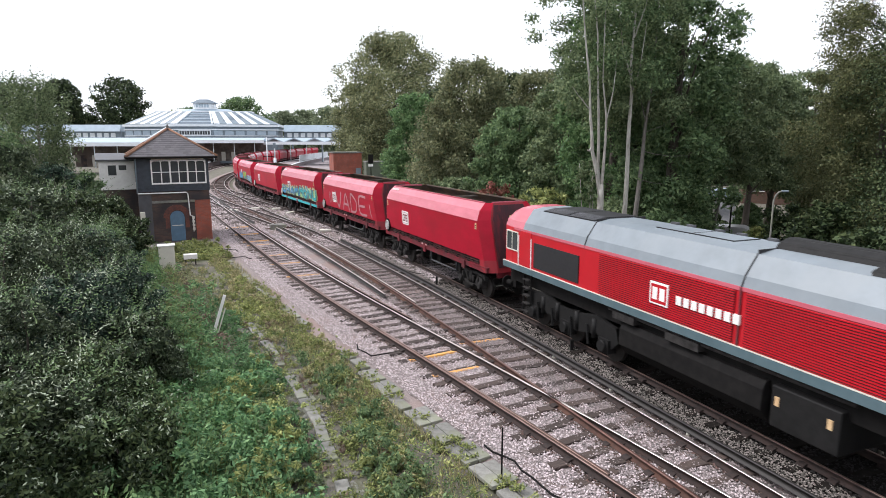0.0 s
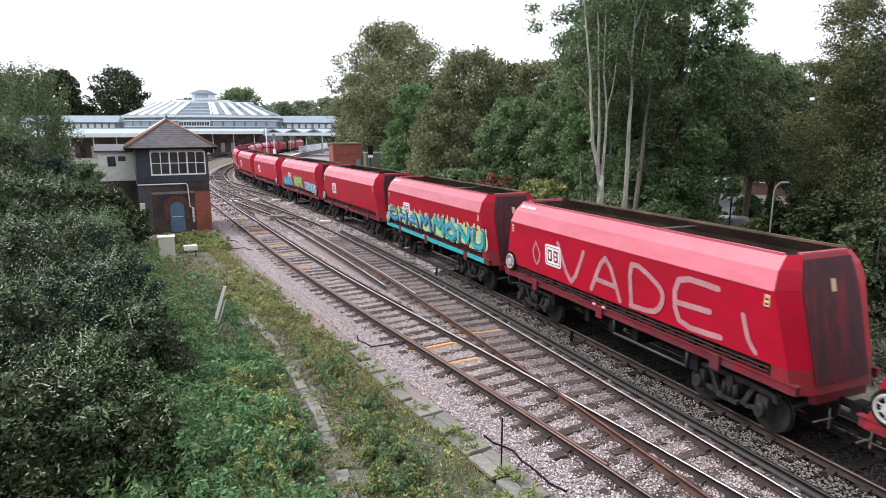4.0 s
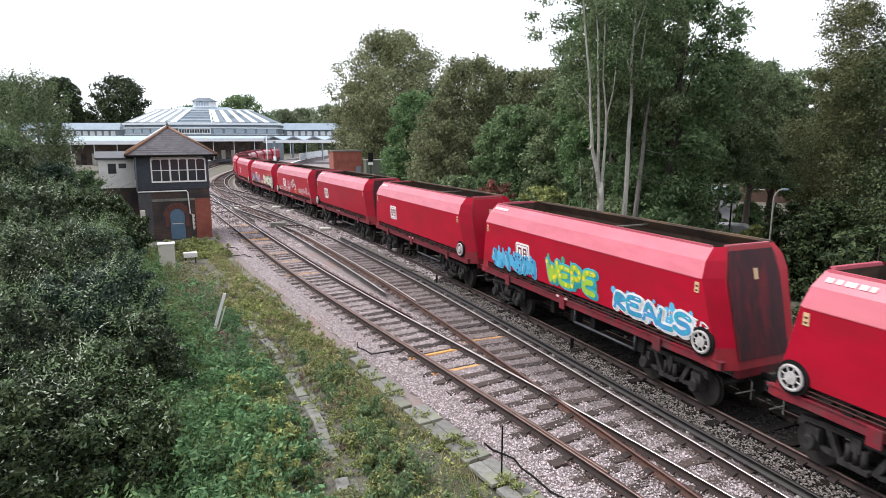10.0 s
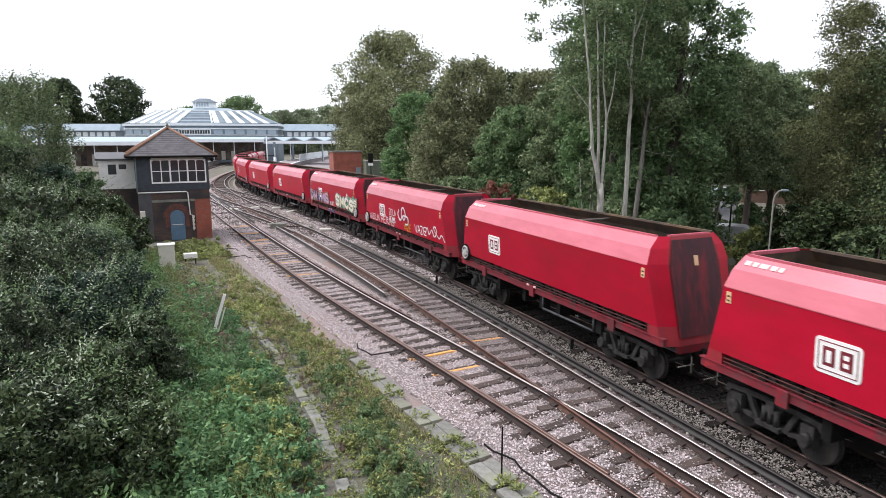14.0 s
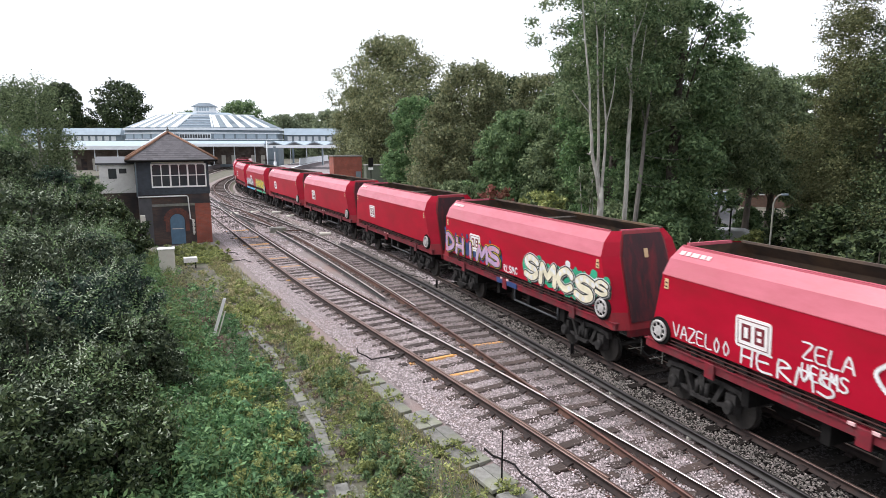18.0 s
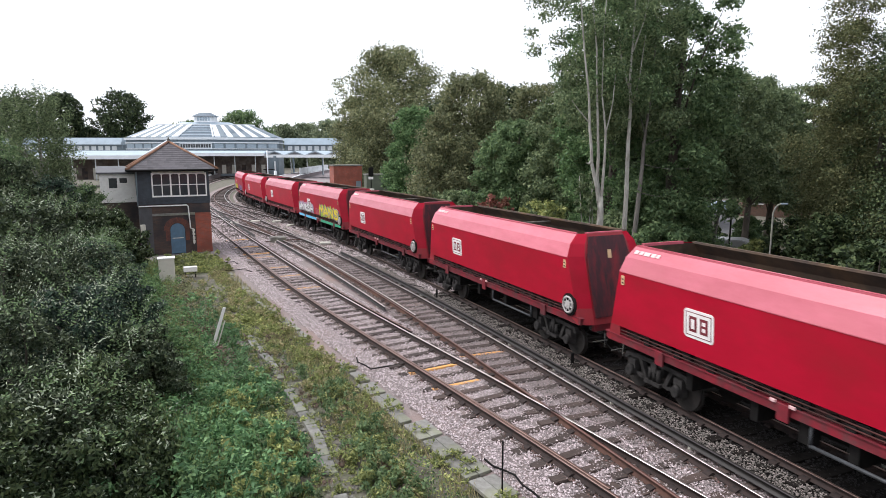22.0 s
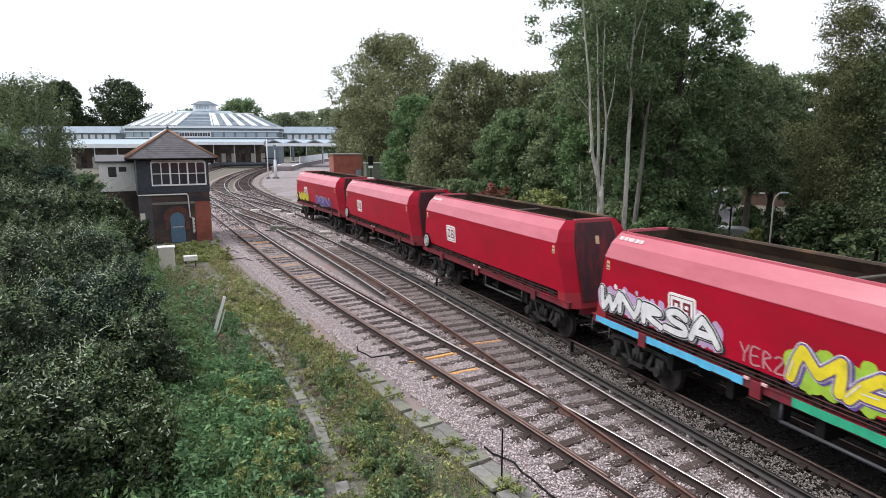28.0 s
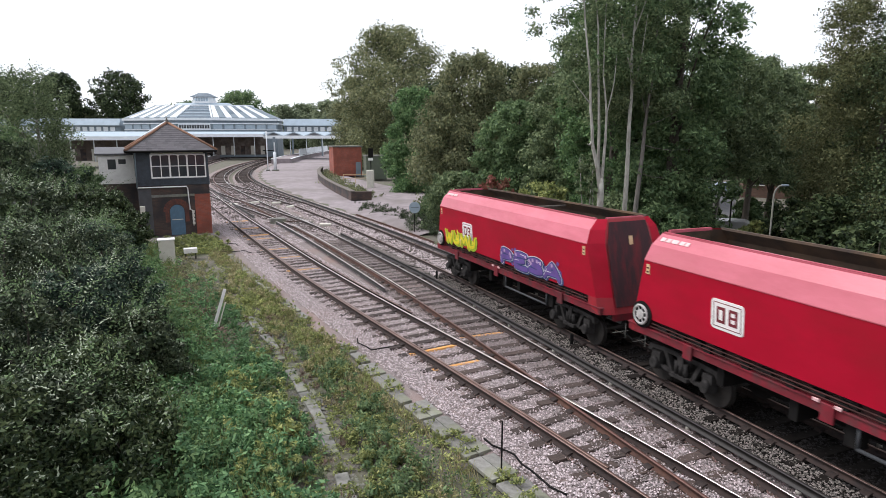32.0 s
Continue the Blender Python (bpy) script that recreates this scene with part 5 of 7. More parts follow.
# ---- signal box ----
def make_box():
    """Local x along the front to the right, y away, origin at the middle of the front on the ground."""
    g = thing("signal_box", "old two-storey brick and timber signal box with hipped slate roof", "signal box", pose(-18.1, 41.4, -0.25, 0, 0, 27.5))
    hw, dp = 2.2, 4.6
    bm = bmesh.new()
    bx(bm, -hw, 0.0, 0, hw, dp, 3.45)
    part("lower_wall", bm, M_BRICK, g, "sooty brick lower wall")
    part("corner_facing", box(hw - 0.98, -0.03, 0, hw + 0.02, 0.02, 2.75), M_REDBRICK, g, "newer orange-red brick facing")
    part("dark_facing", box(-hw - 0.02, -0.03, 0, -hw + 0.75, 0.02, 3.2), M_GREYDIRT, g, "blackened render facing")
    part("stone_band", box(-hw + 0.75, -0.06, 2.62, hw - 0.99, 0.02, 2.78), M_CONC, g)
    for k in range(13):
        a0, a1 = math.pi * (k + 0.05) / 13, math.pi * (k + 0.95) / 13
        bm = bmesh.new()
        prism(bm, [(0.05 + r * math.cos(a), 1.62 + r * math.sin(a)) for r, a in ((0.50, a0), (0.86, a0), (0.86, a1), (0.50, a1))], -0.035, 0.02, axis="y")
        part("arch_brick", bm, M_OLDRED, g)
    for sx in (-1, 1):
        part("jamb", box(0.05 + sx * 0.62 - 0.12, -0.03, 0.9, 0.05 + sx * 0.62 + 0.12, 0.02, 1.62), M_OLDRED, g)
    bm = bmesh.new()
    pts = [(0.05 + 0.45 * math.cos(a), 1.62 + 0.45 * math.sin(a)) for a in np.linspace(0, math.pi, 13)] + [(-0.40, 0.02), (0.50, 0.02)]
    prism(bm, pts, -0.02, 0.06, axis="y")
    d = part("door", bm, M_BLUEDOOR, g, "faded blue arched door")
    bm = bmesh.new()
    bx(bm, -0.30, -0.03, 1.05, 0.40, -0.006, 1.10)
    part("door_rail", bm, M_CREAM, d)
    # upper storey
    bm = bmesh.new()
    bx(bm, -hw - 0.03, -0.03, 3.40, hw + 0.03, dp + 0.03, 5.75)
    part("upper_wall", bm, M_BOARD, g, "dark blue-grey boarded upper storey")
    for k in range(5):
        z = 3.42 + 0.11 * k
        part("weatherboard", box(-hw - 0.06, -0.055, z, hw + 0.06, -0.03, z + 0.095), M_BOARD, g)
    bm = bmesh.new()
    bx(bm, -hw - 0.07, 0.4, 3.95, -hw - 0.035, dp, 5.6)
    part("side_cladding", bm, M_BRICK, g, "brown weathered side cladding")
    # window: white frame, six lights in two rows
    x0, x1, z0, z1 = -1.28, 1.98, 3.98, 5.40
    wd = part("window", box(x0, -0.05, z0, x1, -0.034, z1), M_GLASS, g, "wide white-framed signal box window")
    bm = bmesh.new()
    for a, b, c, dd in ((x0 - 0.08, z0 - 0.10, x1 + 0.08, z0), (x0 - 0.08, z1, x1 + 0.08, z1 + 0.08), (x0 - 0.08, z0, x0, z1), (x1, z0, x1 + 0.08, z1)):
        bx(bm, a, -0.11, b, c, -0.03, dd)
    part("window_frame", bm, M_WHITE, wd)
    for k in range(1, 6):
        x = x0 + (x1 - x0) * k / 6
        wide = 0.05 if k % 2 == 0 else 0.03
        part("mullion", box(x - wide, -0.10, z0, x + wide, -0.04, z1), M_WHITE, wd)
    part("transom", box(x0, -0.095, 4.66, x1, -0.045, 4.71), M_WHITE, wd)
    for k in range(6):
        xa, xb = x0 + (x1 - x0) * k / 6, x0 + (x1 - x0) * (k + 1) / 6
        for sx, xc in ((1, xa), (-1, xb)):
            c = bmesh.new()
            prism(c, [(xc, z1), (xc + sx * 0.10, z1), (xc, z1 - 0.10)], -0.09, -0.05, axis="y")
            part("corner_bracket", c, M_WHITE, wd)
    part("name_board", box(-1.3, -0.08, 5.50, 1.95, -0.04, 5.72), M_CREAM, g, "plain pale board under the eaves")
    # roof: hipped, slates in courses
    ov = 0.58
    ez, pz = 5.72, 7.55
    ex0, ex1, ey0, ey1 = -hw - ov, hw + ov, -ov, dp + ov
    ry0, ry1 = 2.35, dp - 2.35 + 0.3
    bm = bmesh.new()
    c = [bm.verts.new(v) for v in ((ex0, ey0, ez), (ex1, ey0, ez), (ex1, ey1, ez), (ex0, ey1, ez), (0, ry0, pz), (0, ry1, pz))]
    for f in ((0, 1, 4), (1, 2, 5, 4), (2, 3, 5), (3, 0, 4, 5), (3, 2, 1, 0)):
        bm.faces.new([c[i] for i in f])
    rf = part("roof", bm, M_SLATE, g, "weathered slate hipped roof")
    sl = box(0.004, -0.01, 0, 0.336, 0.32, 0.014)
    slate = mesh_of("slate", sl, M_SLATE)
    rise = math.atan2(pz - ez, ry0 - ey0)
    ln = math.hypot(pz - ez, ry0 - ey0)
    for r in range(int(ln / 0.26)):
        d0 = r * 0.26
        half = (ex1 - ex0) / 2 * (1 - (d0 + 0.14) / ln)
        x = -half - (r % 2) * 0.0
        k = int(2 * half / 0.34)
        for q in range(k):
            o = new("slate", slate)
            o.parent = rf
            o.matrix_local = Matrix.Translation((-k * 0.17 + q * 0.34, ey0, ez + 0.006)) @ Matrix.Rotation(rise, 4, "X") @ Matrix.Translation((0, d0, 0.004)) @ Matrix.Rotation(radians(-2.2), 4, "X")
    run = math.hypot(pz - ez, 0 - ex0)
    lean = math.atan2(pz - ez, -ex0)
    for r in range(int(run / 0.26)):
        d0 = r * 0.26
        a, b = ey0 + (ry0 - ey0) * (d0 + 0.1) / run, ey1 + (ry1 - ey1) * (d0 + 0.1) / run
        for q in range(int((b - a) / 0.34)):
            o = new("slate", slate)
            o.parent = rf
            o.matrix_local = Matrix.Translation((ex0, b - q * 0.34, ez + 0.006)) @ Matrix.Rotation(radians(-90), 4, "Z") @ Matrix.Rotation(lean, 4, "X") @ Matrix.Translation((0, d0, 0.004)) @ Matrix.Rotation(radians(-2.2), 4, "X")
    bm = bmesh.new()
    for a, b in (((ex0, ey0, ez), (0, ry0, pz)), ((ex1, ey0, ez), (0, ry0, pz)), ((ex0, ey1, ez), (0, ry1, pz))):
        rod(bm, (a[0], a[1], a[2] + 0.03), (b[0], b[1], b[2] + 0.04), 0.09, seg=8)
    part("hip_tile", bm, mat("terracotta_ridge", (0.27, 0.14, 0.085), (0.17, 0.095, 0.068), 3.0, rough=0.9), rf, "reddish ridge and hip tiles")
    bm = bmesh.new()
    rod(bm, (ex0 * 0.5, ry1 + (ey1 - ry1) * 0.5, ez + (pz - ez) * 0.5 + 0.07), (0, ry1, pz + 0.06), 0.12, seg=8)
    part("hip_flashing", bm, M_STWHITE, rf, "white painted flashing on the rear hip")
    bm = bmesh.new()
    rod(bm, (0, ry0, pz + 0.05), (0, ry1, pz + 0.05), 0.10, seg=8)
    part("ridge_tile", bm, M_CREAM, rf, "pale lead ridge")
    bm = bmesh.new()
    bx(bm, -0.09, ry0 - 0.09, pz - 0.05, 0.09, ry0 + 0.09, pz + 0.22)
    rod(bm, (0, ry0, pz + 0.2), (0, ry0, pz + 0.42), 0.06, 0.01, seg=8)
    part("finial", bm, M_CONC, rf)
    bm = bmesh.new()
    for a, b in (((ex0, ey0), (ex1, ey0)), ((ex0, ey0), (ex0, ey1))):
        rod(bm, (a[0], a[1] - 0.03, ez - 0.06), (b[0], b[1] - 0.03, ez - 0.06), 0.07, seg=8)
    part("gutter", bm, M_UNDER, g)
    # pipes
    bm = bmesh.new()
    tube(bm, [(-2.23, -0.12, 5.6), (-2.26, -0.12, 3.32)], 0.05)
    part("down_pipe", bm, M_STBLUE, g)
    bm = bmesh.new()
    tube(bm, [(-2.24, -0.10, 3.30), (0.72, -0.10, 3.30), (0.80, -0.10, 3.2), (0.86, -0.10, 1.72), (1.02, -0.10, 1.66), (1.04, -0.10, 0.6)], 0.045)
    part("white_pipe", bm, M_WHITE, g, "white waste pipe across the brickwork")
    bm = bmesh.new()
    for k in range(4):
        bx(bm, 0.97, -0.17, 0.7 + 0.26 * k, 1.13, -0.05, 0.86 + 0.26 * k)
    part("pipe_collar", bm, M_CREAM, g)
    bm = box(-2.2, -0.28, 1.3, -1.9, -0.02, 2.1, 0.03)
    part("meter_box", bm, M_CREAM, g)
    bm = bmesh.new()
    rod(bm, (2.40, -0.45, 5.45), (2.40, -0.75, 5.4), 0.09, seg=10)
    rod(bm, (2.2, -0.03, 5.45), (2.40, -0.45, 5.5), 0.025, seg=6)
    part("flood_lamp", bm, M_UNDER, g)
    # lean-to annex on a brick base
    a = thing("annex", "off-white boarded lean-to beside the signal box", "lean-to", pose(-22.35, 42.6, -0.25, 0, 0, 27.5))
    part("base_wall", box(-1.1, 0, 0, 1.5, 2.2, 3.4), M_BRICK, a)
    part("wall", box(-1.2, -0.05, 3.4, 1.55, 2.3, 5.35), M_WHITE, a, "off-white boarded wall")
    for k in range(12):
        part("board", box(-1.22, -0.075, 3.42 + 0.155 * k, 1.57, -0.05, 3.56 + 0.155 * k), M_WHITE, a)
    bm = bmesh.new()
    prism(bm, [(-0.25, 5.36), (2.5, 5.75), (2.5, 5.87), (-0.25, 5.48)], -1.4, 1.75, axis="x")
    part("roof", bm, M_GREYDIRT, a, "dark felted lean-to roof")
    for x, w in ((-0.42, 0.5), (0.22, 0.46)):
        wd = part("window", box(x - w / 2, -0.085, 4.75 if x > 0 else 4.4, x + w / 2, -0.078, 5.08), M_GLASS, a)
    return g


make_box()


# ---- plants ----
def foliage(name, rng, clumps, n, size, material, flat=0.75, up=0.35, tri=False):
    """Many small folded leaves, in clumps given as (x, y, z, radius)."""
    c = np.array(clumps)
    w = c[:, 3] ** 2.2
    idx = rng.choice(len(c), n, p=w / w.sum())
    d = rng.normal(size=(n, 3))
    d /= np.linalg.norm(d, axis=1, keepdims=True)
    r = rng.uniform(0.05, 1, (n, 1)) ** 0.42 * (1 + 0.25 * rng.normal(size=(n, 1)))
    p = c[idx, :3] + d * r * c[idx, 3:4] * np.array([1, 1, flat])
    nrm = d * 0.6 + rng.normal(size=(n, 3)) * 0.7 + np.array([0, 0, up])
    nrm /= np.linalg.norm(nrm, axis=1, keepdims=True)
    t = np.cross(nrm, rng.normal(size=(n, 3)))
    t /= np.linalg.norm(t, axis=1, keepdims=True)
    b = np.cross(nrm, t)
    s = size * rng.uniform(0.55, 1.35, (n, 1))
    if tri:
        v = np.stack([p - t * s, p + b * s * 0.5 + t * s * 0.3, p - b * s * 0.5 + t * s * 0.7], 1)
        return np_mesh(name, v.reshape(-1, 3), np.arange(3 * n).reshape(n, 3), material)
    v = np.stack([p - t * s, p + b * s * 0.42 - nrm * s * 0.12, p + t * s, p - b * s * 0.42 - nrm * s * 0.12], 1)
    return np_mesh(name, v.reshape(-1, 3), np.arange(4 * n).reshape(n, 4), material)


def crown_clumps(rng, h, r, base, k, shape=1.0, skew=0.0):
    """Clumps on and inside an uneven egg-shaped crown from base to h."""
    out = []
    turn = rng.uniform(0, math.tau)
    ph = rng.uniform(0, math.tau, 4)
    for i in range(k):
        u = (i + rng.uniform(0, 1)) / k
        z = base + (h - base) * u
        a = turn + i * 2.39996 + rng.normal() * 0.25
        lobe = 1 + 0.10 * math.sin(2 * a + ph[0] + 3 * u) + 0.08 * math.sin(3 * a + ph[1] - 5 * u) + 0.07 * math.sin(9 * u + ph[2])
        env = r * math.sqrt(max(0.05, 1 - ((u - 0.40) / 0.63) ** 2)) * shape * lobe
        q = env * math.sqrt(rng.uniform(0.10, 1.0)) * rng.uniform(0.82, 1.06)
        cr = r * rng.uniform(0.15, 0.31) * (1.0 - 0.35 * u)
        out.append((q * math.cos(a) + skew * u, q * math.sin(a), z - cr * 0.4, cr))
    return out


def tree(name, label, x, y, h, r, leaf, bark, seed, n=14000, size=0.16, base=0.25, k=70, trunk=None, trunks=None, z=-0.5, flat=0.75, limbs=14, shape=1.0, category="tree", pale=0, paths=(), back=0.0):
    rng = np.random.default_rng(seed)
    g = thing(name, label, category, pose(x, y, z, 0, 0, 0))
    cl = [(a, b + back, c, d) for a, b, c, d in crown_clumps(rng, h, r, h * base, int(k * 1.6), shape)]
    bm = bmesh.new()
    tr = trunk or 0.022 * h
    for pts, r0, r1 in paths:
        n1 = len(pts) - 1
        stem(bm, pts, [r0 + (r1 - r0) * i / n1 for i in range(n1 + 1)], seg=8)
    for lean, top, rr in ([] if paths else trunks or [((0.3, 0.2), 0.92, tr)]):
        pts = [(lean[0] * (u ** 1.3) * (h / 10) + 0.10 * math.sin(5 * u + seed), lean[1] * u * (h / 10) + 0.08 * math.cos(4 * u + seed), u * h * top) for u in np.linspace(0, 1, 9)]
        stem(bm, pts, [rr * (1.25 if i == 0 else 1) * (1 - 0.88 * i / 8) for i in range(9)])
    for i in range(limbs):
        c = cl[int(rng.integers(len(cl)))]
        z0 = max(h * 0.12, c[2] * rng.uniform(0.45, 0.8))
        mid = (c[0] * 0.45, c[1] * 0.45, z0 + (c[2] - z0) * 0.6)
        stem(bm, [(0.05 * z0 / h, 0.02, z0), mid, (c[0] * 0.9, c[1] * 0.9, c[2])], [min(tr * 0.26, 0.07), min(tr * 0.15, 0.04), 0.012], seg=5)
    part("trunk", bm, bark, g)
    far = category == "tree"
    part("crown", foliage("crown", rng, cl, int(n * (2.1 if far else 1.6)), size * (0.80 if far else 1.0), leaf, flat, tri=True), None, g)
    # sparse pale leaves shifted upwards, also painted highlights of the crown
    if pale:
        part("pale_leaves", foliage("pale_leaves", rng, [(a, b, c + d * 0.25, d) for a, b, c, d in cl], pale, size * 0.75, L_PALE, flat), None, g, "pale leaves for undersides and painted glints")
    return g


def at(px, d):
    """A place d metres ahead of the eye in the direction given by an image column at the lens's scale."""
    return (px - 784) / 1085 * d, d


def plant(name, label, px, d, h, r, leaf, bark, seed, **k):
    x, y = at(px, d)
    return tree(name, label, x, y, h, r, leaf, bark, seed, **k)


# beyond the train
plant("ash_tree", "tall ash tree with three pale grey stems", 1062, 27.5, 17.5, 2.9, L_DULL, M_BARK, 31, n=9000, size=0.11, base=0.5, k=44, limbs=0, back=1.8,
      paths=[([(0.08, 0, 0), (0.02, 0, 2.5), (0.03, 0, 4.4), (0.0, 0, 5.1)], 0.18, 0.13),
             ([(-0.03, 0, 4.7), (-0.20, -0.05, 5.6), (-0.47, -0.1, 6.6), (-0.50, -0.1, 7.2), (-0.62, -0.1, 8.2), (-0.68, -0.1, 9.4), (-0.95, 0, 11.5), (-1.10, 0, 13.0), (-1.4, 0.2, 16.3)], 0.10, 0.018),
             ([(0.0, 0, 4.9), (-0.13, 0.1, 5.8), (-0.14, 0.1, 7.0), (-0.20, 0.1, 8.2), (-0.28, 0.1, 9.4), (-0.38, 0.1, 11.5), (-0.55, 0.2, 13.0), (-0.7, 0.3, 16.0)], 0.085, 0.015),
             ([(0.04, 0, 4.9), (0.05, -0.1, 5.6), (0.10, -0.1, 6.8), (0.10, -0.1, 7.9), (0.0, -0.1, 8.7), (-0.12, -0.1, 9.5), (-0.12, 0, 12.0), (0.0, 0, 15.5)], 0.075, 0.015),
             ([(0.10, -0.1, 7.9), (0.22, -0.15, 8.5), (0.33, -0.2, 9.2), (0.40, -0.2, 10.4)], 0.035, 0.012),
             ([(-0.62, -0.1, 8.3), (-1.0, -0.15, 8.75), (-1.2, -0.2, 8.95), (-1.45, -0.2, 9.3)], 0.028, 0.008),
             ([(-0.50, -0.1, 6.7), (-0.62, -0.2, 6.55), (-0.72, -0.25, 6.6)], 0.05, 0.02)])
for px, d, a in ((1032, 28.2, 0.10), (1044, 28.0, -0.05), (1050, 28.3, 0.03)):
    plant("sapling", "thin pale bare sapling stem at the edge of the wood", px, d, 6.2, 0.7, L_DULL, M_BARK, int(px), n=300, size=0.10, base=0.7, k=10, category="sapling", limbs=0,
          paths=[([(0, 0, 0), (a, 0, 2.6), (-a, 0.05, 4.6), (-2 * a, 0.05, 6.0)], 0.045, 0.012)])
plant("ash_tree", "tall straight ash tree with a pale trunk", 1106, 28.5, 18.0, 3.2, L_MID, M_BARK, 32, n=10000, size=0.11, base=0.52, k=46, limbs=0, back=1.8,
      paths=[([(-0.03, 0, 0), (0.0, 0, 2.5), (0.05, 0, 5.2), (0.02, 0, 7.4), (0.06, 0, 9.0), (-0.03, 0, 10.5), (0.08, 0, 13.0), (0.0, 0.2, 17.0)], 0.14, 0.02),
             ([(0.05, 0, 8.9), (0.35, -0.1, 10.2), (0.55, -0.1, 12.2)], 0.04, 0.012), ([(0.0, 0, 9.8), (-0.45, -0.1, 11.0), (-0.75, 0.1, 13.4)], 0.04, 0.012),
             ([(0.05, 0, 11.5), (0.5, 0.1, 12.8), (0.9, 0.1, 14.8)], 0.035, 0.01)])
plant("broadleaf_tree", "green broadleaf tree behind the ash stems", 1078, 37, 17.0, 3.6, L_MIDLIT, M_BARKD, 49, n=18000, size=0.17, base=0.1, k=90)
plant("ash_tree", "slender ash tree with a grey-brown trunk", 1126, 30.5, 16.5, 3.0, L_DULL, M_BARKG, 33, n=11000, size=0.13, base=0.5, k=60, limbs=0, back=1.4,
      paths=[([(-0.05, 0, 0), (0.0, 0, 3.2), (0.12, 0, 5.0), (0.20, 0, 6.2), (0.24, 0, 7.5), (0.36, 0, 8.8), (0.52, 0, 10.2), (0.55, 0, 12.5), (0.6, 0.2, 16.0)], 0.14, 0.02),
             ([(0.22, 0, 6.5), (0.75, -0.2, 6.35), (1.5, -0.3, 6.25), (2.5, -0.4, 6.3)], 0.022, 0.006), ([(0.15, 0, 5.1), (0.7, -0.2, 4.95), (1.6, -0.3, 4.85)], 0.022, 0.006),
             ([(0.27, 0, 7.9), (0.0, -0.1, 8.7), (-0.25, -0.1, 9.8)], 0.03, 0.01), ([(0.25, 0, 7.4), (1.0, -0.2, 7.7), (1.9, -0.2, 8.3)], 0.02, 0.006)])
plant("broadleaf_tree", "tall dark green broadleaf tree in the wood", 1185, 33, 18.5, 3.5, L_MID, M_BARKD, 34, n=24000, size=0.17, base=0.12, k=100)
plant("broadleaf_tree", "dark broadleaf tree in the wood", 1268, 38, 12.0, 3.6, L_DULL, M_BARKG, 35, n=15000, size=0.17, base=0.42, k=90, limbs=0, paths=[([(-0.15, 0, 0), (0.0, 0, 2.0), (0.25, 0, 4.0), (0.3, 0, 6.0), (0.4, 0, 10.0)], 0.17, 0.03)])
plant("broadleaf_tree", "dark olive broadleaf tree in the wood", 1325, 42, 12.0, 3.2, L_DULL, M_BARKD, 36, n=16000, size=0.17, base=0.40, k=90)
plant("broadleaf_tree", "dull olive tree in front of the houses", 1362, 47, 12.0, 3.0, L_DULL, M_BARKD, 50, n=12000, size=0.17, base=0.30, k=80)
plant("broadleaf_tree", "bronze-tinged tree above the houses", 1425, 44, 11.8, 3.0, L_DULL, M_BARKD, 51, n=13000, size=0.17, base=0.28, k=80)
plant("broadleaf_tree", "large dull olive tree beside the line", 1548, 27, 18.0, 3.5, L_BRONZE, M_BARKD, 37, n=58000, size=0.085, base=0.14, k=130)
plant("broadleaf_tree", "large dark tree beside the line", 1680, 24, 14.5, 4.4, L_DARK, M_BARKD, 38, n=44000, size=0.085, base=0.08, k=110)
plant("broadleaf_tree", "dull olive tree beside the line", 1502, 31, 11.0, 2.6, L_BRONZE, M_BARKD, 48, n=34000, size=0.095, base=0.08, k=100)
plant("broadleaf_tree", "broadleaf tree turning olive in autumn", 698, 122, 27.0, 12.0, L_OLIVE, M_BARKD, 39, n=36000, size=0.36, base=0.14, k=170)
plant("broadleaf_tree", "broadleaf tree turning olive in autumn", 640, 128, 18.5, 5.6, L_OLIVE, M_BARKD, 40, n=16000, size=0.30, base=0.08, k=100)
plant("broadleaf_tree", "green broadleaf tree beside the yard", 735, 74, 12.4, 3.7, L_MIDLIT, M_BARKD, 41, n=18000, size=0.22, base=0.03, k=110)
plant("broadleaf_tree", "grey-green broadleaf tree beside the line", 832, 53, 13.6, 5.0, L_OLIVE, M_BARKD, 42, n=28000, size=0.20, base=0.08, k=140)
plant("broadleaf_tree", "grey-green broadleaf tree beside the line", 912, 45, 9.4, 3.2, L_MID, M_BARKD, 43, n=22000, size=0.18, base=0.06, k=120)
plant("broadleaf_tree", "mid-green broadleaf tree beside the line", 950, 54, 13.0, 4.4, L_OLIVE, M_BARKD, 44, n=20000, size=0.20, base=0.08, k=110)
plant("broadleaf_tree", "mid-green broadleaf tree beside the line", 1000, 42, 11.2, 3.4, L_DULL, M_BARKD, 45, n=16000, size=0.18, base=0.05, k=100)
plant("red_shrub", "shrub with rusty red autumn leaves", 875, 36.5, 4.6, 1.5, L_RED, M_BARKD, 46, n=1300, size=0.13, base=0.45, k=20, category="shrub", limbs=5)
plant("light_shrub", "light green shrub beside the line", 962, 34, 4.4, 1.9, L_LIGHT, M_BARKD, 47, n=7000, size=0.14, base=0.1, k=40, category="shrub", limbs=5)
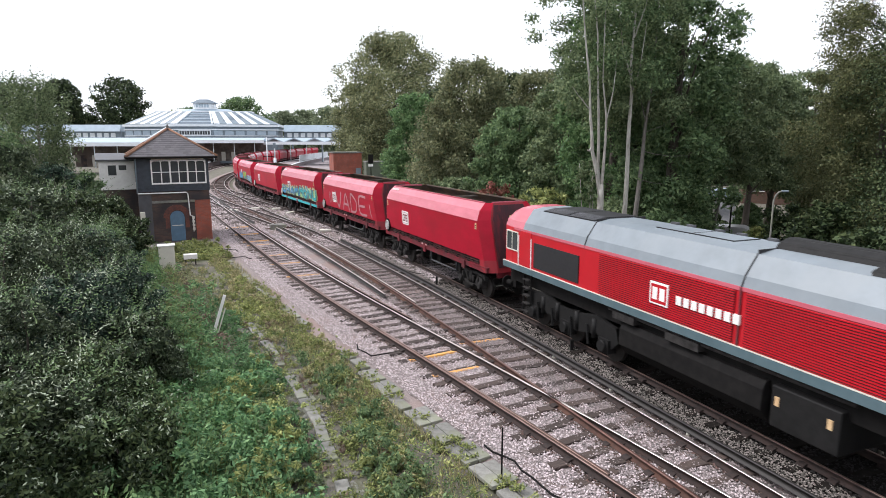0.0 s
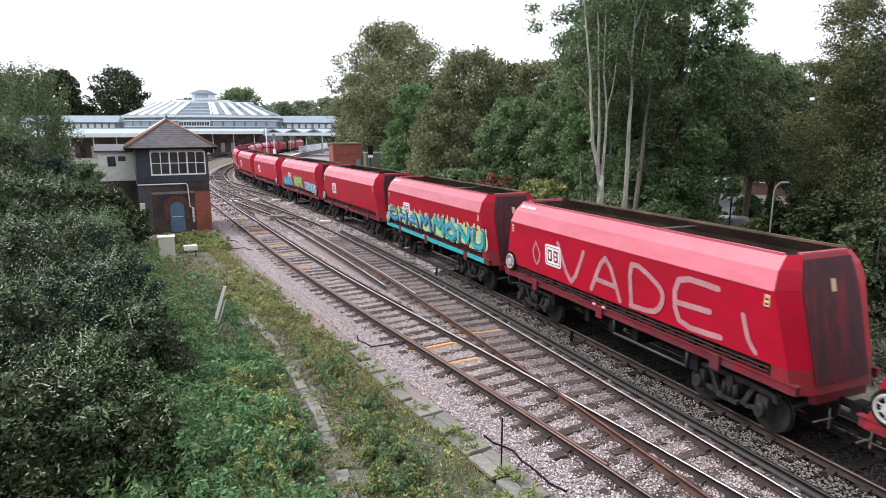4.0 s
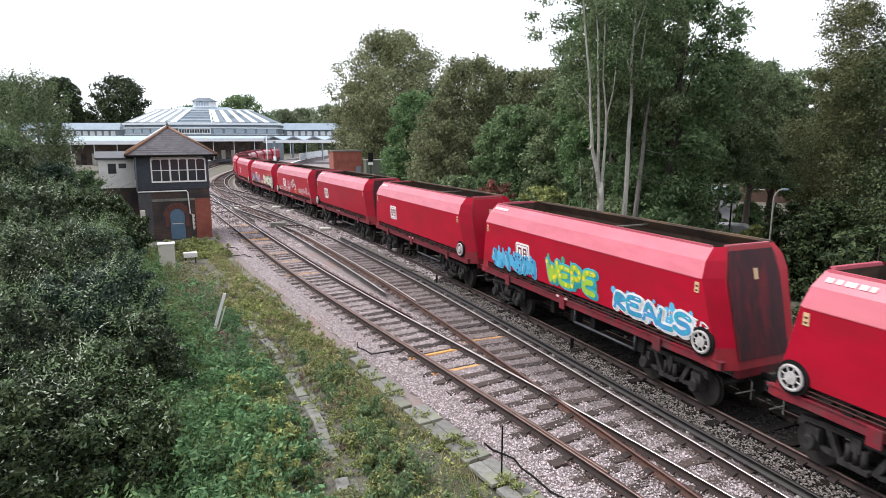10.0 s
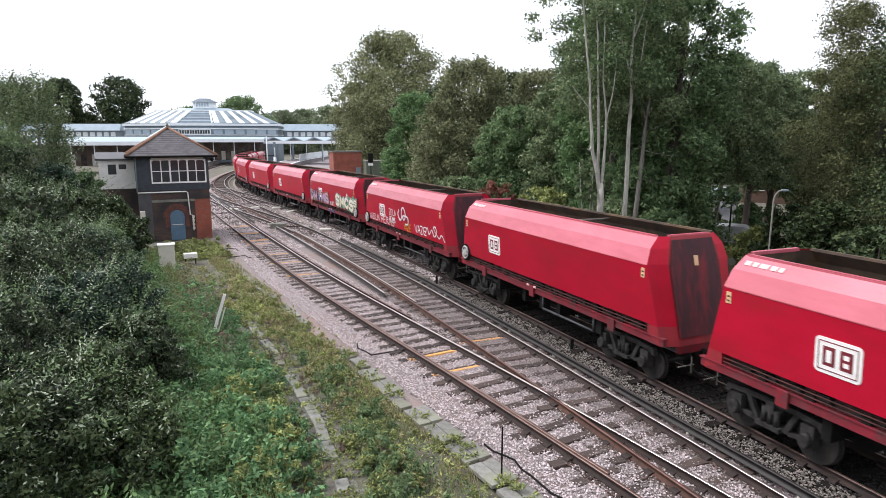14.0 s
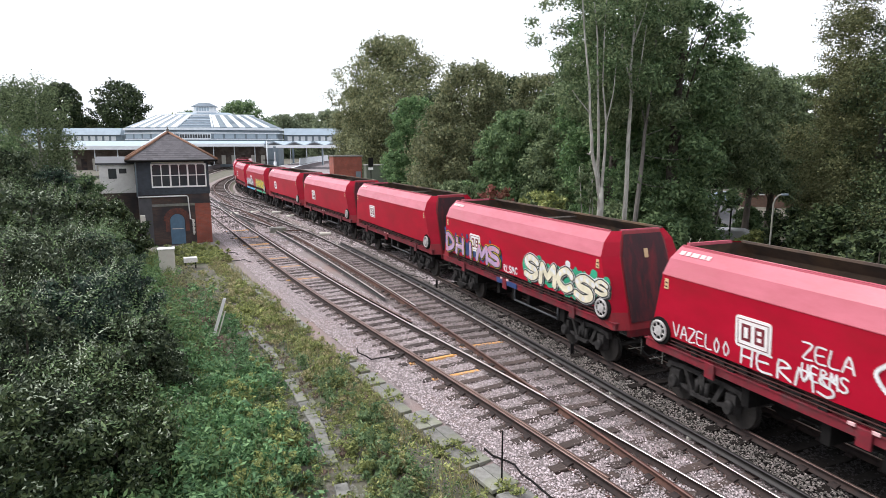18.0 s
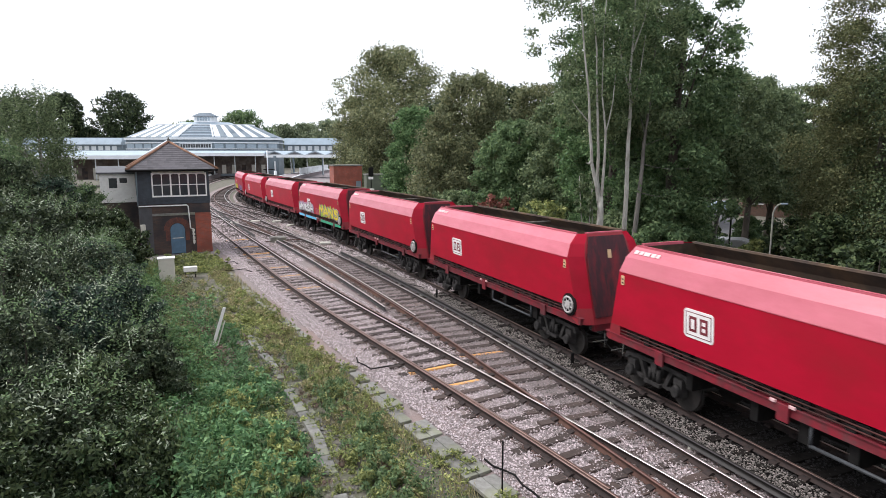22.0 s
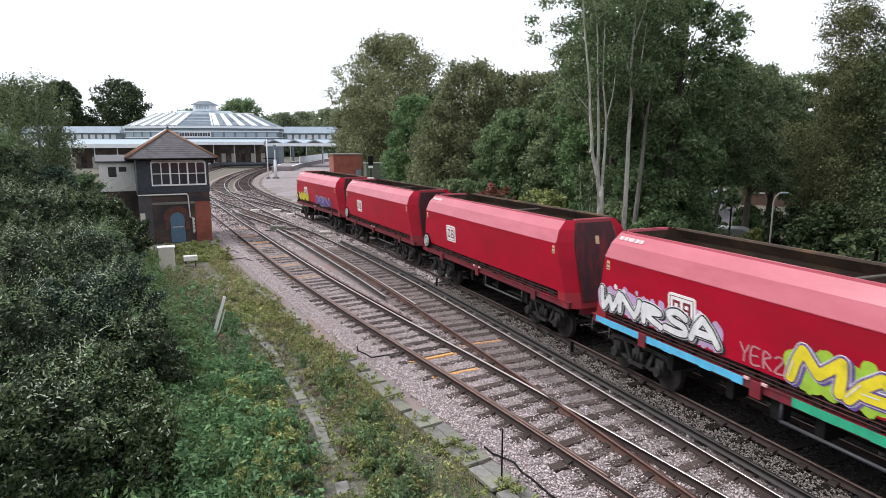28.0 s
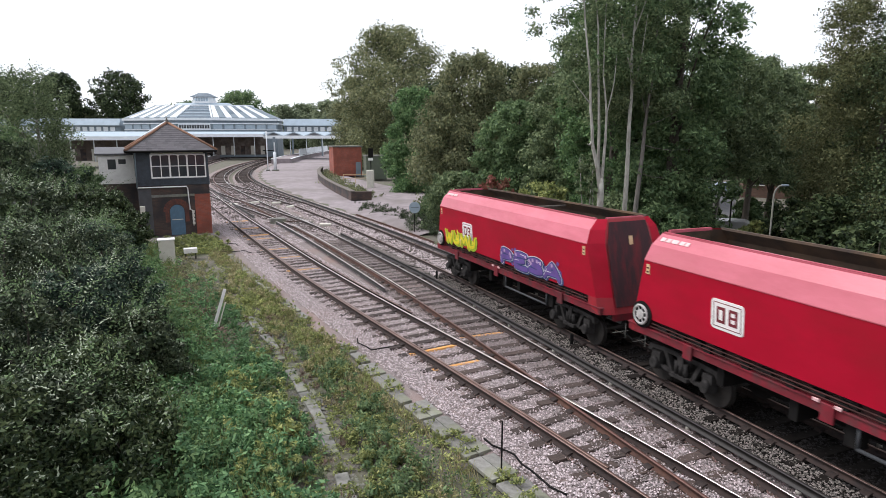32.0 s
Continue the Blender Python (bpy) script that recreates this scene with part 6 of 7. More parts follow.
for i, (px, d, h, r, lf) in enumerate([(785, 50, 3.6, 1.8, L_MID), (800, 44, 4.4, 2.4, L_DULL), (915, 37, 3.4, 2.0, L_MIDLIT), (1010, 31, 3.6, 1.8, L_MID), (1085, 33, 4.0, 2.4, L_DULL), (1170, 30, 3.6, 2.2, L_MID), (1208, 33, 3.0, 1.6, L_DULL), (1350, 30, 2.8, 1.3, L_LIGHT), (1410, 29, 4.0, 2.0, L_DARK), (1480, 26, 4.4, 2.2, L_DARK), (1570, 21, 4.0, 2.0, L_DARK), (790, 60, 4.6, 1.8, L_LIGHT), (1120, 27, 2.6, 1.3, L_MID), (1258, 44, 1.9, 1.3, L_DARK), (1328, 43, 2.6, 1.3, L_MID)]):
    plant("shrub", "dense green shrub at the edge of the wood", px, d, h, r, lf, M_BARKD, 60 + i, n=7000, size=0.14, base=0.02, k=50, category="shrub", limbs=4)
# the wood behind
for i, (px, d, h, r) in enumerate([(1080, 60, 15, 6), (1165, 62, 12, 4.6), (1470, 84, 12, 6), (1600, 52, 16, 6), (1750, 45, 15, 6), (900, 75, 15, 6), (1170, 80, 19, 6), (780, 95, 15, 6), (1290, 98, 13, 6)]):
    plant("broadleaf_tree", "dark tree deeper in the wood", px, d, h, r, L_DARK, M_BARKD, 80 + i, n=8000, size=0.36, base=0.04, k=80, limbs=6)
# scrub side
plant("birch_tree", "slender drooping birch behind the scrub", 72, 36, 10.6, 2.5, L_DULL, M_BARK, 100, n=24000, size=0.10, base=0.08, k=150, limbs=10, flat=1.5)
for i, (px, d, h, r, lf) in enumerate([(-60, 30, 8.0, 3.2, L_MID), (15, 30, 6.0, 2.4, L_SCRUB), (95, 34, 5.0, 2.1, L_IVY), (150, 35, 4.5, 1.6, L_MID), (200, 33, 3.3, 1.5, L_DARK), (125, 28, 4.0, 2.0, L_DARK), (40, 24, 4.5, 2.3, L_SCRUB), (-80, 20, 5.0, 2.3, L_DARK), (165, 27, 2.6, 1.4, L_MID)]):
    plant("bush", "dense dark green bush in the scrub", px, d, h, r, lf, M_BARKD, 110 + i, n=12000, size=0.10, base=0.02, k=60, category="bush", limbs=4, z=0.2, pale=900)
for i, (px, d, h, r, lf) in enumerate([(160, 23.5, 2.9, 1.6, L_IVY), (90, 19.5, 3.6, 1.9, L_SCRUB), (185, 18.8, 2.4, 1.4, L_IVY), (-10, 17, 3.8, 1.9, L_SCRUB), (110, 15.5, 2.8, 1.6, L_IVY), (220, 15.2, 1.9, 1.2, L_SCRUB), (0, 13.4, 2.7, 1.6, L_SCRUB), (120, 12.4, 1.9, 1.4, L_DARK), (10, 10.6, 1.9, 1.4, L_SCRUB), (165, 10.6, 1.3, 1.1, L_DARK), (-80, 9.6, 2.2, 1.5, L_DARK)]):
    plant("bush", "tangled bramble and elder bush with pale undersides and painted glints", px, d, h, r, lf, M_BARKD, 130 + i, n=13000, size=0.062, base=0.02, k=52, category="bush", limbs=4, z=0.25, pale=1500)


def patch(name, label, quad, n, h, size, material, seed, category="weeds"):
    """Low weeds over a strip: quad gives four corner places on the ground."""
    rng = np.random.default_rng(seed)
    q = np.array(quad, float)
    u, w = rng.uniform(0, 1, n), rng.uniform(0, 1, n)
    p = (q[0] * ((1 - u) * (1 - w))[:, None] + q[1] * (u * (1 - w))[:, None] + q[2] * (u * w)[:, None] + q[3] * ((1 - u) * w)[:, None])
    tall = h * (0.35 + 0.65 * (np.sin(p[:, 0] * 1.9 + seed) * np.sin(p[:, 1] * 1.3 + seed * 2) * 0.5 + 0.5))
    z = rng.uniform(0, 1, n) ** 0.7 * tall
    g = np.array([ground_height(a, b) for a, b in p])
    c = np.stack([p[:, 0], p[:, 1], g + z], 1)
    d = rng.normal(size=(n, 3)) * np.array([1, 1, 0.5])
    d /= np.linalg.norm(d, axis=1, keepdims=True)
    t = np.cross(d, rng.normal(size=(n, 3)))
    t /= np.linalg.norm(t, axis=1, keepdims=True)
    s = size * rng.uniform(0.5, 1.4, (n, 1))
    v = np.stack([c - d * s, c + t * s * 0.4, c + d * s, c - t * s * 0.4], 1)
    return tagged(new(name, np_mesh(name, v.reshape(-1, 3), np.arange(4 * n).reshape(n, 4), material)), label, category, "", "stuff")


def blades(name, label, quad, n, h, material, seed):
    """Upright grass blades and dry stalks."""
    rng = np.random.default_rng(seed)
    q = np.array(quad, float)
    u, w = rng.uniform(0, 1, n), rng.uniform(0, 1, n)
    p = (q[0] * ((1 - u) * (1 - w))[:, None] + q[1] * (u * (1 - w))[:, None] + q[2] * (u * w)[:, None] + q[3] * ((1 - u) * w)[:, None])
    keep = np.sin(p[:, 0] * 2.3 + seed) * np.sin(p[:, 1] * 1.7 + seed) + rng.uniform(-0.6, 0.5, n) > 0
    p = p[keep]
    n = len(p)
    g = np.array([ground_height(a, b) for a, b in p])
    b0 = np.stack([p[:, 0], p[:, 1], g], 1)
    a = rng.uniform(0, math.tau, n)
    side = np.stack([np.cos(a), np.sin(a), 0 * a], 1) * 0.011
    hh = h * rng.uniform(0.3, 1.2, (n, 1))
    tip = b0 + np.array([0, 0, 1.0]) * hh + rng.normal(size=(n, 3)) * np.array([0.3, 0.3, 0]) * hh
    v = np.stack([b0 - side, b0 + side, tip], 1)
    return tagged(new(name, np_mesh(name, v.reshape(-1, 3), np.arange(3 * n).reshape(n, 3), material)), label, "grass", "", "stuff")


def along_a(y0, y1, o0, o1):
    out = []
    for y, o in ((y0, o0), (y0, o1), (y1, o1), (y1, o0)):
        a = line_a(np.array([float(y)]), o)
        out.append((float(a[0][0]), float(a[1][0])))
    return out


patch("nettle_bed", "bright green nettles and brambles on the bank", along_a(8, 26, -9.5, -6.2), 20000, 0.7, 0.06, L_BRIGHT, 200)
patch("nettle_bed", "dark green weeds on the bank", along_a(19, 40, -10.5, -6.0), 20000, 0.8, 0.065, L_MIDLIT, 201)
patch("nettle_bed", "tall green weeds by the signal box", along_a(36.5, 41, -6.2, -2.6), 5000, 0.6, 0.085, L_LIGHT, 202)
patch("dead_weeds", "reddish brown dead weeds on the bank", along_a(21, 33, -7.6, -5.4), 6000, 0.7, 0.05, M_DEADWEED, 207)
patch("weed_patch", "patchy yellowish weeds beside the concrete troughs", along_a(9, 36, -3.9, -2.85), 6000, 0.3, 0.04, L_LIGHT, 203)
patch("weed_patch", "low green weeds beside the concrete troughs", along_a(9, 24, -3.9, -3.0), 3500, 0.35, 0.04, L_MID, 208)
blades("rough_grass", "dry straw-coloured grass beside the concrete troughs", along_a(9, 44, -4.0, -2.8), 15000, 0.36, L_STRAW, 204)
blades("rough_grass", "green grass on the bank", along_a(8, 40, -9.5, -6.2), 28000, 0.75, L_LIGHT, 205)
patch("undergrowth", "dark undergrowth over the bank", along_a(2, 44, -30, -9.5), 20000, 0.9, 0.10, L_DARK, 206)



def weed_clumps(name, label, y0, y1, o0, o1, count, h, r, n, size, material, seed, line=line_a):
    """Separate leafy mounds of weeds over a strip beside the track."""
    rng = np.random.default_rng(seed)
    cl = []
    for _ in range(count):
        y = y0 + (y1 - y0) * rng.uniform(0, 1) ** 1.3
        a = line(np.array([y]), rng.uniform(o0, o1))
        x, y = float(a[0][0]), float(a[1][0])
        hh, rr = h * rng.uniform(0.5, 1.25), r * rng.uniform(0.6, 1.3)
        z = ground_height(x, y)
        for q in range(5):
            u = rng.uniform(0.1, 1)
            cl.append((x + rng.normal() * rr * 0.5, y + rng.normal() * rr * 0.5, z + hh * u, rr * (0.55 - 0.25 * u)))
    return tagged(new(name, foliage(name, rng, cl, n, size, material, 0.9, 0.6)), label, "weeds", "", "stuff")


EDGE_Y = (8.0, 9.6, 10.9, 12.2, 14.2, 16.5, 19.4, 21.3, 24.0, 27.0, 34.0)
EDGE_X = (-0.95, -1.45, -1.90, -2.37, -3.15, -4.25, -5.70, -6.80, -8.3, -9.9, -13.6)


def line_edge(s, off=0.0):
    """The old concrete edging, s metres ahead of the eye."""
    s = np.asarray(s, float)
    return np.interp(s, EDGE_Y, EDGE_X) + off, s, 0 * s - 0.38


weed_clumps("nettle_clumps", "bright green nettle clumps on the bank", 8.0, 26, -4.6, -0.95, 150, 0.85, 0.5, 36000, 0.066, L_BRIGHT, 220, line_edge)
weed_clumps("bramble_clumps", "dark bramble clumps on the bank", 8.0, 32, -5.6, -2.4, 80, 1.0, 0.6, 24000, 0.068, L_MIDLIT, 221, line_edge)
weed_clumps("willowherb", "tall thin green weeds beside the edging", 8.0, 16, -2.2, -0.6, 60, 0.9, 0.26, 13000, 0.05, L_LIGHT, 227, line_edge)
weed_clumps("edge_weeds", "low weeds creeping over the concrete edging", 8.3, 26, -0.7, 0.7, 230, 0.2, 0.17, 24000, 0.032, L_LIGHT, 233, line_edge)
weed_clumps("edge_nettles", "leafy nettles leaning over the edging", 8.3, 24, -1.3, -0.45, 110, 0.5, 0.24, 20000, 0.045, L_BRIGHT, 238, line_edge)
weed_clumps("wiry_weeds", "wiry grey-green weeds with thin stalks", 8.3, 20, -1.6, -0.3, 70, 0.95, 0.13, 9000, 0.03, L_DULL, 239, line_edge)
weed_clumps("box_weeds", "pale and green weeds in front of the signal box", 27, 40, -8.5, -4.5, 120, 0.6, 0.4, 12000, 0.05, L_OLIVE, 240)
weed_clumps("trough_weeds", "low weeds creeping over the trough lids", 8, 30, -3.05, -2.3, 150, 0.32, 0.17, 19000, 0.036, L_LIGHT, 234)
weed_clumps("dead_weeds", "reddish brown dry weeds between the concrete lines", 8.3, 22, -0.4, 1.7, 45, 0.42, 0.16, 5000, 0.03, M_DEADWEED, 235, line_edge)
rub_y = np.random.default_rng(236).uniform(8.4, 25, 2600)
rub_x = line_edge(rub_y)[0] + np.random.default_rng(237).normal(size=2600) * 0.28
stones("rubble", np.stack([rub_x, rub_y, [ground_height(a, b) + 0.02 for a, b in zip(rub_x, rub_y)]], 1), 0.045, M_CONC, "grey rubble along the old edging")
weed_clumps("yellow_weeds", "yellowish green weeds between the troughs", 8.3, 25, 0.55, 1.75, 110, 0.42, 0.25, 21000, 0.042, L_LIGHT, 222, line_edge)
weed_clumps("green_weeds", "leafy green weeds beside the concrete edging", 8.3, 18, 0.6, 1.7, 60, 0.55, 0.3, 12000, 0.05, L_MID, 228, line_edge)
weed_clumps("yellow_weeds", "yellowish green weeds along the cess", 24, 37, -4.6, -2.9, 60, 0.42, 0.26, 9000, 0.05, L_LIGHT, 229)
weed_clumps("straw_weeds", "dry straw-coloured seeding weeds", 8.3, 26, 0.5, 1.9, 70, 0.5, 0.2, 10000, 0.036, L_STRAW, 223, line_edge)
weed_clumps("straw_weeds", "dry straw-coloured seeding weeds by the signal box", 26, 40, -6.3, -2.85, 60, 0.5, 0.25, 9000, 0.045, L_STRAW, 230)
weed_clumps("tall_weeds", "tall green weeds by the signal box", 36.5, 40.5, -6.0, -2.5, 22, 0.75, 0.35, 6000, 0.08, L_LIGHT, 224)
def line_wall(s, off=0.0):
    """The low wall that runs away from the train's track, counted along it."""
    return line_c(s, off + 5.9 + 0.145 * (np.asarray(s, float) - 60))


weed_clumps("yard_edge_weeds", "dry and green weeds behind the yard wall", 62, 112, 0.7, 3.0, 150, 0.9, 0.7, 14000, 0.11, L_OLIVE, 231, line_wall)
weed_clumps("yard_bank_weeds", "dull green weeds on the bank by the spare rail", 34, 56, 4.2, 6.4, 50, 0.7, 0.5, 7000, 0.07, L_SCRUB, 232, line_c)
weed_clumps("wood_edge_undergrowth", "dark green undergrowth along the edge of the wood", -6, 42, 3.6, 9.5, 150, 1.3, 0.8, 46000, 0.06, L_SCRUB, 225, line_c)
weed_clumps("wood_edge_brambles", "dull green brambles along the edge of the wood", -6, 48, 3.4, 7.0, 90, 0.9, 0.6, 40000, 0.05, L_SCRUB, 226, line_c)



def leafy_shoots(name, label, places, count, seed, material, leaf=0.07):
    """Arching shoots with paired leaves that stand out of the scrub; places are (x, y, z, radius)."""
    rng = np.random.default_rng(seed)
    vs = []
    for _ in range(count):
        px, py, pz, pr = places[int(rng.integers(len(places)))]
        a = rng.uniform(0, math.tau)
        q = pr * math.sqrt(rng.uniform(0, 1))
        p0 = np.array([px + q * math.cos(a), py + q * math.sin(a), pz - 0.35 * q])
        ln = rng.uniform(0.6, 1.4)
        d = np.array([math.cos(a) * 0.55 + rng.normal() * 0.25, math.sin(a) * 0.55 + rng.normal() * 0.25, 1.0])
        side = np.cross(d, rng.normal(size=3))
        side /= np.linalg.norm(side)
        m = int(ln * 16)
        for i in range(m):
            u = i / m
            c = p0 + d * ln * u + np.array([0, 0, -0.45]) * ln * u * u
            sg = 1 if i % 2 else -1
            t = side * sg * 0.85 + d * 0.35 + rng.normal(size=3) * 0.25
            t /= np.linalg.norm(t)
            b = np.cross(t, d + rng.normal(size=3) * 0.4)
            b /= np.linalg.norm(b)
            s = leaf * (1.15 - 0.6 * u) * rng.uniform(0.7, 1.25)
            vs += [c, c + t * s + b * s * 0.36, c + t * s * 2.0, c + t * s - b * s * 0.36]
    n = len(vs) // 4
    return tagged(new(name, np_mesh(name, np.array(vs), np.arange(4 * n).reshape(n, 4), material)), label, "shrubs", "", "stuff")


SCRUB = [(*at(px, d), z + 0.2, r) for px, d, z, r in ((160, 23.5, 3.0, 1.4), (90, 19.5, 3.6, 1.6), (185, 18.8, 2.5, 1.1), (-10, 17, 3.8, 1.6), (110, 15.5, 2.9, 1.3), (220, 15.2, 2.0, 1.0), (0, 13.4, 2.8, 1.3), (120, 12.4, 2.0, 1.1), (10, 10.6, 2.0, 1.1), (165, 10.6, 1.4, 0.9), (125, 28, 4.1, 1.6), (40, 24, 4.6, 1.8), (165, 27, 2.7, 1.2))]
leafy_shoots("leafy_shoots", "arching leafy shoots standing out of the scrub", SCRUB, 420, 230, L_MID, 0.05)
leafy_shoots("leafy_shoots", "arching shoots with pale grey-green leaves", SCRUB, 120, 231, L_PALE, 0.042)

# ---- concrete troughs ----
lid = mesh_of("trough_lid", box(-0.16, -0.447, -0.09, 0.16, 0.447, 0.0, 0.012), M_CONC)
tr = thing("cable_trough", "weathered concrete cable trough lids beside the track", "cable trough")
for i, y in enumerate(np.arange(9.2, 44, 0.90)):
    for k, off in enumerate((-2.24 - 0.026 * max(y - 15, 0), -2.58)):
        if (k == 1 and y > 19.0) or (k == 0 and (20.6 < y < 23 or 25.5 < y < 27 or i % 11 == 8)):
            continue
        x, yy, h = [float(v[0]) for v in line_a(np.array([y]), off)]
        o = new("lid", lid)
        o.parent = tr
        o.matrix_local = pose(x, yy, -0.215 + 0.010 * math.sin(i * 3.1 + k), 1.0 * math.sin(i), 1.5 * math.cos(i * 2), -math.degrees(h) + 1.5 * math.sin(i * 1.7))
edge = thing("concrete_edging", "broken line of old concrete edging in the weeds", "edging")
eb = mesh_of("edging_block", box(-0.14, -0.43, -0.3, 0.14, 0.43, 0.08, 0.03), M_CONC)
for i, y in enumerate(np.arange(8.6, 24.6, 0.80)):
    x, slope_ = float(np.interp(y, EDGE_Y, EDGE_X)), float(np.interp(y + 0.4, EDGE_Y, EDGE_X) - np.interp(y - 0.4, EDGE_Y, EDGE_X)) / 0.8
    if i % 7 == 4:
        continue
    o = new("block", eb)
    o.parent = edge
    o.matrix_local = pose(x, y, ground_height(x, y) + 0.02, 1.5 * math.sin(i * 2), 2 * math.cos(i), math.degrees(math.atan(-slope_)) + 3 * math.sin(i * 1.9))

# ---- small lineside things ----
c = thing("equipment_cabinet", "pale grey lineside equipment cabinet", "cabinet", pose(-14.3, 31.2, -0.3, 0, 0, 25))
part("body", box(-0.38, -0.28, 0, 0.38, 0.28, 1.45, 0.02), M_CREAM, c)
part("lid", box(-0.42, -0.32, 1.45, 0.42, 0.32, 1.52, 0.02), M_WHITE, c)
c = thing("junction_box", "low white lineside junction box on legs", "junction box", pose(-14.0, 33.4, -0.3, 0, 0, 25))
part("body", box(-0.35, -0.2, 0.35, 0.35, 0.2, 0.62, 0.02), M_WHITE, c)
for sx in (-1, 1):
    part("leg", box(sx * 0.25 - 0.03, -0.05, 0, sx * 0.25 + 0.03, 0.05, 0.36), M_UNDER, c)
c = thing("white_post", "leaning white marker post with a bent stay", "post", pose(-8.03, 20.7, -0.1, 0, 18, 20))
part("post", box(-0.05, -0.03, 0, 0.05, 0.03, 1.35), M_WHITE, c)
part("stay", box(0.12, -0.02, 0, 0.16, 0.02, 0.9), M_CREAM, c)
c = thing("thin_post", "thin dark steel post beside the track", "post", pose(1.18, 11.35, -0.25))
bm = bmesh.new()
rod(bm, (0, 0, 0), (0, 0, 1.15), 0.018, seg=6)
part("post", bm, M_UNDER, c)
c = thing("round_sign", "round pale sign on a dark pole beside the line", "sign", pose(-2.0, 43.0, -0.3, 0, 0, 5))
bm = bmesh.new()
rod(bm, (0, 0, 0), (0, 0, 2.2), 0.035, seg=8)
part("pole", bm, M_UNDER, c)
bm = bmesh.new()
rod(bm, (0, -0.06, 1.75), (0, -0.03, 1.75), 0.40, seg=28)
b = part("board", bm, M_PALEROOF, c)
part("bar", box(-0.28, -0.072, 1.72, 0.28, -0.061, 1.80), M_STBLUE, b)
c = thing("point_machine", "grey point machine beside the middle track", "point machine", pose(-12.4, 46.6, -0.2, 0, 0, 26))
part("case", box(-0.3, -0.45, 0, 0.3, 0.45, 0.42, 0.05), M_CONC, c)
part("rod", box(-1.2, -0.04, 0.08, 1.6, 0.04, 0.14), M_RUST, c)

# ---- cables, covers and posts in the ballast ----
for i, pts in enumerate((((-14.6, 38.6), (-13.9, 37.2), (-13.0, 37.6), (-12.2, 36.4)), ((-13.6, 35.6), (-12.4, 34.6), (-11.6, 35.2), (-10.6, 34.0)), ((-2.9, 19.4), (-2.3, 18.3), (-1.3, 18.9), (-0.4, 18.4)), ((0.9, 12.6), (1.5, 11.9), (1.9, 11.0), (2.5, 10.2)), ((-2.2, 31.5), (-1.2, 30.4), (0.2, 30.2), (0.9, 28.8)))):
    c = thing("cable", "black cable lying on the ballast", "cable")
    bm = bmesh.new()
    q = []
    for (x0, y0), (x1, y1) in zip(pts, pts[1:]):
        for u in (0, 0.33, 0.66):
            q.append((x0 + (x1 - x0) * u + 0.06 * math.sin(9 * u + i), y0 + (y1 - y0) * u + 0.05 * math.cos(7 * u), -0.15))
    tube(bm, q, 0.022, seg=6)
    part("sheath", bm, M_UNDER, c)
for x, y, r in ((-20.2, 59.0, 20), (-18.6, 60.5, 40), (-16.4, 60.2, 30), (-8.8, 45.4, 10), (-14.2, 57.0, 60)):
    c = thing("point_cover", "pale cover beside the points", "cover", pose(x, y, -0.2, 0, 0, r))
    part("cover", box(-0.42, -0.24, 0, 0.42, 0.24, 0.18, 0.06), M_CREAM, c)
for x, y in ((4.15, 18.9), (-0.3, 28.2)):
    c = thing("marker_post", "short dark marker post between the tracks", "post", pose(x, y, -0.22))
    part("post", box(-0.05, -0.05, 0, 0.05, 0.05, 0.42, 0.01), M_UNDER, c)

# ---- station ----
ST = thing("station_building", "pale blue-grey station hall with a faceted glazed roof and cupola", "station building", pose(-72.0, 190, 0, 0, 0, 4) @ Matrix.Diagonal((0.90, 0.90, 0.93, 1)))


def frustum(bm, hw0, hd0, z0, hw1, hd1, z1, ch0, ch1, mi=0):
    """A tier over a long shape with cut corners; ch: how far the corners are cut along and across."""
    def ring(hw, hd, c, z):
        cx, cy = c
        return [bm.verts.new(v) for v in ((-hw + cx, -hd, z), (hw - cx, -hd, z), (hw, -hd + cy, z), (hw, hd - cy, z), (hw - cx, hd, z), (-hw + cx, hd, z), (-hw, hd - cy, z), (-hw, -hd + cy, z))]
    a, b = ring(hw0, hd0, ch0, z0), ring(hw1, hd1, ch1, z1)
    for i in range(8):
        bm.faces.new((a[i], a[(i + 1) % 8], b[(i + 1) % 8], b[i])).material_index = mi
    bm.faces.new(b).material_index = mi


CH = (19.0, 7.0)
bm = bmesh.new()
frustum(bm, 24.5, 12, 0, 24.5, 12, 12.1, CH, CH)
part("wall", bm, M_STBLUE, ST)
for z, t_, g_ in ((7.3, 0.5, 0.5), (8.35, 0.25, 0.25), (10.2, 0.35, 0.3), (11.3, 0.7, 0.5)):
    bm = bmesh.new()
    frustum(bm, 24.5 + g_, 12 + g_, z, 24.5 + g_, 12 + g_, z + t_, CH, CH)
    part("cornice", bm, M_STWHITE, ST, "white cornice band")
bm = bmesh.new()
frustum(bm, 24.6, 12.1, 12.0, 15.5, 5.0, 16.0, CH, (12.5, 3.0))
part("roof", bm, M_DARKROOF, ST, "slate-blue faceted roof with pale glazing")
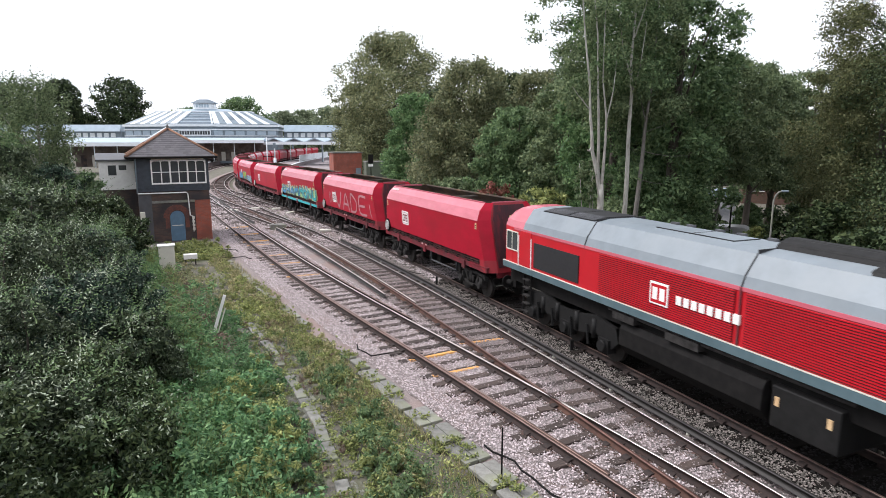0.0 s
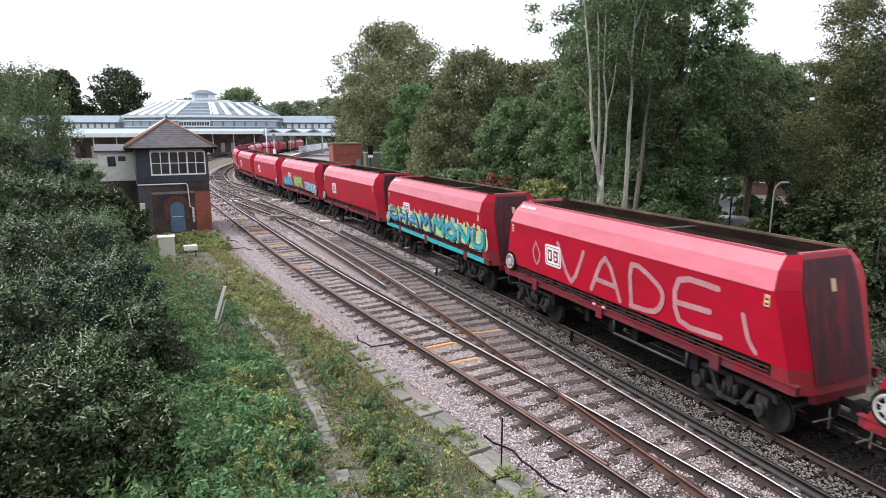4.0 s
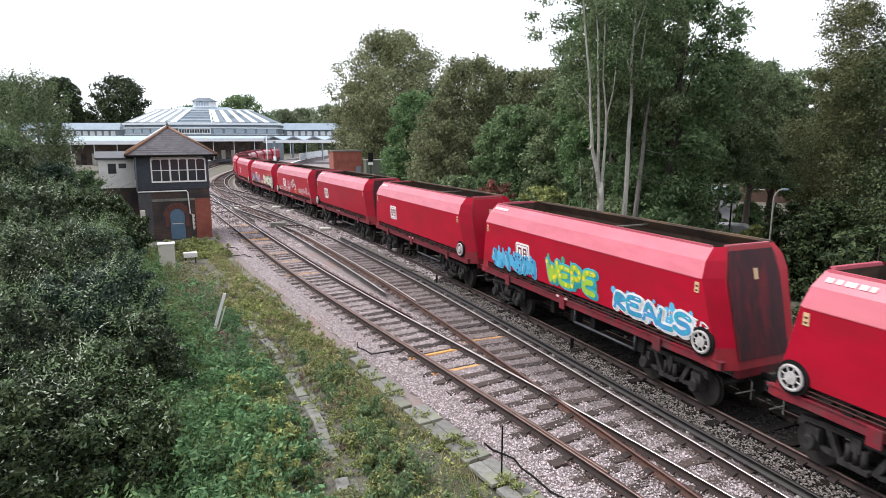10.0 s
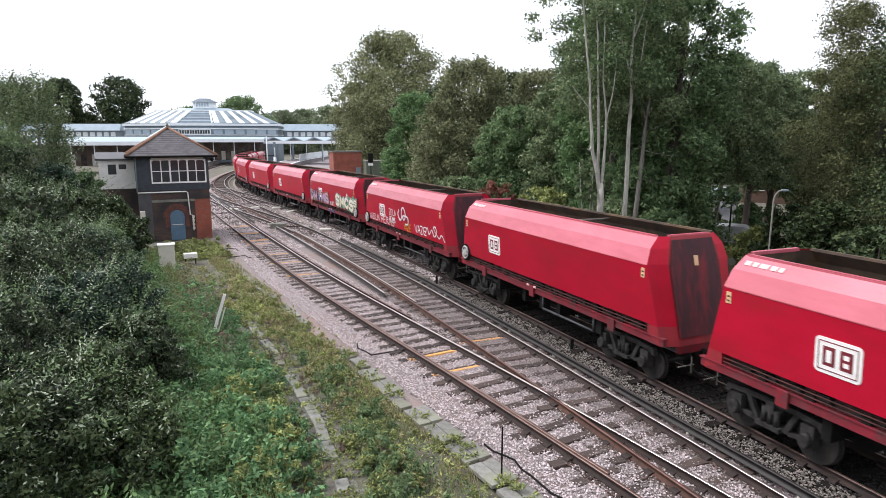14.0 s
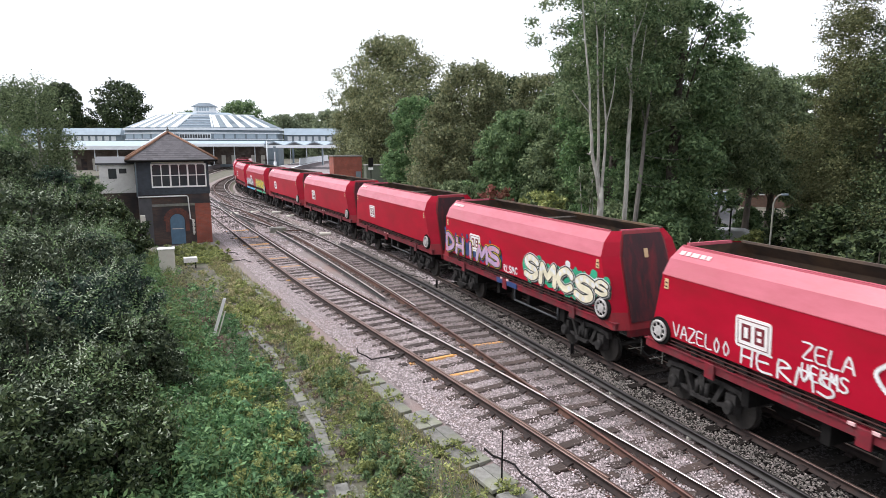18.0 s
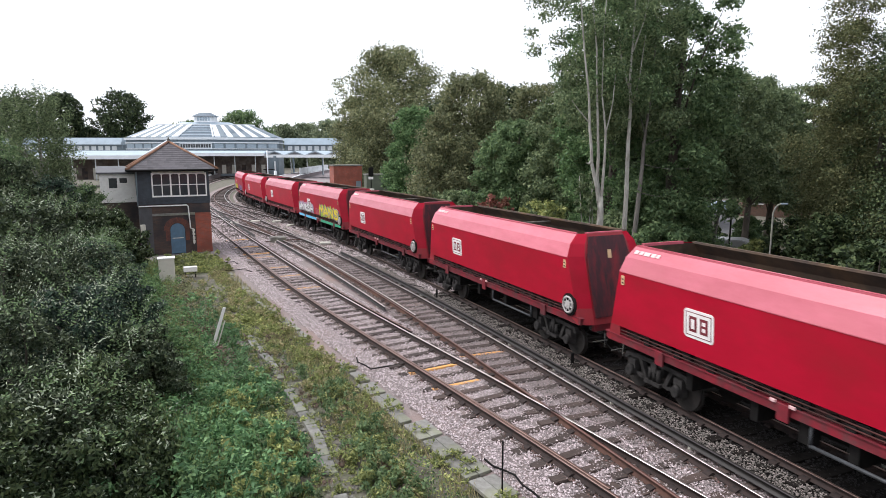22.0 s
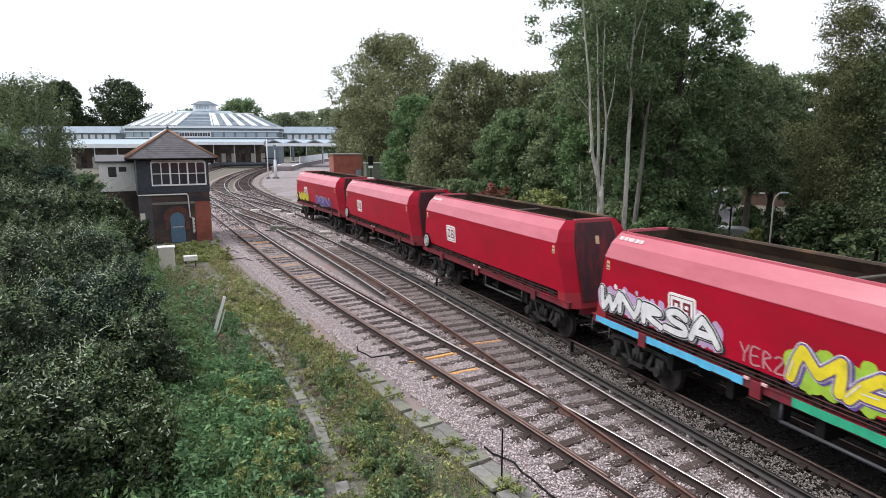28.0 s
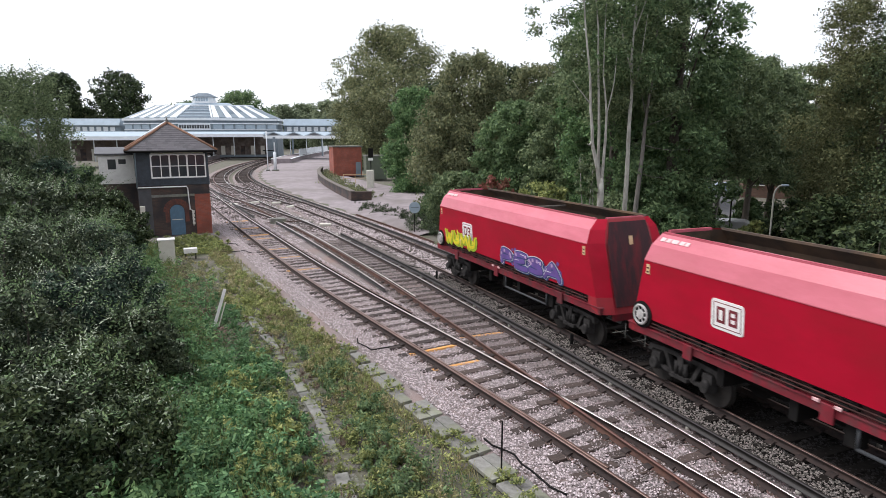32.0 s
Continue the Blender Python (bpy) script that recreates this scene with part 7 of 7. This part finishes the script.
# raised glazed bays: pale wedges side by side round the dark middle hip
def face_point(u, w):
    """A place on the front roof slopes: u along the eaves from -1 to 1, w up the slope."""
    def edge(hw, hd, c):
        cx, cy = c
        p = [(-hw, -hd + cy), (-hw + cx, -hd), (hw - cx, -hd), (hw, -hd + cy)]
        k = np.interp(u, (-1, -0.22, 0.22, 1), (0, 1, 2, 3))
        i = int(min(k, 2))
        f = k - i
        return p[i][0] + (p[i + 1][0] - p[i][0]) * f, p[i][1] + (p[i + 1][1] - p[i][1]) * f
    a, b = edge(24.6, 12.1, CH), edge(15.5, 5.0, (12.5, 3.0))
    return Vector((a[0] + (b[0] - a[0]) * w, a[1] + (b[1] - a[1]) * w, 12.0 + 4.0 * w))


for side in (-1, 1):
    for k in range(5):
        u0, u1, u2 = (side * (0.24 + 0.152 * (k + q)) for q in (0, 0.45, 1.0))
        for nm, ua, ub, m_, up in (("glazing_strip", u0, u1, M_STWHITE, 0.22), ("glazing_strip", u1, u2, M_STBLUE, 0.12)):
            bm = bmesh.new()
            top = [face_point(ua, 0.02), face_point(ub, 0.02), face_point(ub, 1.0), face_point(ua, 1.0)]
            hi = [bm.verts.new(p + Vector((0, -0.1, up))) for p in top]
            lo = [bm.verts.new(p) for p in top]
            bm.faces.new(hi)
            for i in range(4):
                bm.faces.new((hi[i], lo[i], lo[(i + 1) % 4], hi[(i + 1) % 4]))
            bmesh.ops.recalc_face_normals(bm, faces=bm.faces[:])
            part(nm, bm, m_, ST, "pale glazed roof strip")
for w in (0.18, 0.40, 0.62, 0.84):
    bm = bmesh.new()
    for ua, ub in ((-0.21, 0.0), (0.0, 0.21)):
        rod(bm, face_point(ua, w) + Vector((0, 0, 0.05)), face_point(ub, w) + Vector((0, 0, 0.05)), 0.16, seg=6)
    part("glazing_bar", bm, M_PALEROOF, ST)
for u in (-0.22, 0.22):
    bm = bmesh.new()
    rod(bm, face_point(u, 0.0) + Vector((0, 0, 0.15)), face_point(u, 1.0) + Vector((0, 0, 0.15)), 0.28, seg=6)
    part("hip_rib", bm, M_STWHITE, ST)
bm = bmesh.new()
frustum(bm, 15.7, 5.2, 15.9, 15.7, 5.2, 16.35, (12.5, 3.0), (12.5, 3.0))
part("roof_kerb", bm, M_STWHITE, ST)
bm = bmesh.new()
frustum(bm, 9.0, 3.6, 16.3, 8.0, 2.8, 17.0, (3, 1), (3, 1))
part("roof_lantern", bm, M_PALEROOF, ST)
bm = bmesh.new()
frustum(bm, 3.4, 2.8, 16.9, 3.2, 2.6, 18.9, (1, 1), (1, 1))
cu = part("cupola", bm, M_STWHITE, ST, "small white cupola")
bm = bmesh.new()
frustum(bm, 4.0, 3.4, 18.9, 1.6, 1.4, 20.1, (1, 1), (0.4, 0.4))
part("cupola_roof", bm, M_DARKROOF, cu)
for k in range(5):
    part("window_pane", box(-2.0 + k * 0.86, -2.82, 17.5, -1.4 + k * 0.86, -2.7, 18.6), M_PALEROOF, cu)


def wall_panel(nm, xa, xb, ya, yb, z0, z1, material, parent, label=""):
    """A panel on the hall's front between two places of its plan."""
    bm = bmesh.new()
    d = Vector((xb - xa, yb - ya, 0)).normalized()
    n = Vector((d.y, -d.x, 0)) * 0.14
    lo = [Vector((xa, ya, z0)), Vector((xb, yb, z0)), Vector((xb, yb, z1)), Vector((xa, ya, z1))]
    a, b = [bm.verts.new(p + n) for p in lo], [bm.verts.new(p) for p in lo]
    bm.faces.new(a)
    for i in range(4):
        bm.faces.new((a[i], b[i], b[(i + 1) % 4], a[(i + 1) % 4]))
    bmesh.ops.recalc_face_normals(bm, faces=bm.faces[:])
    return part(nm, bm, material, parent, label)


for side in (-1, 1):
    for k in range(6):
        f0, f1 = (k + 0.10) / 6, (k + 0.90) / 6
        xs, ys = [side * (5.5 + 19 * f) for f in (f0, f1)], [-12 + 7 * f for f in (f0, f1)]
        if side < 0:
            xs, ys = xs[::-1], ys[::-1]
        wall_panel("wall_panel", xs[0], xs[1], ys[0], ys[1], 8.7, 10.1, M_PALEROOF, ST)
wd = part("window", box(-5.0, -12.2, 8.6, 5.0, -12.05, 10.2), M_STWHITE, ST, "long white-framed window")
for k in range(12):
    part("pane", box(-4.75 + k * 0.80, -12.24, 8.85, -4.10 + k * 0.80, -12.19, 9.95), M_GLASS, wd)

# footbridge wings on both sides
for sx, x0, x1 in ((-1, -62, -24), (1, 24, 47)):
    g = thing("footbridge_wing", "pale blue glazed footbridge gallery", "gallery", pose(-72.5, 190, 0, 0, 0, 4))
    part("wall", box(x0, -1.5, 6.4, x1, 1.8, 9.2), M_STBLUE, g)
    bm = bmesh.new()
    prism(bm, [(-2.4, 9.2), (2.6, 9.2), (1.4, 11.2), (-1.2, 11.2)], x0, x1, axis="x")
    part("roof", bm, M_PALEROOF, g)
    for x in np.arange(x0 + 1, x1 - 1, 2.0):
        part("window", box(x, -1.6, 7.5, x + 1.3, -1.48, 8.8), M_STWHITE, g)
    for x in np.arange(x0 + 2, x1, 9.0):
        part("support", box(x, -0.3, 0, x + 0.5, 0.3, 6.4), M_STBLUE, g)


M_DIMWALL = mat("brown_painted_wall", (0.13, 0.095, 0.075), (0.07, 0.055, 0.048), 0.6, rough=0.8, c3=(0.22, 0.19, 0.17), sscale=0.35)


# canopies: white saw-tooth valance on posts
def canopy(label, x0, y0, x1, y1, depth, z, teeth, n_posts, wall=True):
    ang = math.atan2(y1 - y0, x1 - x0)
    ln = math.hypot(x1 - x0, y1 - y0)
    g = thing("platform_canopy", label, "canopy", pose(x0, y0, 0, 0, 0, math.degrees(ang)))
    bm = bmesh.new()
    if teeth:
        st = ln / teeth
        for k in range(teeth):
            prism(bm, [(k * st, z), (k * st + st / 2, z + 1.1), (k * st + st, z), (k * st + st, z - 0.25), (k * st + st / 2, z + 0.8), (k * st, z - 0.25)], 0, depth, axis="y")
    else:
        prism(bm, [(0, z), (depth * 0.5, z + 0.7), (depth, z), (depth, z - 0.2), (0, z - 0.2)], 0, ln, axis="x")
    part("roof", bm, M_PALEROOF, g)
    bm = bmesh.new()
    bx(bm, 0, -0.12, z - 0.75, ln, 0, z + 0.05)
    part("valance", bm, M_STWHITE, g, "white valance board")
    for k in range(n_posts):
        x = ln * (k + 0.5) / n_posts
        bm = bmesh.new()
        rod(bm, (x, 1.6, 0.9), (x, 1.6, z), 0.11, seg=8)
        part("post", bm, M_STWHITE, g)
    if wall:
        part("back_wall", box(0, depth - 0.4, 0.9, ln, depth, z), M_DIMWALL, g, "shadowed back wall under the canopy")
        for k in range(n_posts * 2):
            x = ln * (k + 0.3) / n_posts / 2
            part("doorway", box(x, depth - 0.47, 0.95, x + 1.1, depth - 0.41, 3.4), M_CREAM if k % 3 else M_BRICK, g)
    return g


canopy("white-edged platform canopy in front of the hall", -96, 160, -48.5, 168.6, 9, 6.6, 0, 9)
canopy("white-edged platform canopy on slender posts", -82, 124, -58, 133, 8, 6.1, 0, 6)
canopy("white saw-tooth platform canopy over a fenced platform", -49, 170, -26, 166, 12, 6.2, 4, 5, wall=False)


# platforms
def platform(label, line, s0, s1, o0, o1, z=0.92):
    g = thing("platform", label, "platform")
    s = np.arange(s0, s1, 2.0)
    bm = bmesh.new()
    rows = []
    for d in s:
        r = []
        for o, zz in ((o0, -0.4), (o0, z), (o1, z), (o1, -0.4)):
            x, y, _ = [float(v[0]) for v in line(np.array([d]), o)]
            r.append(bm.verts.new((x, y, zz)))
        rows.append(r)
    for a, b in zip(rows, rows[1:]):
        for i in range(3):
            bm.faces.new((a[i], b[i], b[i + 1], a[i + 1]))
    bm.faces.new(rows[0][::-1])
    bm.faces.new(rows[-1])
    bmesh.ops.recalc_face_normals(bm, faces=bm.faces[:])
    part("deck", bm, M_ASPH, g)
    for nm, o in (("edge", o0), ("edge", o1)):
        v = []
        for d in s:
            for q, zz in ((-0.2, z + 0.004), (0.2, z + 0.004), (0.2, z - 0.15), (-0.2, z - 0.15)):
                x, y, _ = [float(k[0]) for k in line(np.array([d]), o + q)]
                v.append((x, y, zz + 0.02))
        n = len(s)
        f = [(i * 4 + j, i * 4 + (j + 1) % 4, i * 4 + 4 + (j + 1) % 4, i * 4 + 4 + j) for i in range(n - 1) for j in range(4)]
        e = new(nm, np_mesh(nm, v, f, M_STWHITE))
        e.parent = g
    return g


platform("curved station platform with a white edge and fence", line_c, 150, 236, 2.0, 6.5)
platform("curved station platform with a white edge", line_a, 118, 225, -6.5, -2.2)
g = thing("platform_fence", "white boarded fence along the platform", "fence")
for d in np.arange(172, 226, 2.4):
    a, b = [[float(v[0]) for v in line_c(np.array([q]), 6.0)] for q in (d, d + 2.36)]
    bm = bmesh.new()
    rod(bm, (a[0], a[1], 0.9), (a[0], a[1], 2.75), 0.08, seg=6)
    part("post", bm, M_STWHITE, g)
    bm = bmesh.new()
    vs = [bm.verts.new(v) for v in ((a[0], a[1], 1.0), (b[0], b[1], 1.0), (b[0], b[1], 2.6), (a[0], a[1], 2.6), (a[0], a[1] + 0.1, 1.0), (b[0], b[1] + 0.1, 1.0), (b[0], b[1] + 0.1, 2.6), (a[0], a[1] + 0.1, 2.6))]
    for q in ((0, 1, 2, 3), (7, 6, 5, 4), (3, 2, 6, 7), (0, 4, 5, 1), (1, 5, 6, 2), (0, 3, 7, 4)):
        bm.faces.new([vs[i] for i in q])
    part("panel", bm, M_STWHITE, g)

c = thing("signal_post", "thick white painted signal post at the platform end", "signal", pose(-31.2, 115, -0.2))
bm = bmesh.new()
rod(bm, (0, 0, 0.3), (0, 0, 3.5), 0.30, 0.26, seg=12)
rod(bm, (0, 0, 3.5), (0, 0, 6.2), 0.14, 0.12, seg=12)
part("post", bm, M_STWHITE, c)
part("base", box(-0.5, -0.5, 0, 0.5, 0.5, 0.3, 0.03), M_CONC, c)
part("signal_head", box(-0.22, -0.2, 5.3, 0.22, 0.2, 6.3, 0.05), M_STBLUE, c)
part("bracket", box(-2.2, -0.05, 3.7, 0.0, 0.05, 3.85), M_UNDER, c, "dark bracket arm")
bm = bmesh.new()
rod(bm, (-1.4, 0, 0.3), (-1.4, 0, 7.3), 0.10, seg=10)
part("side_post", bm, M_STWHITE, c)
part("side_base", box(-1.7, -0.3, 0, -1.1, 0.3, 0.3, 0.03), M_CONC, c)

# ---- huts ----
c = thing("brick_hut", "flat-roofed red brick relay hut", "hut", pose(-17.6, 99.5, -0.1, 0, 0, 20))
part("wall", box(0, 0, 0, 4.6, 4, 4.6), M_REDBRICK, c)
part("roof_slab", box(-0.15, -0.15, 4.6, 4.75, 4.15, 4.8), M_CONC, c)
part("door", box(3.6, -0.06, 0, 4.4, -0.004, 2.2), M_STBLUE, c)
c = thing("green_hut", "green metal lineside hut", "hut", pose(-11.4, 92, -0.1, 0, 0, 15))
part("wall", box(0, 0, 0, 3.0, 3.2, 3.4), mat("green_metal", (0.10, 0.12, 0.085), (0.08, 0.095, 0.07), 2.0, rough=0.6), c)
part("roof", box(-0.1, -0.1, 3.4, 3.1, 3.3, 3.55), M_CONC, c)
c = thing("white_signal", "white lineside signal cabinet with a small signal head", "signal", pose(-9.2, 78, -0.2))
part("cabinet", box(-0.45, -0.4, 0, 0.45, 0.4, 2.3, 0.08), M_CREAM, c, "weathered off-white cabinet")
bm = bmesh.new()
rod(bm, (0.1, 0, 2.4), (0.1, 0, 5.0), 0.06, seg=8)
part("post", bm, M_UNDER, c)
part("signal_head", box(-0.2, -0.2, 3.9, 0.4, 0.2, 5.0), M_UNDER, c)
part("sign_plate", box(-0.2, -0.24, 3.5, 0.4, -0.2, 3.8), M_WHITE, c)
g = thing("retaining_wall", "low brick retaining wall beyond the yard", "wall")
for i, d in enumerate(np.arange(60, 112, 4.0)):
    a, b = [[float(v[0]) for v in line_c(np.array([q]), 5.9 + 0.145 * (q - 60))] for q in (d, d + 4.0)]
    bm = bmesh.new()
    an = math.atan2(b[1] - a[1], b[0] - a[0])
    ln = math.hypot(b[0] - a[0], b[1] - a[1])
    bx(bm, 0, -0.2, -0.3, ln, 0.2, 0.75)
    o = part("wall_length", bm, M_BRICK, g, "dark weathered brickwork")
    o.location, o.rotation_euler = (a[0], a[1], 0), (0, 0, an)
    part("coping", box(0.01, -0.27, 0.752, ln - 0.01, 0.27, 0.86, 0.02), M_MORTAR, o)
    if d == 60:
        pier = part("end_pier", box(-0.42, -1.9, -0.3, -0.004, 0.22, 0.78, 0.02), M_BRICK, o, "dark brick return at the end of the wall")

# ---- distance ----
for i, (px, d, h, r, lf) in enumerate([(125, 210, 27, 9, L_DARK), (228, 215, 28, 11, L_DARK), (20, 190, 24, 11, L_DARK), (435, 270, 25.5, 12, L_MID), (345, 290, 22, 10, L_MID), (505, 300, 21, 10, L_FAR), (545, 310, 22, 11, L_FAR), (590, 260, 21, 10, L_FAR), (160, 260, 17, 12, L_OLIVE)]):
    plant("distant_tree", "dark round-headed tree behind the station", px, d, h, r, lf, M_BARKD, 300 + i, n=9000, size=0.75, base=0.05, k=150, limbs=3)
rng = np.random.default_rng(9)
cl = []
for i in range(260):
    a = radians(rng.uniform(-58, 62))
    d = rng.uniform(330, 520)
    cl.append((d * math.sin(a), d * math.cos(a), rng.uniform(2, 13) + 6 * math.sin(a * 5) ** 2, rng.uniform(7, 14)))
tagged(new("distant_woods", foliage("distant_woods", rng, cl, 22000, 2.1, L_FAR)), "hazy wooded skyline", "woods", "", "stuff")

# houses and street lamps in the gaps of the wood
c = thing("brick_house", "brick house with white windows beyond the wood", "house", pose(*at(1404, 66), 0.2, 0, 0, -20))
part("wall", box(-5, 0, -1.2, 5, 8, 7.2), M_BROWNBRICK, c)
bm = bmesh.new()
prism(bm, [(-0.5, 7.2), (4, 9.6), (8.5, 7.2)], -5.3, 5.3, axis="x")
part("roof", bm, M_SLATE, c)
for x in (-3.4, -0.4, 1.6, 3.4):
    for z in (0.9, 3.0, 5.3):
        w = part("window", box(x - 0.5, -0.05, z, x + 0.5, -0.004, z + 1.3), M_GLASS, c)
        part("window_frame", box(x - 0.6, -0.09, z - 0.1, x + 0.6, -0.055, z), M_WHITE, w)
        part("window_frame", box(x - 0.04, -0.09, z, x + 0.04, -0.055, z + 1.3), M_WHITE, w)
        part("window_frame", box(x - 0.6, -0.09, z + 1.3, x + 0.6, -0.055, z + 1.4), M_WHITE, w)
for px, d, z1 in ((1370, 24.5, 4.95),):
    x, y = at(px, d)
    c = thing("street_lamp", "grey street lamp post beyond the wood edge", "street lamp", pose(x, y, -0.5))
    bm = bmesh.new()
    tube(bm, [(0, 0, 0), (0, 0, z1 - 0.3), (0.07, 0, z1 - 0.10), (0.18, 0, z1 + 0.03), (0.32, 0, z1 + 0.06)], 0.036)
    part("post", bm, M_CONC, c)
    part("lamp_head", box(0.27, -0.07, z1 + 0.02, 0.55, 0.07, z1 + 0.10, 0.03), M_STBLUE, c)
# a lane and a parked car seen under the trees
def lane_at(px, d, lift=0.03):
    x, y = at(px, d)
    return (x, y, ground_height(x, y) + lift)


bm = bmesh.new()
rows = []
for d, p0, p1 in ((40, 1286, 1322), (48, 1280, 1310), (60, 1276, 1300), (72, 1262, 1310)):
    rows.append([bm.verts.new(lane_at(p0, d)), bm.verts.new(lane_at(p1, d))])
for a, b in zip(rows, rows[1:]):
    bm.faces.new((a[0], a[1], b[1], b[0]))
lane = new("road", mesh_of("road", bm, mat("worn_asphalt", (0.12, 0.12, 0.125), (0.08, 0.08, 0.085), 2.0, rough=0.9)))
tagged(lane, "grey asphalt lane beyond the wood", "road", "", "structure")
bm = bmesh.new()
q0, q1 = lane_at(1316, 42, 0.0), lane_at(1309, 50, 0.0)
tube(bm, [q0, q1], 0.09)
part("kerb", bm, M_CONC, thing("kerb_edge", "pale concrete kerb along the lane", "kerb"), "")
c = thing("car", "pale silver-blue parked car on the lane", "car", pose(*lane_at(1283, 70, 0.05), 0, 0, 78))
prof = [(-2.0, 0.35), (-2.05, 0.75), (-1.7, 0.95), (-1.0, 1.02), (-0.45, 1.42), (0.9, 1.45), (1.55, 1.05), (2.05, 0.95), (2.1, 0.4)]
bm = bmesh.new()
prism(bm, [(y, z) for y, z in prof], -0.82, 0.82, axis="x")
part("body", bm, mat("silver_blue_paint", (0.42, 0.50, 0.60), (0.36, 0.44, 0.54), 2.0, rough=0.25), c)
for sx in (-1, 1):
    bm = bmesh.new()
    prism(bm, [(-0.85, 1.05), (-0.42, 1.36), (0.85, 1.38), (1.3, 1.05)], sx * 0.825 - 0.01, sx * 0.825 + 0.01, axis="x")
    part("side_window", bm, M_GLASS, c)
    for yy in (-1.3, 1.35):
        bm = bmesh.new()
        rod(bm, (sx * 0.66, yy, 0.31), (sx * 0.85, yy, 0.31), 0.31, seg=16)
        part("wheel", bm, M_UNDER, c)
x, y = at(1296, 37)
c = thing("post", "thin dark post beside the lane", "post", pose(x, y, ground_height(x, y)))
bm = bmesh.new()
rod(bm, (0, 0, -0.1), (0, 0, 3.4), 0.05, seg=8)
part("shaft", bm, M_UNDER, c)
c = thing("dead_branch", "bare pale dead branch at the edge of the wood", "branch", pose(*at(1222, 23.5), -0.4))
bm = bmesh.new()
stem(bm, [(0, 0, 0), (0.05, 0, 1.6), (-0.05, 0, 2.6), (0.12, 0, 3.3)], [0.05, 0.035, 0.025, 0.01], seg=6)
stem(bm, [(0.0, 0, 2.5), (0.35, 0.1, 2.9), (0.55, 0.1, 3.3)], [0.022, 0.016, 0.008], seg=5)
stem(bm, [(0.3, 0.1, 2.85), (0.6, 0.1, 2.95), (0.75, 0.1, 3.15)], [0.014, 0.01, 0.006], seg=5)
part("branch", bm, M_BARK, c)
c = thing("yellow_railing", "short yellow handrail beside the huts", "railing", pose(-13.6, 84, 0, 0, 0, 12))
for x in (0, 1.6, 3.2):
    part("post", box(x - 0.04, -0.04, 0, x + 0.04, 0.04, 1.2), M_YELLOW, c)
for z in (0.6, 1.12):
    part("rail", box(0, -0.03, z, 3.2, 0.03, z + 0.07), M_YELLOW, c)
c = thing("parked_car", "pale car parked beyond the wood edge", "car", pose(*at(1292, 40), -0.4, 0, 0, 60))
bm = bmesh.new()
prism(bm, [(-2.1, 0.35), (2.1, 0.35), (2.15, 0.8), (1.3, 0.95), (0.7, 1.4), (-1.0, 1.42), (-1.9, 0.95), (-2.1, 0.85)], -0.85, 0.85, axis="x")
bmesh.ops.bevel(bm, geom=bm.edges[:], offset=0.05, segments=2, affect="EDGES")
part("body", bm, mat("silver_paint", (0.5, 0.5, 0.52), (0.45, 0.45, 0.47), 2.0, rough=0.3, metal=0.4), c)
for sx in (-1, 1):
    for y in (-1.3, 1.3):
        bm = bmesh.new()
        rod(bm, (sx * 0.75, y, 0.32), (sx * 0.9, y, 0.32), 0.32, seg=16)
        part("wheel", bm, M_UNDER, c)


# ---- movement ----
def motions():
    times = [0.5 * k for k in range(65)]
    walk(LOCO, [(t, on_line(smooth(t) - 9.99, 6.3)) for t in times])
    turn = lambda s, r: -math.degrees(s / r)
    things_ = [(LOCO, lambda t: smooth(t) - 9.99, 0.53)]
    for i, w in enumerate(WAGONS):
        where = lambda t, i=i: smooth(t) + PITCH * (i + 1) - 5.66
        walk(w, [(t, on_line(where(t), HALF)) for t in times])
        things_.append((w, where, 0.455))
    # wheels turn while their vehicle is near
    for w, where, r in things_:
        near = [k for k in range(321) if -28 < where(k / 10) < 42]
        if not near:
            continue
        ks = sorted({0, 320, *near})
        s0 = where(near[0] / 10)
        for b in w.children:
            for o in b.children:
                if o.name.startswith("wheelset"):
                    p = o.location.copy()
                    rows = []
                    for k in ks:
                        s = where(min(max(k, near[0]), near[-1]) / 10)
                        rows.append((k / 10, pose(p.x, p.y, p.z, math.degrees((s - s0) / r), 0, 0)))
                    walk(o, rows)


motions()
